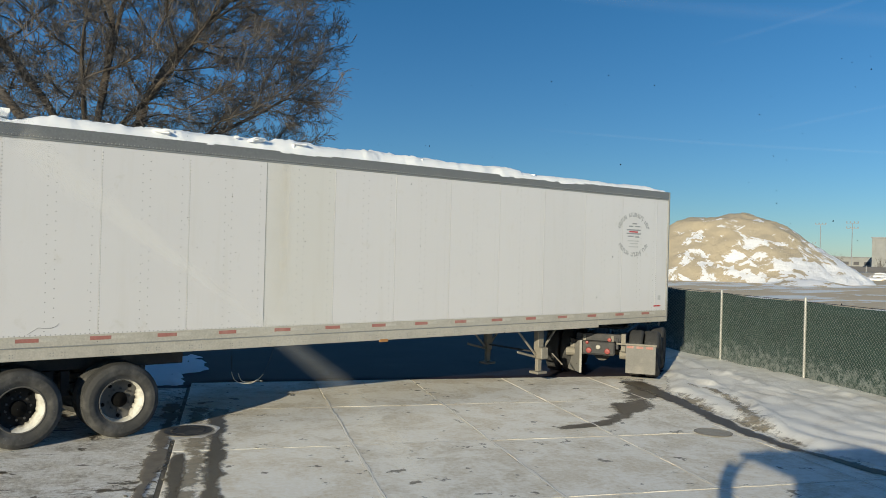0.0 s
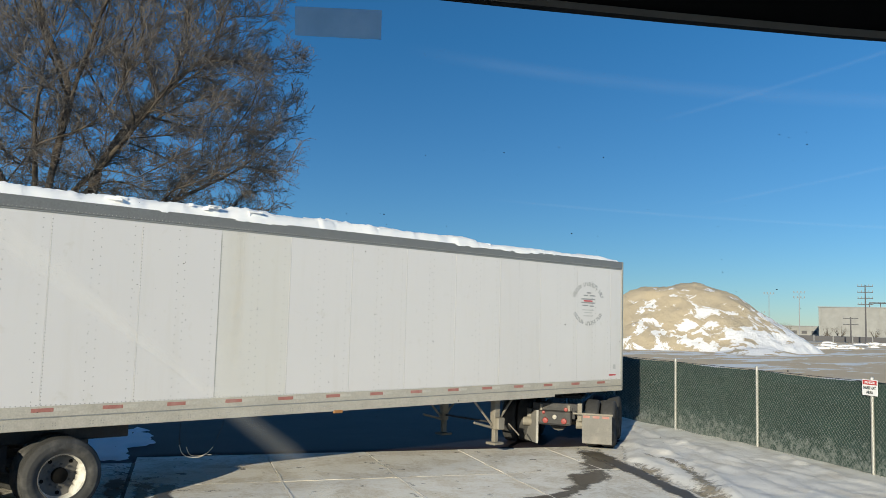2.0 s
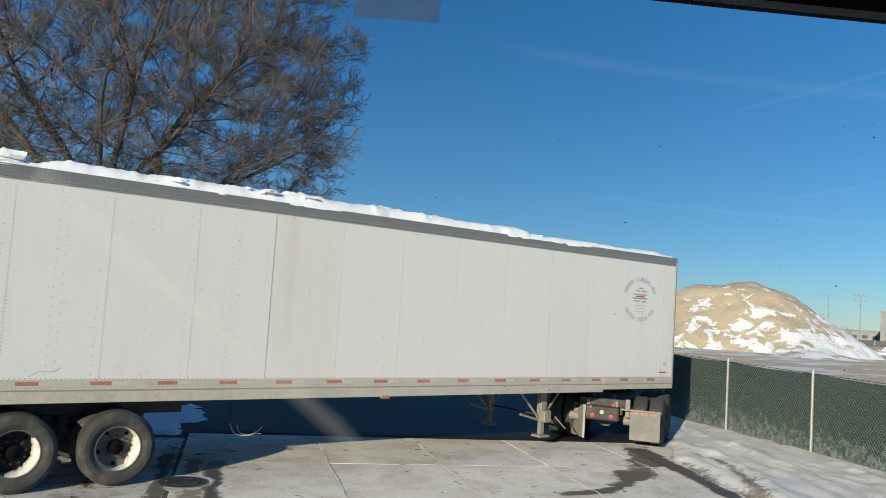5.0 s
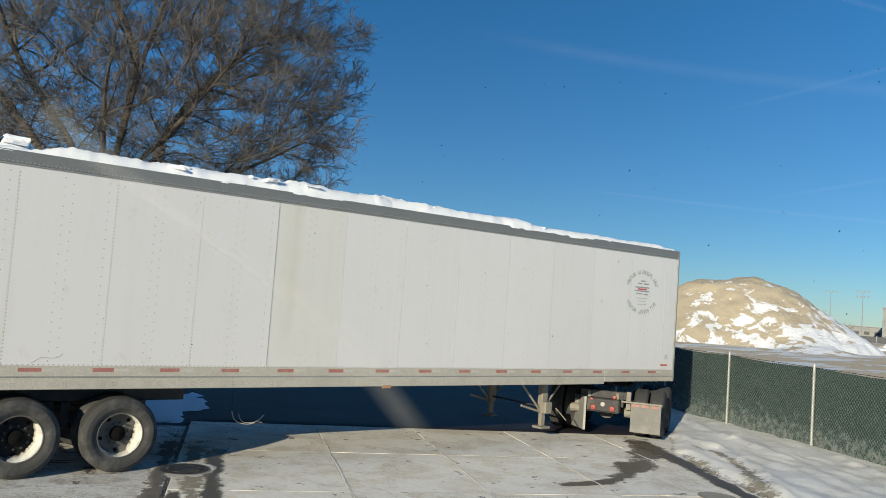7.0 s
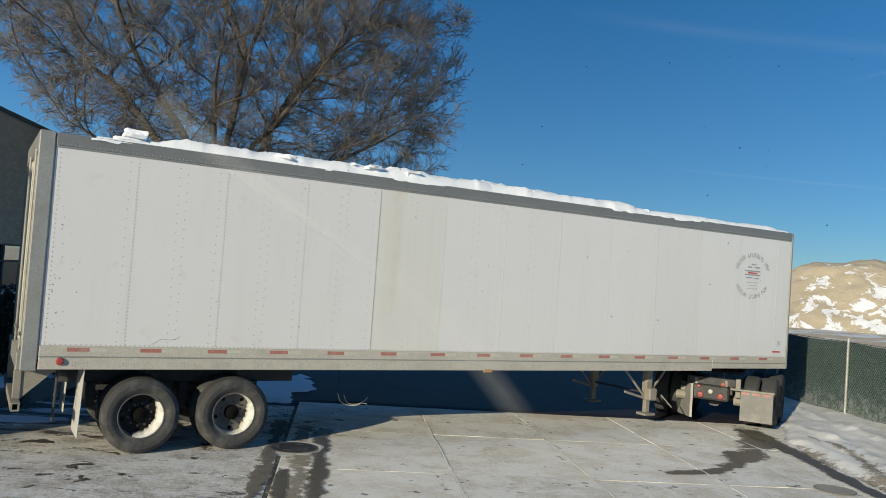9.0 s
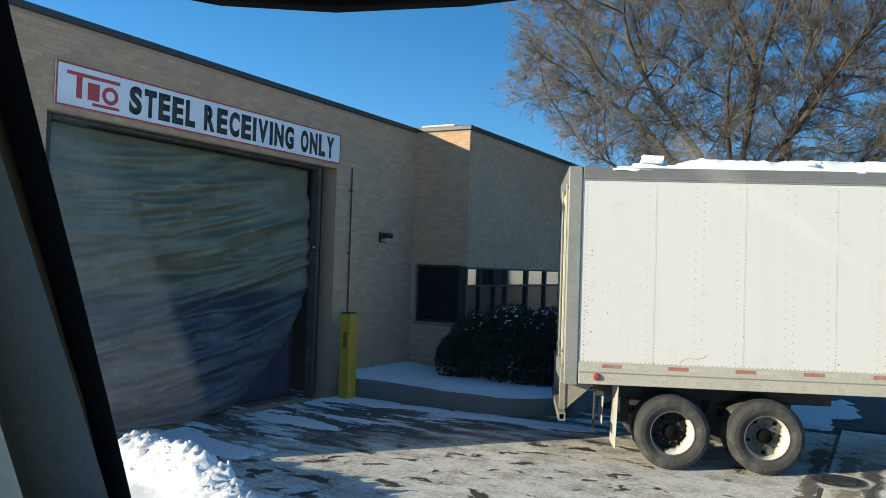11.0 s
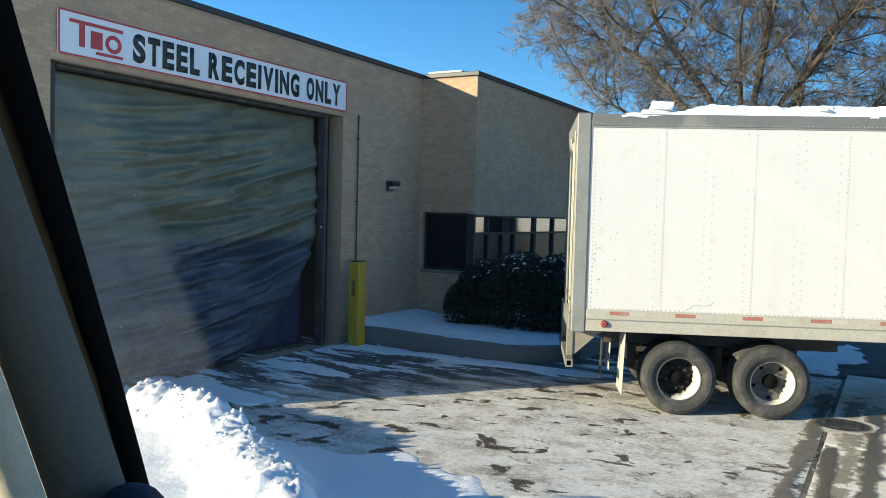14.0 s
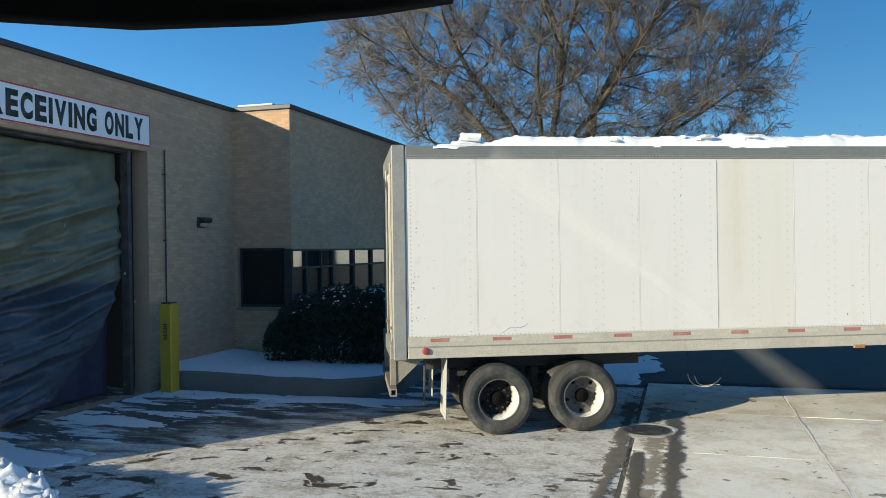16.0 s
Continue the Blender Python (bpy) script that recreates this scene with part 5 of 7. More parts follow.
# Front wall and corner.
part("front_wall", a_box(TL - 0.029, TL + 0.01, 0.02, TW - 0.02, 1.30, 4.10, bev=0.01), M["white_panel"], trl)
part("corner_post", a_box(TL - 0.05, TL + 0.014, -0.017, 0.03, TB0 + 0.06, TT + 0.004, bev=0.012), M["frame_galv"], trl, "galvanised front corner post")
# Rear frame and doors.
for y in (-0.018, TW - 0.10):
    part("rear_post", a_box(RX - 0.02, RX + 0.165, y, y + 0.118, TB0 - 0.02, TT + 0.012, bev=0.012), M["frame_galv"], trl, "galvanised rear corner post")
part("rear_header", a_box(RX - 0.02, RX + 0.15, 0.102, TW - 0.102, 3.90, TT + 0.01, bev=0.01), M["frame_galv"], trl, "galvanised rear header")
part("rear_sill", a_box(RX - 0.06, RX + 0.15, 0.102, TW - 0.102, TB0 - 0.02, 1.34, bev=0.01), M["frame_galv"], trl, "galvanised rear sill")
for y0, y1 in ((0.105, 1.27), (1.28, TW - 0.105)):
    dr = part("door", a_box(RX + 0.01, RX + 0.06, y0, y1, 1.35, 3.89, bev=0.008), M["cream_door"], trl, "cream rear door")
    part("lock_rod", a_rod((RX - 0.02, y0 + 0.35, 1.25), (RX - 0.02, y0 + 0.35, 3.94), 0.016, seg=8), M["frame_galv"], dr)
    for z in (1.6, 2.3, 3.0, 3.6):
        part("hinge", a_box(RX - 0.008, RX + 0.009, y0 if y0 < 1 else y1 - 0.14, y0 + 0.14 if y0 < 1 else y1, z, z + 0.07, bev=0.004), M["frame_galv"], dr)
    part("handle", a_box(RX - 0.05, RX - 0.036, y0 + 0.2, y0 + 0.5, 1.52, 1.56, bev=0.005), M["steel_dusty"], dr)
bm = bmesh.new()
for k in range(5):
    box(bm, RX + 0.004, RX + 0.0085, 0.16, 0.40, 3.12 - 0.20 * k, 3.24 - 0.20 * k)
part("door_marking", bm, M["print_faint"], trl, "faint worn block markings on the door")
# Underride guard, dropped below the sill.
for y in (0.30, TW - 0.42):
    part("guard_hanger", a_box(RX - 0.06, RX + 0.03, y, y + 0.12, 0.72, TB0 - 0.021, bev=0.006), M["steel_dusty"], trl)
    bm = bmesh.new()
    vs = [bm.verts.new(p) for p in ((RX + 0.03, y + 0.02, TB0 - 0.022), (RX + 0.45, y + 0.02, TB0 - 0.022), (RX + 0.03, y + 0.02, 0.72), (RX + 0.03, y + 0.05, TB0 - 0.022), (RX + 0.45, y + 0.05, TB0 - 0.022), (RX + 0.03, y + 0.05, 0.72))]
    for q in ((0, 1, 2), (3, 5, 4), (0, 3, 4, 1), (1, 4, 5, 2), (2, 5, 3, 0)):
        bm.faces.new([vs[i] for i in q])
    part("guard_gusset", bm, M["steel_dusty"], trl)
bm = bmesh.new()
box(bm, RX - 0.08, RX + 0.02, 0.02, TW - 0.02, 0.61, 0.63)
box(bm, RX - 0.08, RX + 0.02, 0.02, TW - 0.02, 0.70, 0.72)
box(bm, RX - 0.08, RX - 0.06, 0.02, TW - 0.02, 0.63, 0.70)
box(bm, RX, RX + 0.02, 0.02, TW - 0.02, 0.63, 0.70)
part("guard_bar", bm, M["steel_dusty"], trl, "square underride guard bar")
# Marker lamps.
part("marker_lamp", lathe([(0.0005, -0.045), (0.035, -0.04), (0.05, -0.02), (0.05, 0.0)], 16), M["lamp_red"], trl, "round red side marker lamp", m=pose(0.20, -0.016, 1.24))
part("marker_lamp", a_box(6.66, 6.84, -0.02, 0.02, 1.10, 1.158, bev=0.01), M["lamp_amber"], trl, "amber mid-side marker lamp")
# Suspension slider, axles, wheels.
for y in (0.78, TW - 0.88):
    part("slider_rail", a_box(0.25, 3.6, y, y + 0.10, 0.86, 1.149, bev=0.01), M["steel_dark"], trl)
for ax in (1.25, 2.50):
    part("axle", a_rod((ax, 0.15, 0.50), (ax, TW - 0.15, 0.50), 0.065, seg=14), M["steel_dark"], trl)
    for y in (0.78, TW - 0.88):
        part("hanger", a_box(ax - 0.62, ax - 0.50, y - 0.01, y + 0.11, 0.5, 0.86, bev=0.01), M["steel_dark"], trl)
        part("spring", a_box(ax - 0.55, ax + 0.5, y + 0.01, y + 0.09, 0.60, 0.68, bev=0.01), M["steel_dark"], trl)
        part("air_bag", a_rod((ax + 0.42, y + 0.05, 0.66), (ax + 0.42, y + 0.05, 0.87), 0.12, 0.13, 14), M["tyre"], trl)

TYRE = [(0.300, 0.015), (0.306, 0.004), (0.318, 0.002), (0.324, -0.004), (0.35, -0.009), (0.352, -0.012), (0.40, -0.016), (0.43, -0.014), (0.445, -0.014), (0.448, -0.009), (0.475, 0.0), (0.496, 0.022), (0.503, 0.045), (0.503, 0.235), (0.496, 0.258), (0.475, 0.28), (0.43, 0.293), (0.36, 0.292), (0.30, 0.27)]
FLANGE = [(0.306, 0.010), (0.304, 0.0), (0.296, 0.0), (0.290, 0.006)]
RIM = [(0.290, 0.006), (0.282, 0.03), (0.276, 0.07), (0.268, 0.15), (0.262, 0.27)]
DISC = [(0.268, 0.150), (0.250, 0.162), (0.205, 0.168), (0.160, 0.163), (0.115, 0.158), (0.096, 0.160), (0.094, 0.175)]
HUB = [(0.104, 0.160), (0.100, 0.118), (0.088, 0.104), (0.052, 0.102), (0.046, 0.092), (0.0005, 0.090)]


def tread_mesh():
    """Grooved tread blocks round a tyre."""
    v, f = [], []
    for k in range(60):
        a0, a1 = 2 * math.pi * k / 60, 2 * math.pi * (k + 0.82) / 60
        for y0, y1 in ((0.05, 0.095), (0.105, 0.135), (0.145, 0.175), (0.185, 0.23)):
            i = len(v)
            for r in (0.498, 0.5055):
                v += [(r * math.cos(a), y, r * math.sin(a)) for a, y in ((a0, y0), (a1, y0), (a1, y1), (a0, y1))]
            f += [(i + 4, i + 5, i + 6, i + 7), (i, i + 1, i + 5, i + 4), (i + 1, i + 2, i + 6, i + 5), (i + 2, i + 3, i + 7, i + 6), (i + 3, i, i + 4, i + 7)]
    return arrays_mesh("tread", v, f)


TREAD = tread_mesh()


def rim_snow(lo, hi, seed):
    """Packed snow lying in part of a rim barrel."""
    rs_ = random.Random(seed)
    bm = bmesh.new()
    prev = None
    for k in range(25):
        u = k / 24
        a = radians(lo + (hi - lo) * u)
        thick = 0.004 + (0.03 + 0.022 * rs_.random()) * math.sin(math.pi * u) ** 0.5
        row = [bm.verts.new((r * math.cos(a), y, r * math.sin(a))) for r, y in ((0.287, 0.012), (0.282 - thick * 0.5, 0.02), (0.272 - thick, 0.08), (0.262 - thick * 1.3, 0.148), (0.268, 0.149))]
        if prev:
            for i in range(4):
                bm.faces.new((prev[i], row[i], row[i + 1], prev[i + 1]))
        prev = row
    bmesh.ops.recalc_face_normals(bm, faces=bm.faces)
    return bm


def wheel(parent, m, greasy, label, front=True, snow=None):
    """A truck wheel: the outer face looks along -y at y 0."""
    w = part("wheel", lathe(TYRE, 48), M["tyre"], parent, label, smooth=True, m=m)
    link_mesh("tread", TREAD, M["tyre"], w)
    part("rim", lathe(RIM, 40), M["rim_grey" if greasy else "rim_white"], w, "rim barrel", smooth=True)
    part("flange", lathe(FLANGE, 40), M["rim_grey"], w, "grey rim flange", smooth=True)
    part("disc", lathe(DISC, 40), M["grease_black" if greasy else "rim_grey"], w, "oily black wheel disc" if greasy else "dull grey wheel disc", smooth=True)
    if snow:
        part("rim_snow", rim_snow(*snow), M["rim_white"], w, "crust of dirty snow inside the rim", smooth=True)
    if front:
        # Hub in plain black, so its colour carries the shade of the hollow.
        part("hub", lathe(HUB, 24), M["cab_black"], w, "greasy hub, the dark of its hollow put into the colour", smooth=True)
        for k in range(10):
            a = k * math.pi / 5 + 0.2
            part("wheel_nut", a_rod((0.150 * math.cos(a), 0.136, 0.150 * math.sin(a)), (0.150 * math.cos(a), 0.165, 0.150 * math.sin(a)), 0.016, seg=6), M["steel_dark"], w)
        # Black discs in place of open holes, their inner dark painted on.
        for k in range(5):
            a = k * 2 * math.pi / 5 + 0.9
            part("hand_hole", a_rod((0.222 * math.cos(a), 0.160, 0.222 * math.sin(a)), (0.222 * math.cos(a), 0.1695, 0.222 * math.sin(a)), 0.026, seg=12), M["cab_black"], w)
    return w


for ax, turn in ((1.25, 25), (2.50, 70)):
    oily = ax < 2
    wheel(trl, pose(ax, 0.02, 0.508, 0, 0, 0), oily, "dusty truck tyre on an oil-blackened wheel" if oily else "dusty truck tyre on a white-rimmed wheel", snow=(-110, 42, 3) if oily else (-60, 30, 5))
    wheel(trl, pose(ax, 0.36, 0.508, 0, turn, 0), oily, "inner dual tyre", False)
    wheel(trl, pose(ax, TW - 0.02, 0.508, 0, turn, 180), oily, "dusty truck tyre on a steel wheel")
    wheel(trl, pose(ax, TW - 0.36, 0.508, 0, turn, 180), oily, "inner dual tyre", False)
for y in (0.05, TW - 0.68):
    part("mudflap", a_box(0.46, 0.473, y, y + 0.63, 0.26, 1.186, bev=0.003, m=pose(0.0, 0, 0, 0, 2, 0)), M["flap_white"], trl, "pale dirty mudflap")
part("air_line", a_rod((0.20, 0.35, 0.42), (0.22, 0.35, 1.19), 0.018, seg=8), M["tyre"], trl, "black hanging rubber strap")
# Landing gear.
for y in (0.42, TW - 0.55):
    leg = part("landing_leg", a_box(10.86, 11.02, y, y + 0.14, 0.50, 1.188, bev=0.012), M["steel_dusty"], trl, "dusty landing gear leg")
    part("inner_leg", a_box(10.885, 10.995, y + 0.025, y + 0.115, 0.24, 0.50, bev=0.008), M["steel_dusty"], leg)
    part("foot", a_box(10.80, 11.08, y - 0.06, y + 0.20, 0.19, 0.24, bev=0.012), M["steel_dusty"], leg)
    part("brace", a_rod((10.88, y + 0.07, 0.55), (10.25, y + 0.07, 1.17), 0.025, seg=6), M["steel_dusty"], leg)
    part("brace", a_rod((10.90, y + 0.07, 0.52), (10.35, y + 0.07, 0.66), 0.025, seg=6), M["steel_dusty"], leg)
    part("brace", a_rod((11.0, y + 0.07, 0.62), (11.5, y + 0.07, 1.17), 0.025, seg=6), M["steel_dusty"], leg)
part("gearbox", a_box(10.84, 11.04, 0.30, 0.42, 0.50, 0.74, bev=0.02), M["steel_dusty"], trl)
part("cross_shaft", a_rod((10.94, 0.56, 0.62), (10.94, 2.0, 0.62), 0.02, seg=8), M["steel_dark"], trl)
part("crank", a_rod((11.12, 0.28, 0.62), (11.35, 0.20, 0.38), 0.014, seg=6), M["steel_dusty"], trl)
# Dark oval emblem printed near the nose, as plain arcs and bars.
LX, LZ, LR = 13.29, 3.13, 0.47
bm = bmesh.new()
for up, n in ((1, 22), (-1, 19)):
    for k in range(n):
        if k in ((7, 17) if up > 0 else (7, 14)):
            continue
        a = math.pi / 2 + (k - (n - 1) / 2) * (-0.115)
        c, s = math.cos(a), math.sin(a) * up
        m = Matrix.Translation((LX + 1.12 * LR * c, -0.0025, LZ + LR * 0.93 * s)) @ Matrix.Rotation(-(math.atan2(s, c) - math.pi / 2 * up), 4, "Y")
        box(bm, -0.020, -0.006, 0, 0.002, -0.045, 0.045, m=m)
        box(bm, 0.006, 0.020, 0, 0.002, -0.045 if k % 3 else 0.01, 0.045 if k % 2 else -0.01, m=m)
        if k % 4 != 1:
            box(bm, -0.006, 0.006, 0, 0.002, 0.030 if k % 2 else -0.045, 0.045 if k % 2 else -0.030, m=m)
part("emblem_print", bm, M["print_grey"], trl, "grey printed ring emblem")["kind"] = "stuff"
bm = bmesh.new()
for x0, x1, z in ((-0.05, 0.10, 0.24), (-0.16, -0.02, 0.18), (0.05, 0.22, 0.18), (-0.24, 0.24, 0.10), (-0.24, 0.24, 0.02), (-0.20, 0.0, -0.04), (0.06, 0.20, -0.05)):
    box(bm, LX + x0, LX + x1, -0.0025, -0.0005, LZ + z - 0.014, LZ + z + 0.014)
part("emblem_print", bm, M["print_grey"], trl, "grey printed bars")["kind"] = "stuff"
part("emblem_print", a_box(LX - 0.15, LX + 0.15, -0.0025, -0.0005, LZ + 0.045, LZ + 0.075), M["print_red"], trl, "red printed bar")
bm = bmesh.new()
for x0, x1, z in ((-0.20, 0.20, -0.14), (-0.13, 0.15, -0.20), (-0.16, 0.16, -0.27)):
    box(bm, LX + x0, LX + x1, -0.0025, -0.0005, LZ + z - 0.01, LZ + z + 0.01)
part("emblem_print", bm, M["print_faint"], trl, "faint printed bars")["kind"] = "stuff"
part("decal", a_box(14.20, 14.30, -0.0025, -0.0005, 1.68, 1.78), M["print_faint"], trl)
part("decal", a_box(14.06, 14.31, -0.0025, -0.0005, 1.53, 1.56), M["print_red"], trl)
su = np.linspace(0, 1, 14)
sp_ = np.stack([1.30 + 0.36 * su + 0.02 * np.sin(su * 9), np.full(14, -0.0015), 1.47 + 0.14 * su + 0.035 * np.sin(su * 6.0)], 1)
tv, tf = tubes(sp_[None], np.full((1, 14), 0.0032), 5)
link_mesh("scratch", arrays_mesh("scratch", tv, tf, True), M["rivet"], trl, "thin curved scratch in the paint")
part("seam_strip", a_box(4.5325, 4.5375, -0.002, -0.0005, 1.45, 3.94), M["frame_galv"], trl, "dark panel seam")
rs = random.Random(12)
bm = bmesh.new()
for k in range(26):
    x, z = RX + 0.24 + abs(rs.gauss(0, 0.13)), rs.uniform(1.6, 3.5)
    box(bm, -0.006, 0.009 * rs.uniform(0.3, 1.6), -0.0022, -0.0005, -0.005, 0.008 * rs.uniform(0.4, 2.2), m=Matrix.Translation((x, 0, z)) @ Matrix.Rotation(rs.uniform(0, 3), 4, "Y"))
part("scuff_marks", bm, M["print_grey"], trl, "dark scuffs beside the rear post")["kind"] = "stuff"

# Loose cable hanging under the floor.
def cable(name, runs, r, material, label):
    """Smooth curves through the given points."""
    for run in runs:
        q = np.array([run[0], *run, run[-1]], float)
        p = []
        for k in range(1, len(q) - 2):
            for u in np.linspace(0, 1, 8, endpoint=k == len(q) - 3):
                a, b, c, d = q[k - 1:k + 3]
                p.append(0.5 * (2 * b + (c - a) * u + (2 * a - 5 * b + 4 * c - d) * u * u + (3 * b - a - 3 * c + d) * u ** 3))
        p = np.array(p)
        v, f = tubes(p[None], np.full((1, len(p)), r), 6)
        link_mesh(name, arrays_mesh(name, v, f, True), material, trl, label)


cable("cable", [[(4.66, 1.4, 0.56), (4.72, 1.4, 0.42), (4.86, 1.4, 0.35), (5.02, 1.38, 0.345), (5.12, 1.38, 0.40)], [(4.78, 1.4, 0.52), (4.84, 1.4, 0.40), (4.96, 1.4, 0.36), (5.12, 1.4, 0.38), (5.24, 1.4, 0.48)], [(4.98, 1.4, 0.34), (5.10, 1.42, 0.365), (5.22, 1.4, 0.36)]], 0.0075, M["tape_white"], "pale loose cable loop under the floor")
cable("cable", [[(4.70, 1.4, 1.19), (4.66, 1.4, 0.85), (4.66, 1.4, 0.56)], [(5.42, 1.4, 1.19), (5.40, 1.4, 0.85), (5.24, 1.4, 0.48)]], 0.0045, M["tyre"], "black part of the hanging cable")

# Snow on the trailer's roof.
def cap_point(i, j, n_u, n_v):
    u = 0.34 + (TL - 0.44) * i / (n_u - 1)
    v = j / (n_v - 1)
    y = 0.02 + (TW - 0.04) * v
    thick = 0.19 + 0.04 * fbm(u, y, 0, 0.5) + 0.035 * fbm(u, y, 3, 1.7)
    if u > 9.9:
        thick = 0.11 + 0.02 * fbm(u, y, 5, 1.0)
    thick *= (0.25 + 0.75 * smooth01((u - 0.95) / 0.7)) * smooth01((u - 0.32) / 0.15) * (0.6 + 0.4 * smooth01((TL - u) / 0.6))
    thick = 0.35 * thick + 0.65 * 0.034 * (math.floor(thick / 0.034) + smooth01((thick / 0.034 % 1.0) * 3))
    edge = math.sqrt(max(0.0, 1 - (2 * v - 1) ** 10))
    lump = 0.035 * fbm(u, y, 8, 2.0) + 0.026 * fbm(u, y, 11, 8.0)
    y -= (0.03 + 0.05 * nz(u, 2, 0, 0.8) + 0.02 * nz(u, 7, 0, 4)) * (1 - v) ** 2
    return (u, y, 4.117 + max(0.004, (thick + lump * thick * 4) * (0.12 + 0.88 * edge)))


CU, CV_ = 340, 36
cvx = [cap_point(i, j, CU, CV_) for j in range(CV_) for i in range(CU)]
ci = np.arange(CU * CV_).reshape(CV_, CU)
cf = np.stack([ci[:-1, :-1], ci[:-1, 1:], ci[1:, 1:], ci[1:, :-1]], -1).reshape(-1, 4)
base = [(x, y - 0.004, 4.1155 if y > -0.016 else 4.107 - 0.07 * max(0.0, nz(x, 4, 0, 0.9) + 0.3 * nz(x, 9, 0, 5))) for x, y, z in cvx[:CU]]
off = len(cvx)
cf2 = [(i, off + i, off + i + 1, i + 1) for i in range(CU - 1)]
cap = link_mesh("roof_snow", arrays_mesh("roof_snow", cvx + base, np.concatenate([cf, np.array(cf2)]), True), M["roof_snow_cap"], None)
cap.matrix_world = TRAILER
tagged(cap, "lumpy layer of white snow on the trailer roof", "snow", kind="stuff")

# Broken slabs of crusted snow lying on the layer.
rs = random.Random(91)
bm = bmesh.new()
chunks = [(0.90, 0.20, 0.135, 0.30, 0.30, 0.12), (0.86, 0.22, 0.05, 0.42, 0.36, 0.09), (0.56, 0.24, 0.02, 0.30, 0.3, 0.06), (1.22, 0.24, 0.05, 0.30, 0.3, 0.08)]
for k in range(30):
    u = 1.5 + 10.5 * rs.random() ** 1.5
    w_ = rs.uniform(0.05, 0.26)
    chunks.append((u, rs.uniform(0.0, 0.4), rs.uniform(0.10, 0.17) if u < 9.8 else 0.08, w_, w_ * rs.uniform(0.5, 0.9), rs.uniform(0.02, 0.05)))
for u, y, z, a_, b_, c_ in chunks:
    n0 = len(bm.verts)
    vs = bmesh.ops.create_cube(bm, size=1)["verts"]
    bmesh.ops.subdivide_edges(bm, edges=list({e for v in vs for e in v.link_edges}), cuts=2, use_grid_fill=True)
    bm.verts.ensure_lookup_table()
    vs = bm.verts[n0:]
    for v in vs:
        p = Vector(v.co)
        v.co = p * (1 - 0.35 * max(0.0, p.length - 0.5)) + Vector((rs.uniform(-1, 1), rs.uniform(-1, 1), rs.uniform(-1, 1))) * 0.06
    bmesh.ops.transform(bm, verts=vs, matrix=pose(u, y, 4.12 + z, rs.uniform(-7, 7), rs.uniform(-7, 7), rs.uniform(0, 180) if u > 1.4 else rs.uniform(-8, 8)) @ Matrix.Diagonal((a_, b_, c_, 1)))
chk = part("snow_crust", bm, M["roof_snow_cap"], None)
chk.matrix_world = TRAILER
tagged(chk, "broken crusted slabs of snow on the trailer roof", "snow", kind="stuff")

# ---- tractor under the trailer's nose, seen from behind ----
TRACTOR = pose(12.35, 0.05, 0, 0, 0, -58)
# Local frame: x to the tractor's right, y forwards, z up; its tail at y 0.
trk = thing("tractor_unit", TRACTOR, "dark road tractor chassis coupled under the trailer nose", "truck")
for x in (-0.43, 0.37):
    part("frame_rail", a_box(x, x + 0.06, 0.0, 4.2, 0.64, 0.88, bev=0.008), M["steel_dark"], trk)
tail = part("tail_plate", a_box(-0.36, 0.36, -0.03, 0.0, 0.50, 0.80, bev=0.03), M["steel_dark"], trk, "dusty tail plate with lamps")
for x, z, r, mt in ((-0.20, 0.59, 0.062, "lamp_red"), (0.20, 0.59, 0.062, "lamp_red"), (0.0, 0.67, 0.05, "lamp_clear"), (-0.24, 0.76, 0.035, "lamp_red"), (0.24, 0.84, 0.045, "lamp_red")):
    part("tail_lamp", lathe([(0.0005, -0.03), (r * 0.8, -0.028), (r, -0.015), (r, 0.0)], 16), M[mt], tail, "round lamp", m=pose(x, -0.031, z))
for x in (-0.30, 0.30):
    part("bracket", a_box(x - 0.03, x + 0.03, -0.02, 0.02, 0.801, 0.93, bev=0.006), M["steel_dusty"], trk)
part("hose", a_rod((-0.5, 0.05, 0.78), (-0.62, 0.5, 0.42), 0.02, seg=8), M["tyre"], trk, "black rubber air hose")
part("hose", a_rod((0.5, 0.05, 0.78), (0.60, 0.5, 0.40), 0.02, seg=8), M["tyre"], trk, "black rubber air hose")
part("cross_member", a_box(-0.48, 0.48, 0.01, 0.12, 0.80, 0.96, bev=0.01), M["steel_dark"], trk)
part("fifth_wheel", a_box(-0.48, 0.48, 0.85, 1.75, 1.00, 1.08, bev=0.03), M["steel_dark"], trk)
for y in (0.75, 2.05):
    part("axle", a_rod((-0.95, y, 0.51), (0.95, y, 0.51), 0.08, seg=12), M["steel_dark"], trk)
    part("axle_housing", a_rod((0, y - 0.2, 0.51), (0, y + 0.2, 0.51), 0.20, seg=16), M["steel_dark"], trk)
    for sgn, rz in ((1, 90), (-1, -90)):
        wheel(trk, pose(1.22 * sgn, y, 0.508, 0, 20, rz), True, "worn black drive tyre")
        wheel(trk, pose(0.88 * sgn, y, 0.508, 0, 20, rz), True, "inner dual drive tyre", False)
part("mudflap", a_box(0.60, 1.22, -0.12, -0.105, 0.17, 0.76, bev=0.004), M["rubber_flap"], trk, "grey rubber mudflap")
part("flap_bracket", a_box(0.40, 1.24, -0.135, -0.10, 0.761, 0.80, bev=0.006), M["steel_dusty"], trk, "pale flap bracket")
bm = bmesh.new()
for k in range(3):
    box(bm, 0.62 + 0.2 * k, 0.76 + 0.2 * k, -0.124, -0.121, 0.70, 0.75)
part("flap_tape", bm, M["tape_red"], trk, "red reflector strip on the mudflap")
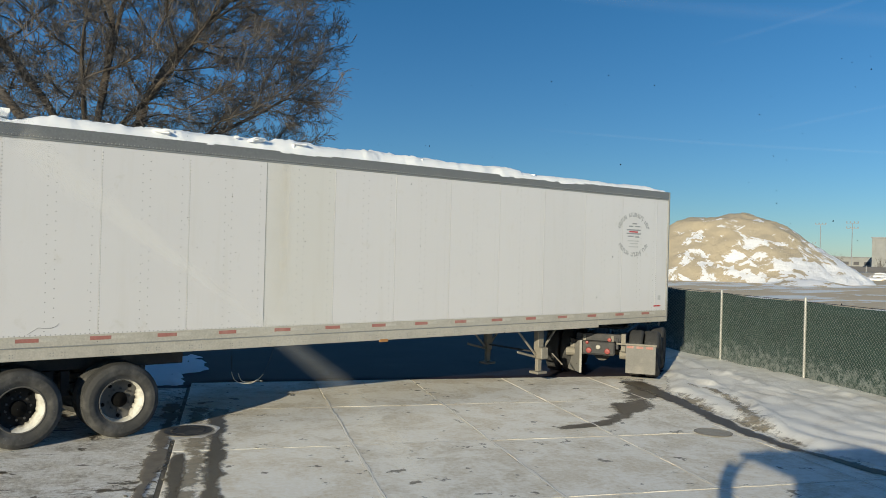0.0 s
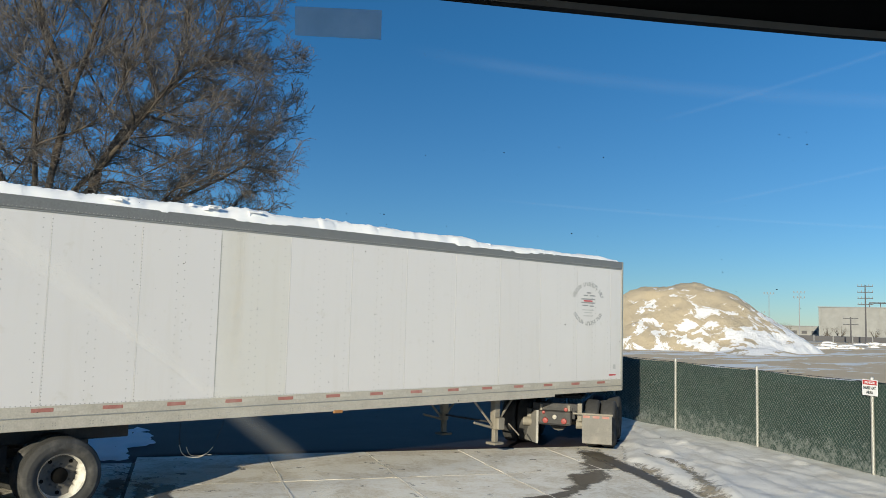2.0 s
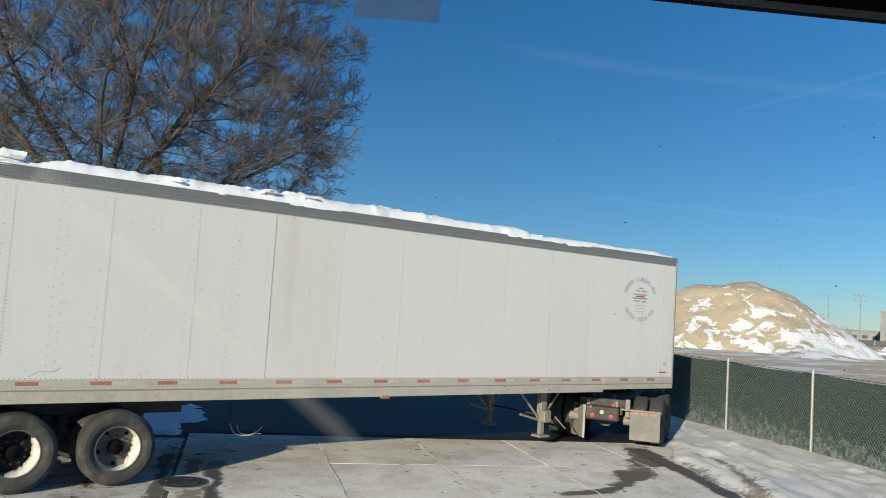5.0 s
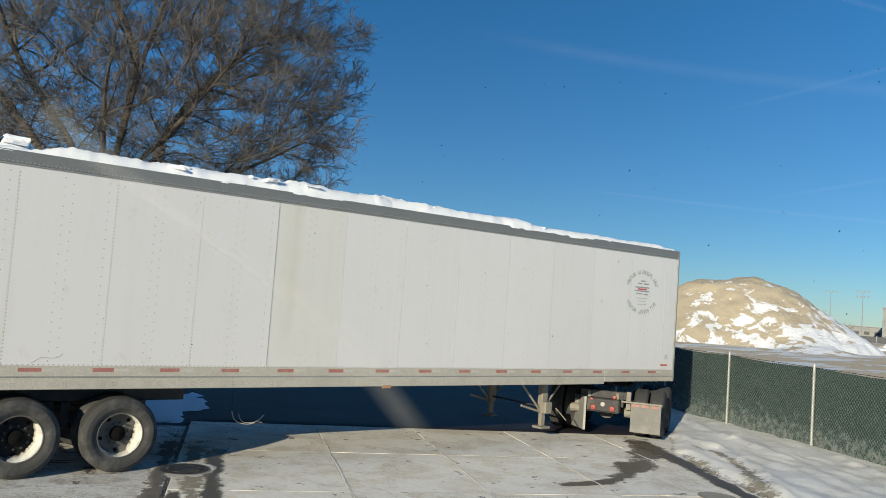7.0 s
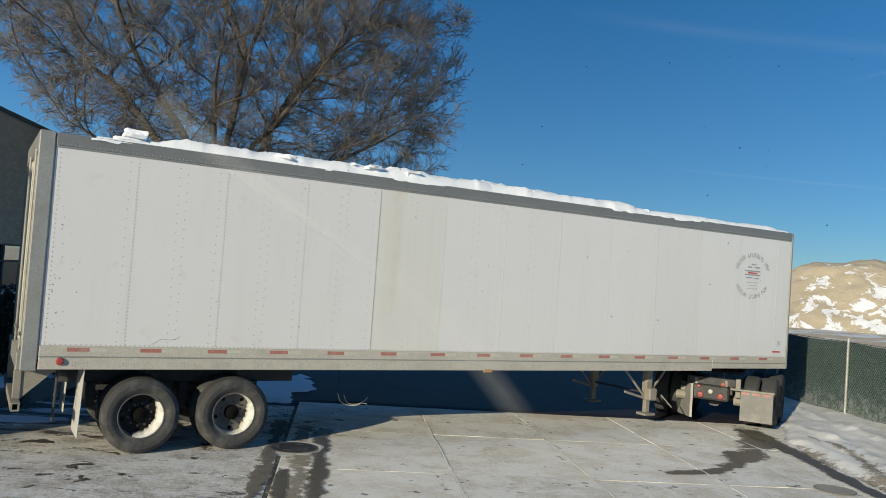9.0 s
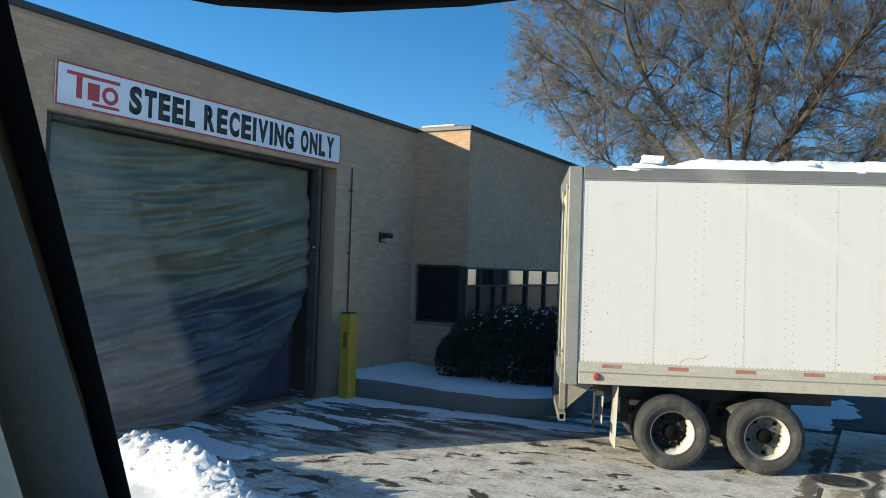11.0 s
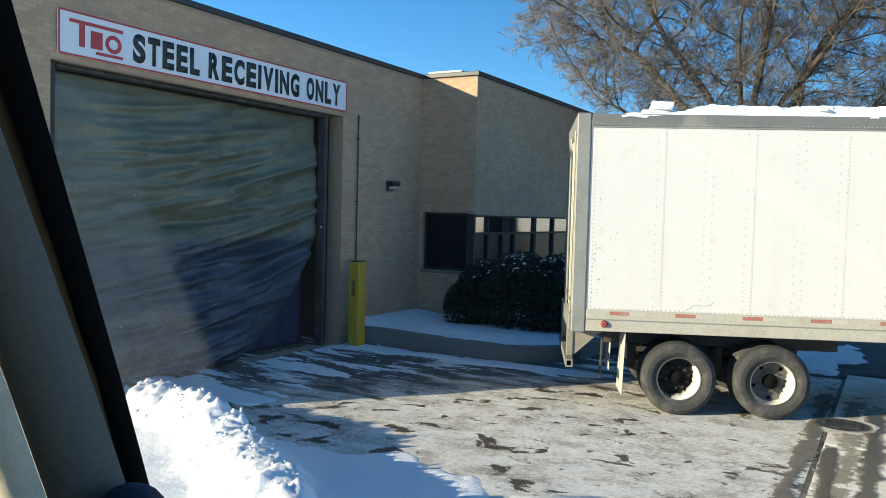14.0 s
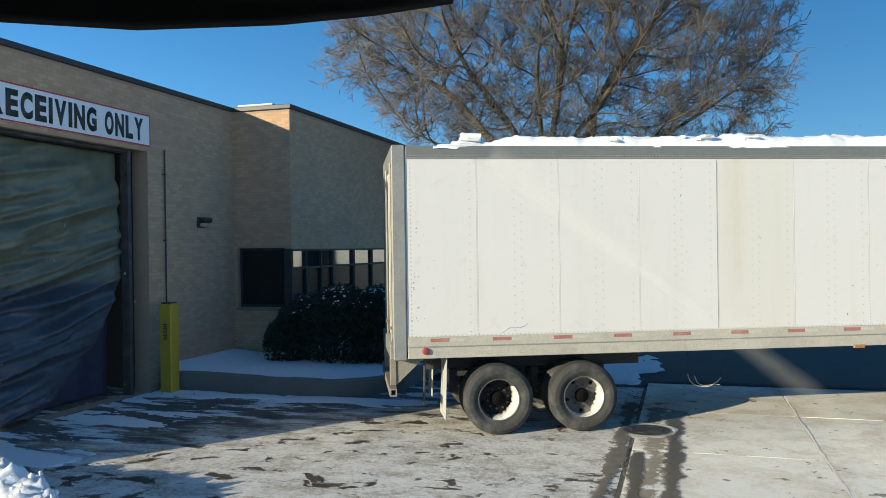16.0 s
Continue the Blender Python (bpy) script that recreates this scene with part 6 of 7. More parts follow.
part("mudflap", a_box(-0.02, 0.02, -0.62, 0.0, -0.70, 0.0, bev=0.004, m=pose(-0.72, 0.42, 0.80, 0, 0, 35)), M["rubber_flap"], trk, "mudflap turned edge-on with pale edging")
part("flap_edging", a_box(-0.022, 0.022, -0.63, -0.60, -0.70, 0.0, m=pose(-0.72, 0.42, 0.80, 0, 0, 35)), M["flap_white"], trk)
for x in (-0.58, 0.58):
    part("spring_pack", a_box(x - 0.05, x + 0.05, 0.1, 1.3, 0.62, 0.72, bev=0.01), M["steel_dusty"], trk)
    part("air_tank", a_rod((x - 0.14, 0.20, 0.52), (x + 0.14, 0.20, 0.52), 0.10, seg=14), M["steel_dusty"], trk)
part("hanger_bracket", a_box(0.48, 0.58, 0.0, 0.10, 0.60, 0.98, bev=0.01), M["steel_dusty"], trk)

# ---- fence ----
FDIR = Vector((1.27, 2.80, 0)).normalized()
FENCE = Matrix.Translation((15.40, -2.95, 0.12)) @ Matrix.Rotation(math.atan2(FDIR.y, FDIR.x), 4, "Z")
fence = thing("chain_link_fence", FENCE, "chain-link fence on galvanised posts backed with green windscreen", "fence")
SPAN, FH = 3.06, 1.68
for k in range(-6, 6):
    x = k * SPAN
    pst = part("post", a_rod((x, 0, -0.25), (x, 0, FH + 0.06), 0.03, seg=12), M["galv_post"], fence)
    part("post_cap", lathe([(0.034, 0.0), (0.034, 0.03), (0.022, 0.05), (0.0005, 0.056)], 12, "z"), M["galv_post"], pst, m=pose(x, 0, FH + 0.04))


def screen_point(u, b):
    k = u / SPAN - math.floor(u / SPAN)
    sag = -0.035 * math.sin(math.pi * k) + 0.012 * nz(u, 0, 0, 3)
    return (u, -0.045 - 0.02 * math.sin(math.pi * k) * math.sin(math.pi * b) - 0.012 * nz(u, b * 2, 3, 1.4), -0.02 + b * (FH + sag + 0.02))


NU, NV = 320, 10
sv = [screen_point(-6 * SPAN + 11 * SPAN * i / (NU - 1), j / (NV - 1)) for j in range(NV) for i in range(NU)]
si = np.arange(NU * NV).reshape(NV, NU)
sf = np.stack([si[:-1, :-1], si[:-1, 1:], si[1:, 1:], si[1:, :-1]], -1).reshape(-1, 4)
scr = link_mesh("windscreen", arrays_mesh("windscreen", sv, sf, True), M["screen"], fence, "dark green woven windscreen stained with salt")
scr.modifiers.new("thickness", "SOLIDIFY").thickness = 0.003
# Chain-link wires on the yard side.
wv, wf = [], []
STEP = 0.075
for k in range(int(-6 * SPAN / STEP), int(3 * SPAN / STEP)):
    for lean in (1, -1):
        u0 = k * STEP
        i = len(wv)
        a, b = u0, u0 + lean * FH * 0.85
        lo, hi = -6 * SPAN, 5 * SPAN
        wv += [(a - 0.0022, 0.030, 0.0), (a + 0.0022, 0.030, 0.0), (b + 0.0022, 0.030, FH - 0.01), (b - 0.0022, 0.030, FH - 0.01), (a, 0.034, 0.0), (b, 0.034, FH - 0.01)]
        wf += [(i, i + 4, i + 5, i + 3), (i + 4, i + 1, i + 2, i + 5)]
wires = link_mesh("chain_link", arrays_mesh("chain_link", wv, wf), M["wire"], fence, "galvanised diamond wire mesh")
wires["kind"] = "stuff"
part("tension_wire", a_rod((-6 * SPAN, 0.0, FH), (5 * SPAN, 0.0, FH), 0.006, seg=6), M["coping_dark"], fence, "dark wavy top edge wire")
# Hard-hat sign on a post.
hs = thing("danger_sign", FENCE @ pose(-SPAN, 0.045, 1.44), "small white danger sign with red header on the fence", "sign")
part("board", a_box(-0.17, 0.17, 0.0, 0.006, 0.0, 0.28, bev=0.002), M["sign_white"], hs)
part("header", a_box(-0.155, 0.155, 0.007, 0.009, 0.19, 0.268), M["print_red"], hs, "red header panel")
for word, z, h, w, mt in (("DANGER", 0.206, 0.046, 0.24, "sign_white"), ("HARD HAT", 0.108, 0.055, 0.27, "print_dark"), ("AREA", 0.030, 0.055, 0.15, "print_dark")):
    part("lettering", text_mesh(word, h, 0.002, 0.02, width=w), M[mt], hs, "block letters", m=pose(w / 2, 0.010, z, 90, 0, 180))

# ---- beyond the fence ----
HEAP = pose(85.8, 45.6, -0.1, 0, 0, -33)


def heap_z(x, y):
    """x runs to the right as seen from the yard, y away from it."""
    a = 10.6 - 0.71 * math.hypot(x - 3.4, y * 0.95)
    b = 8.6 - 0.62 * math.hypot(x + 1.5, (y - 1) * 0.95)
    c = 4.4 - 0.55 * math.hypot(x + 13, y - 2)
    h = max(a, b, c)
    h = h if h < 6.2 else 6.2 + 2.4 * (1 - math.exp(-(h - 6.2) / 2.4))
    h += 0.45 * fbm(x, y, 2, 0.16) + 0.14 * fbm(x, y, 5, 0.7)
    return max(h, -0.3) + 0.25 * math.exp(-(((x - 3) / 5) ** 2 + ((y + 17) / 3) ** 2)) * 4


heap = link_mesh("sand_mound", height_grid("sand_mound", -34, 24, 150, -24, 22, 110, heap_z), M["sand"], None)
heap.matrix_world = HEAP
tagged(heap, "large tan sand heap streaked with wind-blown snow", "sand heap")


def rough_z(x, y):
    """Ploughed, frozen earth and wind-packed snow before the heap."""
    e = smooth01((x + 44) / 8) * smooth01((70 - x) / 8) * smooth01((y + 50) / 4) * smooth01((-9 - y) / 4)
    r = abs(fbm(x * 0.5, y, 14, 0.35, 6)) * 0.20 + 0.12 * abs(fbm(x * 0.6, y, 17, 1.1, 5))
    return -0.35 + e * (0.22 + r)


rough = link_mesh("rough_field", height_grid("rough_field", -46, 72, 220, -52, -7, 120, rough_z), M["field"], None)
rough.matrix_world = HEAP
tagged(rough, "rough frozen tan earth with patches of snow before the heap", "field", kind="structure")

EYE = Vector((-1.05, -11.45, 2.7))


def at(az, dist, z=0.0):
    a = radians(az)
    return Vector((EYE.x + dist * math.sin(a), EYE.y + dist * math.cos(a), z))


def facing(az, dist, z=0.0):
    """A frame at that bearing: x to the right across the view, y away."""
    return Matrix.Translation(at(az, dist, z)) @ Matrix.Rotation(-radians(az), 4, "Z")


wh = thing("far_warehouse", facing(72.0, 250), "large pale flat-roofed warehouse far across the field", "building")
part("wall", a_box(-24.5, 40, 0, 45, -0.2, 9.0, bev=0.05), M["far_white"], wh)
part("roof", a_box(-24.7, 40.2, -0.2, 45.2, 9.0, 9.25), M["far_grey"], wh, "grey roof edge")
for k in range(9):
    part("column", a_box(-24 + 7.2 * k, -23.7 + 7.2 * k, -0.12, -0.002, 0, 8.9), M["far_white"], wh)
part("plinth", a_box(-24.5, 40, -0.2, -0.001, -0.2, 1.1), M["far_grey"], wh, "dark lower band")
for k in range(4):
    fr = part("rooftop_frame", a_box(-12 + 6 * k, -6.6 + 6 * k, 4, 6, 10.4, 10.7), M["far_dark"], wh, "dark rooftop steel frame")
    for x in (-12, -9.3, -6.8):
        part("strut", a_box(x + 6 * k, x + 0.2 + 6 * k, 4.8, 5.0, 9.25, 10.4), M["far_dark"], fr)
low = thing("low_annex", facing(64.6, 290), "low pale annex beside the far warehouse", "building")
part("wall", a_box(-9, 10, 0, 20, -0.2, 3.6, bev=0.05), M["far_white"], low)
for k in range(6):
    part("window", a_box(-8 + 3 * k, -6.4 + 3 * k, -0.06, -0.002, 1.2, 2.2), M["far_dark"], low)
part("roof", a_box(-9.2, 10.2, -0.2, 20.2, 3.6, 3.8), M["far_grey"], low)
barrier = thing("far_fence", facing(70, 205), "dark low fence at the edge of the field", "fence")
part("rail", a_box(-22, 34, 0, 0.1, 0.0, 1.3, bev=0.02), M["far_dark"], barrier)
for k in range(14):
    part("post", a_box(-22 + 4 * k, -21.8 + 4 * k, -0.12, -0.002, -0.1, 1.5), M["far_grey"], barrier)


def flood_mast(az, dist, h, lamps):
    ob = thing("floodlight_mast", facing(az, dist), "tall grey floodlight mast", "light mast", "masts beyond the field")
    part("mast", a_rod((0, 0, -0.2), (0, 0, h), 0.13, 0.08, 8), M["far_grey"], ob)
    for z in (h - 0.1, h - 1.5)[: 1 + (lamps > 4)]:
        part("crossarm", a_box(-1.5, 1.5, -0.06, 0.06, z, z + 0.10), M["far_grey"], ob)
        for k in range(4):
            part("lamp_head", a_box(-1.5 + 0.9 * k, -1.2 + 0.9 * k, -0.25, 0.15, z + 0.18, z + 0.55, bev=0.05), M["far_grey"], ob)


flood_mast(65.27, 240, 12.6, 8)
flood_mast(63.44, 260, 13.0, 4)
flood_mast(62.9, 300, 8.0, 4)


def power_pole(az, dist, h, arms):
    ob = thing("utility_pole", facing(az, dist), "weathered wooden utility pole with crossarms", "utility pole", "poles beyond the field")
    part("pole", a_rod((0, 0, -0.3), (0, 0, h), 0.17, 0.11, 8), M["far_dark"], ob)
    for k in range(arms):
        z = h - 0.4 - 1.3 * k
        part("crossarm", a_box(-1.5, 1.5, -0.1, 0.1, z, z + 0.16), M["far_dark"], ob)
        for x in (-1.4, -0.7, 0.7, 1.4):
            part("insulator", a_rod((x, 0, z + 0.161), (x, 0, z + 0.5), 0.08, 0.05, 6), M["far_grey"], ob)


power_pole(69.1, 195, 12.6, 4)
power_pole(68.25, 195, 5.6, 2)
rs = random.Random(31)
for k in range(26):
    az, dist = rs.uniform(65.5, 73), rs.uniform(120, 195)
    s = rs.uniform(0.3, 1.0)
    cl = thing("earth_clod", facing(az, dist, -0.12), "lump of frozen tan earth in the field", "earth clod", "clods in the field")
    bm = bmesh.new()
    bmesh.ops.create_icosphere(bm, subdivisions=2, radius=1.0)
    for v in bm.verts:
        v.co *= 1 + 0.35 * nz(v.co.x + 9 * k, v.co.y, v.co.z, 1.6)
        v.co = (v.co.x * 2.0 * s, v.co.y * s, v.co.z * 0.55 * s)
    part("lump", bm, M["sand"], cl)


# ---- bare trees ----
def grow(starts, dirs, lengths, radii, k, wander, lift, rng):
    """Bent, tapering shoots: polylines (n, k, 3)."""
    n = len(starts)
    p = np.empty((n, k, 3))
    p[:, 0] = starts
    d = dirs / np.linalg.norm(dirs, axis=1, keepdims=True)
    step = (lengths / (k - 1))[:, None]
    for i in range(1, k):
        d = d + rng.normal(size=(n, 3)) * wander + np.array([0, 0, lift])
        d /= np.linalg.norm(d, axis=1, keepdims=True)
        p[:, i] = p[:, i - 1] + d * step
    return p


def branch_off(paths, radii, per, lo, hi, spread, len_lo, len_hi, rng, thin=0.55, taper_len=0.6, sweep=0.0, core=3.0, up=0.35):
    """Shoots off given shoots: their starts, ways, lengths, radii. sweep: how far they are drawn outwards and up."""
    n, k, _ = paths.shape
    src = np.repeat(np.arange(n), per)
    u = lo + (hi - lo) * ((np.tile(np.arange(per), n) + rng.random(n * per)) / per)
    f = u * (k - 1)
    i = np.minimum(f.astype(int), k - 2)
    w = (f - i)[:, None]
    start = paths[src, i] * (1 - w) + paths[src, i + 1] * w
    way = paths[src, i + 1] - paths[src, i]
    way /= np.linalg.norm(way, axis=1, keepdims=True)
    out = start - np.array([0, 0, core])
    out /= np.linalg.norm(out, axis=1, keepdims=True) + 1e-6
    side = rng.normal(size=(n * per, 3)) + sweep * (out + np.array([0, 0, up]))
    side -= (side * way).sum(1, keepdims=True) * way
    side /= np.linalg.norm(side, axis=1, keepdims=True)
    a = np.radians(rng.uniform(spread[0], spread[1], n * per))[:, None]
    d = way * np.cos(a) + side * np.sin(a)
    ln = rng.uniform(len_lo, len_hi, n * per) * (1 - taper_len * u)
    r = (radii[src, i] * (1 - w[:, 0]) + radii[src, i + 1] * w[:, 0]) * thin
    return start, d, ln, r


def taper(r0, k, end=0.35):
    return r0[:, None] * np.linspace(1, end, k)[None]


def bare_tree(name, m, label, stems, stem_len, seed, counts, scale=1.0, fork=1.6):
    """A leafless tree: stems lists (lean in degrees, way round, length factor, radius)."""
    rng = np.random.default_rng(seed)
    ob = thing(name, m, label, "tree")
    s0 = np.array([(0.5 * math.cos(radians(b)) * math.sin(radians(a)), 0.5 * math.sin(radians(b)) * math.sin(radians(a)), fork - 0.4 * math.sin(radians(a))) for a, b, f, r in stems]) * scale
    d0 = np.array([(math.sin(radians(a)) * math.cos(radians(b)), math.sin(radians(a)) * math.sin(radians(b)), math.cos(radians(a))) for a, b, f, r in stems])
    l0 = np.array([f for *_, f, r in stems]) * stem_len * scale
    r0 = np.array([r for *_, r in stems]) * scale * 1.35
    P0 = grow(s0, d0, l0, r0, 14, 0.085, 0.018, rng)
    R0 = taper(r0, 14, 0.12)
    trunk = lathe([(0.95 * scale, -0.3), (0.75 * scale, 0.2 * scale), (0.66 * scale, 1.0 * scale), (0.72 * scale, (fork - 0.15) * scale), (0.40 * scale, (fork + 0.5) * scale)], 16, "z")
    part("trunk", trunk, M["bark"], ob, smooth=True)
    for i in range(len(P0)):
        tv, tf = tubes(P0[i:i + 1], R0[i:i + 1], 8)
        link_mesh("stem", arrays_mesh("stem", tv, tf, True), M["bark"], ob)
    s1, d1, l1, r1 = branch_off(P0, R0, counts[0], 0.28, 1.0, (28, 60), 1.9 * scale, 4.0 * scale, rng, 0.50, 0.45, 0.35)
    P1 = grow(s1, d1, l1, r1, 9, 0.09, 0.022, rng)
    R1 = taper(r1, 9, 0.22)
    if scale < 1:
        tv, tf = tubes(P1, R1, 4)
        link_mesh("branchwork", arrays_mesh("branchwork", tv, tf, True), M["bark"], ob)["kind"] = "stuff"
    else:
        for i in range(len(P1)):
            tv, tf = tubes(P1[i:i + 1], R1[i:i + 1], 5)
            link_mesh("limb", arrays_mesh("limb", tv, tf, True), M["bark"], ob)
    s2, d2, l2, r2 = branch_off(P1, R1, counts[1], 0.12, 1.0, (30, 62), 0.9 * scale, 1.8 * scale, rng, 0.55, 0.40, 0.35)
    P2 = grow(s2, d2, l2, r2, 6, 0.10, 0.035, rng)
    R2 = np.maximum(taper(r2, 6, 0.3), 0.0075 * scale)
    s3, d3, l3, r3_ = branch_off(P2, R2, counts[2], 0.12, 1.0, (30, 65), 0.40 * scale, 0.85 * scale, rng, 0.6, 0.35, 0.4)
    P3 = grow(s3, d3, l3, r3_, 4, 0.10, 0.05, rng)
    R3 = np.maximum(taper(r3_, 4, 0.4), 0.0056 * scale)
    s4, d4, l4, r4 = branch_off(P3, R3, counts[3], 0.15, 1.0, (28, 60), 0.20 * scale, 0.42 * scale, rng, 0.7, 0.3, 0.4)
    P4 = grow(s4, d4, l4, r4, 3, 0.08, 0.05, rng)
    R4 = np.maximum(taper(r4, 3, 0.5), 0.0046 * scale)
    vs, fs, o = [], [], 0
    for P, R, sides in ((P2, R2, 4), (P3, R3, 3), (P4, R4, 3)):
        v, f = tubes(P, R, sides)
        vs.append(v)
        fs.append(f + o)
        o += len(v)
    cr = link_mesh("crown", arrays_mesh("crown", np.concatenate(vs), np.concatenate(fs)), M["twig"], ob, "crown of countless fine bare twigs")
    cr["kind"] = "stuff"
    return ob


def spreading_tree(name, m, label, seed):
    """A broad old tree whose limbs grow towards free space inside a domed crown, with twig sprays on all thin wood."""
    rng = np.random.default_rng(seed)
    ob = thing(name, m, label, "tree")
    # free points of the crown, thicker towards its skin
    q = rng.normal(size=(9000, 3))
    q /= np.linalg.norm(q, axis=1, keepdims=True)
    q *= rng.random((9000, 1)) ** 0.26
    q *= 1 + 0.10 * np.sin(5.0 * np.arctan2(q[:, 1:2], q[:, 0:1]) + 4.0 * q[:, 2:3])
    q = q * np.array([7.8, 6.2, 7.2]) + np.array([0.1, 0.4, 9.3])
    q = q[(q[:, 2] > 4.7) & (q[:, 2] > 4.9 - 0.50 * q[:, 0])][:4000]
    step = 0.36
    nodes_, par = [np.array([0.0, 0.0, 0.30 * k]) for k in range(13)], [-1] + list(range(12))
    # lean, way round (0: right across the view, 90: away), length, bend outwards
    for lean, way, ln, bend in ((26, 0, 6.5, 0.02), (38, 352, 5.0, 0.05), (56, 8, 4.4, 0.07), (66, 340, 3.4, 0.06), (13, 15, 6.0, 0.01), (4, 200, 6.0, 0.0), (12, 170, 6.0, 0.02), (24, 182, 6.5, 0.06), (33, 192, 5.5, 0.09), (50, 174, 4.4, 0.10), (64, 190, 3.2, 0.08), (30, 80, 4.6, 0.06), (36, 112, 4.6, 0.06), (34, 256, 4.6, 0.06), (36, 296, 4.6, 0.06)):
        a, b = radians(lean), radians(way)
        d = np.array([math.sin(a) * math.cos(b), math.sin(a) * math.sin(b), math.cos(a)])
        out = np.array([math.cos(b), math.sin(b), 0.0])
        last, p = 12, nodes_[12]
        for k in range(int(ln / step)):
            d = d + rng.normal(size=3) * 0.08 + out * bend
            d /= np.linalg.norm(d)
            p = p + d * step
            nodes_.append(p)
            par.append(last)
            last = len(nodes_) - 1
    near_d, near_i = np.full(len(q), 1e9), np.zeros(len(q), int)
    fresh = 0
    for turn in range(90):
        new_p = np.array(nodes_[fresh:])
        if not len(new_p) or not len(q):
            break
        dist = np.linalg.norm(q[:, None] - new_p[None], axis=2)
        k = dist.argmin(1)
        best = dist[np.arange(len(q)), k]
        closer = best < near_d
        near_d[closer], near_i[closer] = best[closer], k[closer] + fresh
        keep = near_d > 0.62
        q, near_d, near_i = q[keep], near_d[keep], near_i[keep]
        fresh = len(nodes_)
        use = near_d < 4.5
        for i in np.unique(near_i[use]):
            w = q[use & (near_i == i)] - nodes_[i]
            d = (w / np.linalg.norm(w, axis=1, keepdims=True)).mean(0)
            if par[i] >= 0:
                d = d + 0.95 * (nodes_[i] - nodes_[par[i]]) / step
            d = d + rng.normal(size=3) * 0.13
            nodes_.append(nodes_[i] + d / (np.linalg.norm(d) + 1e-6) * step)
            par.append(int(i))
    nodes_, par = np.array(nodes_), np.array(par)
    # thickness: each piece carries all that grows from it
    load = np.zeros(len(nodes_))
    kids = [[] for _ in par]
    for i in range(len(par) - 1, 0, -1):
        load[i] = load[i] or 0.0112 ** 1.85
        load[par[i]] += load[i]
        kids[par[i]].append(i)
    rad = np.minimum(load ** (1 / 1.85), 0.25)
    rad[:13] = np.linspace(0.85, 0.55, 13)
    thin_v, thin_f, count = [], [], 0
    starts = [(0, kids[0][0])]
    while starts:
        a, b = starts.pop()
        chain = [a, b]
        while kids[chain[-1]]:
            ks = sorted(kids[chain[-1]], key=lambda i: -rad[i])
            starts += [(chain[-1], i) for i in ks[1:]]
            chain.append(ks[0])
        r = rad[chain].copy()
        r[0] = min(r[0], r[1] * 1.25)
        p = nodes_[chain][None]
        if r[1] > 0.045:
            v, f = tubes(p, r[None], 9 if r[1] > 0.15 else 6)
            link_mesh("trunk" if a == 0 else "limb", arrays_mesh("limb", v, f, True), M["bark"], ob)
        else:
            v, f = tubes(p, r[None], 5)
            thin_v.append(v)
            thin_f.append(f + count)
            count += len(v)
    link_mesh("branchwork", arrays_mesh("branchwork", np.concatenate(thin_v), np.concatenate(thin_f), True), M["bark"], ob, "thin branches")["kind"] = "stuff"
    # twig sprays
    idx = np.array([i for i in range(13, len(par)) if rad[i] < 0.04 and (rad[i] < 0.012 or np.linalg.norm((nodes_[i] - np.array([0.1, 0.4, 8.0])) / np.array([7.8, 6.2, 7.5])) > 0.52)])
    seg, sr = np.stack([nodes_[par[idx]], nodes_[idx]], 1), np.stack([rad[par[idx]], rad[idx]], 1)
    sr = np.minimum(sr, 0.016)
    s2, d2, l2, r2 = branch_off(seg, sr, 2, 0.05, 1.0, (22, 58), 0.5, 1.0, rng, 0.62, 0.1, 0.7, 7.0, 0.05)
    P2 = grow(s2, d2, l2, r2, 5, 0.12, 0.01, rng)
    R2 = np.maximum(taper(r2, 5, 0.5), 0.0085)
    s3, d3, l3, r3_ = branch_off(P2, R2, 6, 0.10, 1.0, (28, 62), 0.22, 0.52, rng, 0.7, 0.3, 0.5, 7.0, 0.1)
    P3 = grow(s3, d3, l3, r3_, 3, 0.12, 0.03, rng)
    R3 = np.maximum(taper(r3_, 3, 0.6), 0.0070)
    s4, d4, l4, r4 = branch_off(P3, R3, 2, 0.2, 0.9, (28, 60), 0.12, 0.30, rng, 0.8, 0.2, 0.35, 7.0, 0.1)
    P4 = grow(s4, d4, l4, r4, 2, 0.05, 0.05, rng)
    R4 = np.maximum(taper(r4, 2, 0.7), 0.0058)
    vs, fs, o = [], [], 0
    for P, R in ((P2, R2), (P3, R3), (P4, R4)):
        v, f = tubes(P, R, 3)
        vs.append(v)
        fs.append(f + o)
        o += len(v)
    cr = link_mesh("crown", arrays_mesh("crown", np.concatenate(vs), np.concatenate(fs)), M["twig"], ob, "crown of countless fine bare twigs")
    cr["kind"] = "stuff"
    return ob


tree = spreading_tree("bare_tree", facing(14.2, 27.0, -0.05), "large many-stemmed bare deciduous tree behind the trailer", 5)
for k, (az, dist, sc) in enumerate(((66.9, 215, 0.30), (67.6, 210, 0.34), (69.6, 212, 0.30), (70.4, 214, 0.26), (64.0, 280, 0.4), (64.5, 282, 0.4))):
    bare_tree("young_tree", facing(az, dist, -0.05), "small bare young tree at the field edge", [(25, 60 * j, 0.8, 0.2) for j in range(6)], 12.0, 20 + k, (6, 4, 3, 1), sc)

# ---- inside the parked truck that carries the camera ----
cab = thing("truck_cab", Matrix.Translation(EYE), "dark cab edge, pillar and visor of the parked truck", "truck cab")


def aim(az, el, d):
    a, e = radians(az), radians(el)
    return Vector((d * math.sin(a) * math.cos(e), d * math.cos(a) * math.cos(e), d * math.sin(e)))


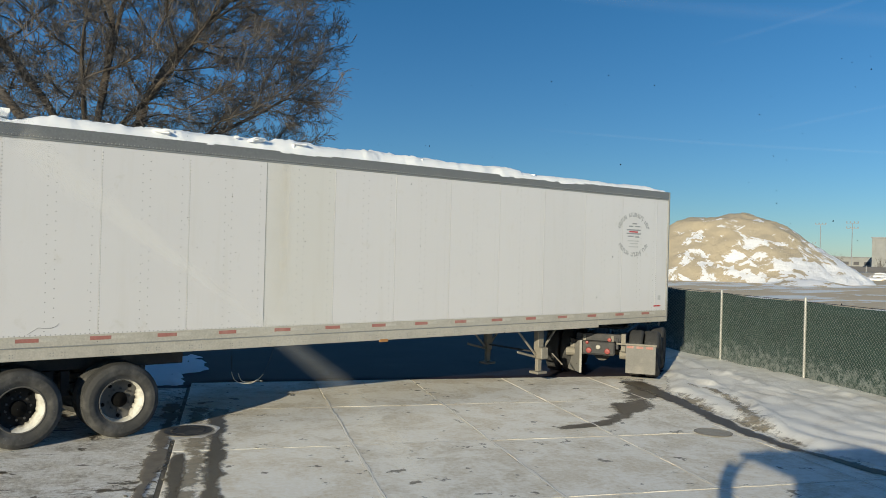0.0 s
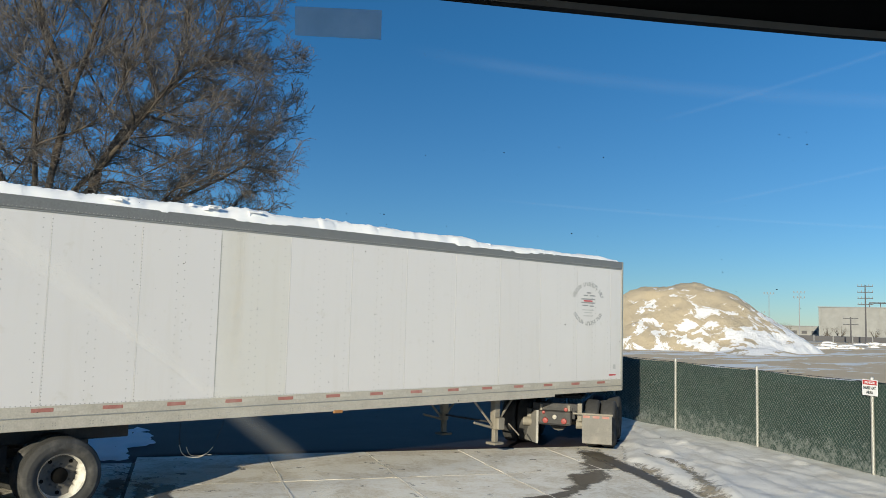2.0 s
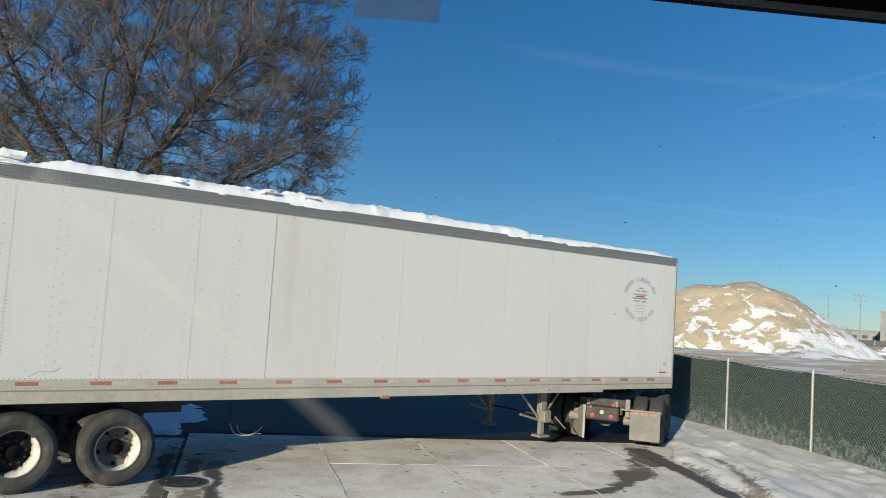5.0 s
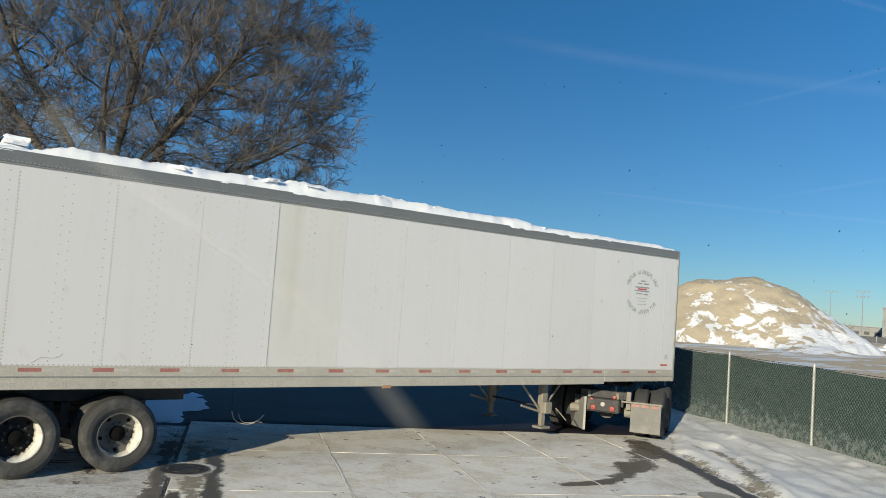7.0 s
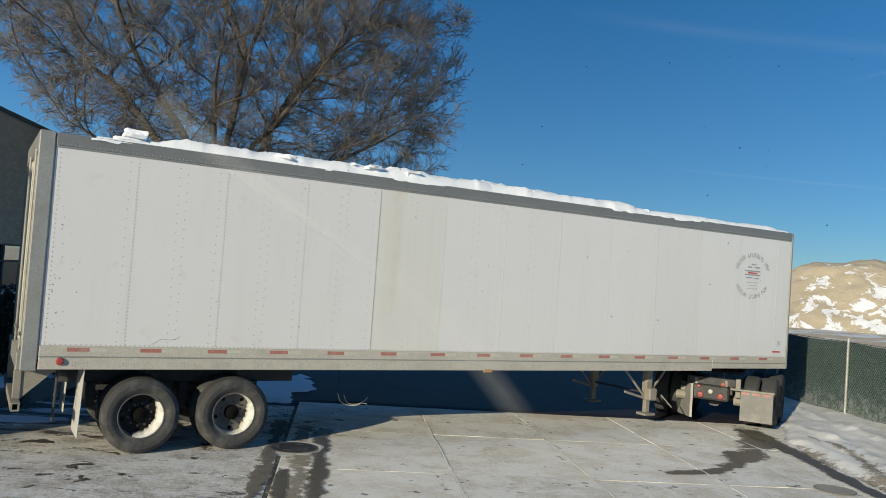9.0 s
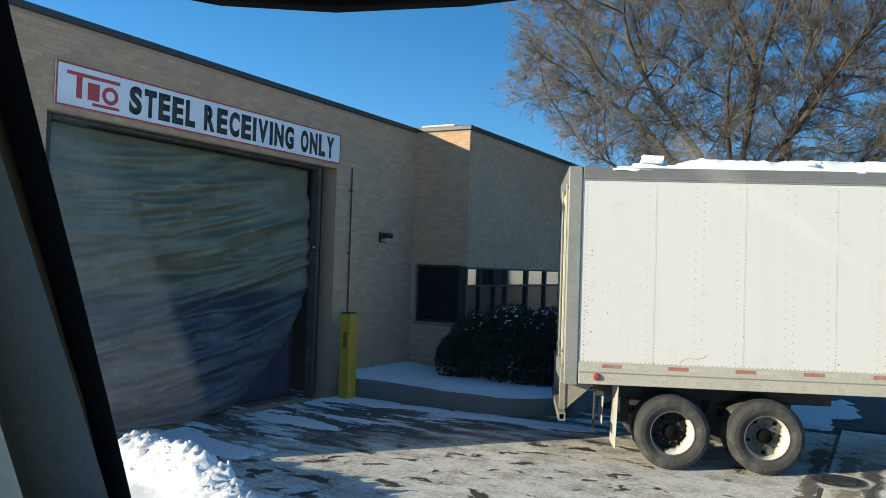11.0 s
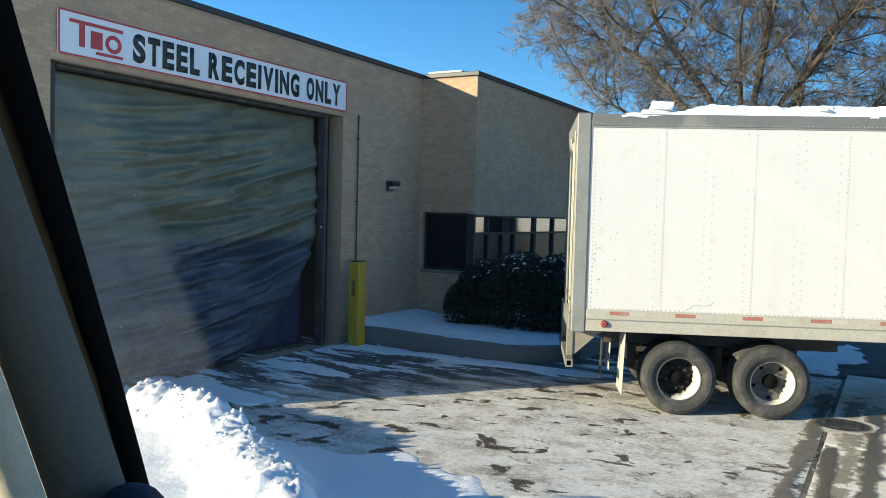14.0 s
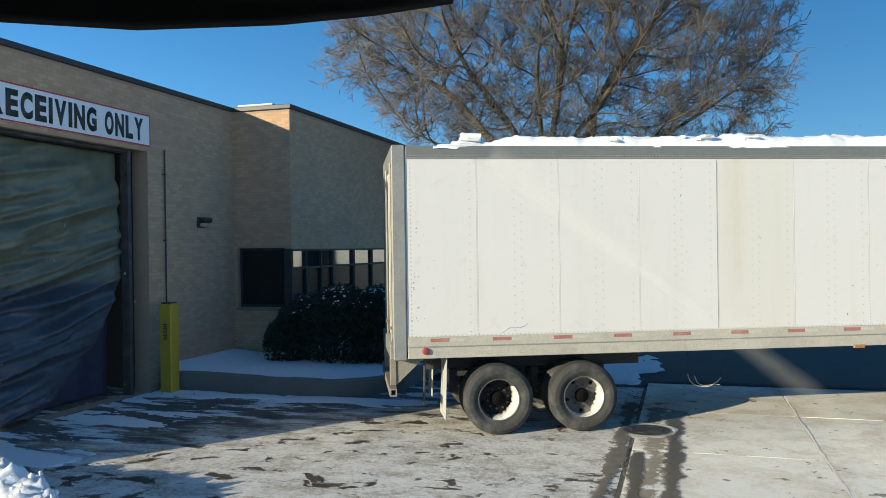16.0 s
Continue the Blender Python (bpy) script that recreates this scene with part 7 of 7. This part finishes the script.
def swept(name, sections, material, parent, label="", smooth=True):
    """A skin through rings of points, closed round."""
    bm = bmesh.new()
    rings_ = [[bm.verts.new(p) for p in sec] for sec in sections]
    for a, b in zip(rings_, rings_[1:]):
        for k in range(len(a)):
            bm.faces.new((a[k], a[(k + 1) % len(a)], b[(k + 1) % len(b)], b[k]))
    bm.faces.new(rings_[0])
    bm.faces.new(rings_[-1])
    bmesh.ops.recalc_face_normals(bm, faces=bm.faces)
    return part(name, bm, material, parent, label, smooth)


def pillar_strip(name, right_at, left_at, near, far, material, label):
    secs = []
    for el in (19, 15, 11, 4, -4, -12, -20, -30):
        r, l = right_at(el), left_at(el)
        secs.append([aim(l, el, near), aim((l + r) / 2, el, near - 0.008), aim(r, el, near + 0.004), aim(r, el, far), aim(l, el, far)])
    swept(name, secs, material, cab, label)


edge_r = lambda el: -34.8 + (12.25 - el) * 0.274
edge_m = lambda el: -35.9 + (6.0 - el) * 0.33
pillar_strip("window_seal", edge_r, lambda el: edge_m(el) - 0.3, 0.66, 0.72, M["cab_black"], "black rubber window seal")
pillar_strip("pillar_trim", edge_m, lambda el: edge_m(el) - 4.9, 0.60, 0.655, M["cab_grey"], "grey pillar trim")
pillar_strip("pillar_side", lambda el: edge_m(el) - 4.95, lambda el: edge_m(el) - 8.2, 0.56, 0.60, M["cab_cream"], "cream pillar side in the sun")


def visor(name, line, rise, material, label):
    secs = []
    for az, el in line:
        p, q = aim(az, el, 0.55), aim(az, el + rise, 0.55)
        o = aim(az, 0, 0.02)
        secs.append([p, p + o, q + o, q])
    swept(name, secs, material, cab, label)


visor("sun_visor", [(-48, 18.0), (-40, 16.4), (-30, 15.0), (-22, 14.6), (-14, 14.9), (-4.6, 15.8), (2, 16.6), (7.6, 17.4), (9.0, 21), (9.6, 26)], 7, M["cab_black"], "black curved sun visor")
visor("windscreen_header", [(26, 24.6), (34, 23.3), (46.6, 22.5), (56.6, 21.2), (67.7, 19.1), (76, 17.2), (88, 15)], 16, M["cab_black"], "black windscreen header")
secs = [[aim(a, e + de, 0.549 + dd) for de, dd in ((0.0, 0.0), (-0.45, 0.0), (-0.45, 0.01), (0.0, 0.01))] for a, e in ((34, 23.3), (46.6, 22.5), (56.6, 21.2), (67.7, 19.1), (76, 17.2))]
swept("header_trim", secs, M["trim_dim"], cab, "thin pale trim edge, dimmed by shade put into its colour", False)
bm = bmesh.new()
q = [aim(29.95, 21.2, 0.62), aim(36.25, 21.4, 0.62), aim(36.27, 19.45, 0.62), aim(30.06, 19.3, 0.62)]
vs = [bm.verts.new(p) for p in q] + [bm.verts.new(p + aim(32, 19, 0.001)) for p in q]
for f in ((0, 1, 2, 3), (7, 6, 5, 4), (0, 4, 5, 1), (1, 5, 6, 2), (2, 6, 7, 3), (3, 7, 4, 0)):
    bm.faces.new([vs[i] for i in f])
part("glass_sticker", bm, M["sticker"], cab, "faded grey-blue sticker on the glass")
bm = bmesh.new()
bmesh.ops.create_uvsphere(bm, u_segments=20, v_segments=12, radius=0.030, matrix=Matrix.Translation(aim(-27.6, -20.9, 0.58)) @ Matrix.Diagonal((0.8, 0.9, 0.8, 1)))
part("grab_knob", bm, M["cab_navy"], cab, "dark navy padded grip", smooth=True)
# The rest of the parked truck: lower body, bonnet, wheels.
TRUCK = Matrix.Rotation(radians(-25), 4, "Z")
# Roof out of view, sized to keep the sun off header and sticker.
part("cab_roof", a_box(-0.42, 1.64, -0.95, 0.44, 0.285, 0.33, bev=0.02, m=TRUCK), M["cab_grey"], cab, "unseen grey cab roof, shading the windscreen header")
part("cab_back", a_box(-0.40, 1.68, -1.02, -0.951, -0.68, 0.33, bev=0.02, m=TRUCK), M["cab_paint"], cab, "painted cab back wall")
for x in (-0.40, 1.62):
    part("rear_pillar", a_box(x, x + 0.06, -0.95, -0.72, -0.66, 0.284, bev=0.015, m=TRUCK), M["cab_paint"], cab)
part("front_pillar", a_rod(TRUCK @ Vector((1.64, 0.78, -0.66)), TRUCK @ Vector((1.60, 0.40, 0.30)), 0.035, seg=10), M["cab_black"], cab)
part("cab_body", a_box(-0.82, 1.70, -1.02, 0.80, -1.75, -0.68, bev=0.06, m=TRUCK), M["cab_paint"], cab, "painted lower cab body")
part("chassis", a_box(-0.30, 1.18, -2.6, 2.3, -2.0, -1.751, bev=0.03, m=TRUCK), M["steel_dark"], cab)
part("bonnet", a_box(-0.40, 1.28, 0.801, 2.45, -1.95, -1.10, bev=0.14, m=TRUCK), M["cab_paint"], cab, "painted truck bonnet")
part("grille", a_box(-0.05, 0.93, 2.451, 2.48, -1.85, -1.25, bev=0.01, m=TRUCK), M["steel_dark"], cab, "dark radiator grille")
for x in (-0.62, 1.50):
    part("fender", lathe([(0.58, 0.0), (0.62, 0.02), (0.62, 0.30), (0.58, 0.32)], 32), M["cab_paint"], cab, "rounded front fender", smooth=True, m=TRUCK @ pose(x - (0.16 if x < 0 else 0.16), 1.55, -2.10, 0, 0, -90))
for x in (-0.84, 1.705):
    dr_ = part("door", a_box(x, x + 0.014, -0.70, 0.62, -1.72, -0.70, bev=0.006, m=TRUCK), M["cab_paint"], cab, "painted cab door")
    part("handle", a_box(x - 0.02 if x < 0 else x + 0.0145, x - 0.0005 if x < 0 else x + 0.034, -0.62, -0.46, -0.86, -0.82, bev=0.006, m=TRUCK), M["chrome"], dr_)
for x, y, rz in ((-0.80, 1.55, 0), (1.68, 1.55, 180), (-0.80, -0.8, 0), (1.68, -0.8, 180)):
    wheel(cab, TRUCK @ pose(x, y, -2.19, 0, 0, 0) @ pose(0, 0, 0, 0, 0, -90 if rz == 0 else 90), False, "dark truck tyre")
mir = part("hood_mirror", a_box(-0.13, 0.13, -0.02, 0.05, -0.10, 0.10, bev=0.018), M["reflection_white"], cab, "rounded hood mirror, bright reflection put into its white colour", smooth=True, m=Matrix.Translation(aim(2.6, -22.2, 2.1)) @ pose(0, 0, 0, 0, 0, 10))
part("mirror_glass", a_box(-0.115, 0.115, -0.024, -0.0205, -0.085, 0.085, bev=0.001), M["glass"], mir, "dark mirror glass")
part("stalk", a_rod((0, 0.02, -0.09), (0.18, -0.05, -0.42), 0.015, seg=8), M["chrome"], mir)


def ribbon(name, pts, widths, material, parent, label=""):
    """A flat ribbon facing the eye along bearings (az, el, distance)."""
    v, uv = [], []
    ps = [aim(*q) for q in pts]
    for i, p in enumerate(ps):
        d = (ps[min(i + 1, len(ps) - 1)] - ps[max(i - 1, 0)]).normalized()
        side = d.cross(p.normalized()).normalized()
        for k in (-1, 1):
            v.append(p + side * widths[i] * k / 2)
            uv.append((0.5 + k / 2, i / (len(ps) - 1)))
    me = bpy.data.meshes.new(name)
    me.from_pydata(v, [], [(2 * i, 2 * i + 1, 2 * i + 3, 2 * i + 2) for i in range(len(ps) - 1)])
    layer = me.uv_layers.new(name="UVMap")
    for lp in me.loops:
        layer.data[lp.index].uv = uv[lp.vertex_index]
    ob = link_mesh(name, me, material, parent, label)
    ob.visible_shadow = False
    return ob


def line(a, b, n, d):
    return [(a[0] + (b[0] - a[0]) * k / (n - 1), a[1] + (b[1] - a[1]) * k / (n - 1), d) for k in range(n)]


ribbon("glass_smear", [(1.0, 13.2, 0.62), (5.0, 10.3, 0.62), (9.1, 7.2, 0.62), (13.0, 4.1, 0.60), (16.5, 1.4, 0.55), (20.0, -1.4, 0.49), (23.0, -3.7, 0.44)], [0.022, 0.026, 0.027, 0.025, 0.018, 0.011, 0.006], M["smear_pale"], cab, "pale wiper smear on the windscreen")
ribbon("glass_smear", [(20.0, -1.4, 0.485), (23.9, -4.4, 0.43), (27.2, -6.9, 0.41), (31.0, -9.7, 0.40), (35.0, -13.8, 0.40), (39.0, -18.0, 0.40)], [0.006, 0.009, 0.012, 0.014, 0.016, 0.016], M["smear"], cab, "pale wiper smear on the windscreen")

# Reflection of the cab's dash, laid on the glass as a pale ribbon.
ribbon("reflection_haze", [(-31.8, 8.2, 0.74), (-31.0, 5.0, 0.74), (-30.0, 1.6, 0.74), (-28.4, -2.2, 0.74), (-26.9, -7.5, 0.74), (-25.9, -10.6, 0.74), (-24.8, -14.5, 0.74)], [0.018, 0.036, 0.058, 0.075, 0.085, 0.094, 0.094], M["reflection_haze"], cab, "hazy reflection in the glass, made as a pale film")
# Added veil of haze across the view; it lifts the darkest tones.
ribbon("glass_veil", line((-13, 24), (-13, -26), 9, 0.75), [0.70] * 9, M["veil_haze"], cab, "faint even veil over the glass, added to lift the dark tones")
rs = random.Random(64)
sv_, sf_ = [], []
for k in range(46):
    q = aim(rs.uniform(-31, -9), rs.uniform(-10, 4), 0.67)
    r_ = 0.0003 + 0.0007 * rs.random() ** 3
    sf_.append(ICO_F + 12 * len(sv_))
    sv_.append(ICO_V * r_ * np.array([1, 1, 1.3]) + np.array(q[:]))
spk = link_mesh("glass_speck", arrays_mesh("glass_speck", np.concatenate(sv_), np.concatenate(sf_), True), M["speck"], cab, "dried specks of road salt on the windscreen")
spk["kind"] = "stuff"
sv_, sf_ = [], []
for k in range(130):
    q = aim(rs.uniform(14, 66), rs.uniform(-9, 13), 0.67)
    r_ = 0.00022 + 0.0004 * rs.random() ** 3
    sf_.append(ICO_F + 12 * len(sv_))
    sv_.append(ICO_V * r_ + np.array(q[:]))
spk = link_mesh("glass_speck", arrays_mesh("glass_speck", np.concatenate(sv_), np.concatenate(sf_), True), M["speck_dark"], cab, "tiny dark specks of grit on the windscreen")
spk["kind"] = "stuff"
# Thin contrails high in the blue.
for a, b, w in (((38, 19.0), (80, 13.0), 62), ((56, 14.0), (76, 18.6), 20), ((44, 8.7), (80, 5.7), 14), ((59, 8.2), (80, 12.0), 16), ((60, 22), (80, 14.5), 24)):
    rb = ribbon("contrail", line(a, b, 10, 3000.0), [w] * 10, M["contrail"], None)
    rb.location = EYE
    tagged(rb, "faint white contrail across the blue sky", "contrail", "contrails in the sky", "structure")

# ---- bricks of the building, last ----
rngb = random.Random(77)
main_cells = brick_cells(S0, S1, 0.0, ROOF - 0.1, [door_hole])
near_cells = [c for c in main_cells if c[0] < DOOR0 and c[2] > 2.3 and c[1] - c[0] > 0.19][:300]
near_set = set(near_cells)
rest = [c for c in main_cells if c not in near_set]
v, f = brick_faces(rest, lambda a, o, z: (o, a, z), rngb)
side_cells = brick_cells(0.0, OUT, 0.0, ROOF - 0.1, [(0.10, OUT + 0.01, 1.40, 2.74)])
v2, f2 = brick_faces(side_cells, lambda a, o, z: (a, S1 - o, z), rngb)
wing_cells = brick_cells(S1, S2, 0.3, ROOF - 0.1, WIN_WING)
v3, f3 = brick_faces(wing_cells, lambda a, o, z: (OUT + o, a, z), rngb)
for vv, ff in ((v, f), (v2, f2), (v3, f3)):
    b = link_mesh("brickwork", arrays_mesh("brickwork", vv, ff), M["brick"], bld, "tan face brick")
    b["kind"] = "stuff"
one_v, one_f = brick_faces([(0.0, BRK[0], 0.0)], lambda a, o, z: (o, a, z), random.Random(1))
one = arrays_mesh("brick", one_v, one_f)
one.materials.append(M["brick"])
for p, q, z in near_cells:
    ob = link_mesh("brick", one, None, bld)
    ob.location = (rngb.uniform(-0.001, 0.002), p, z)
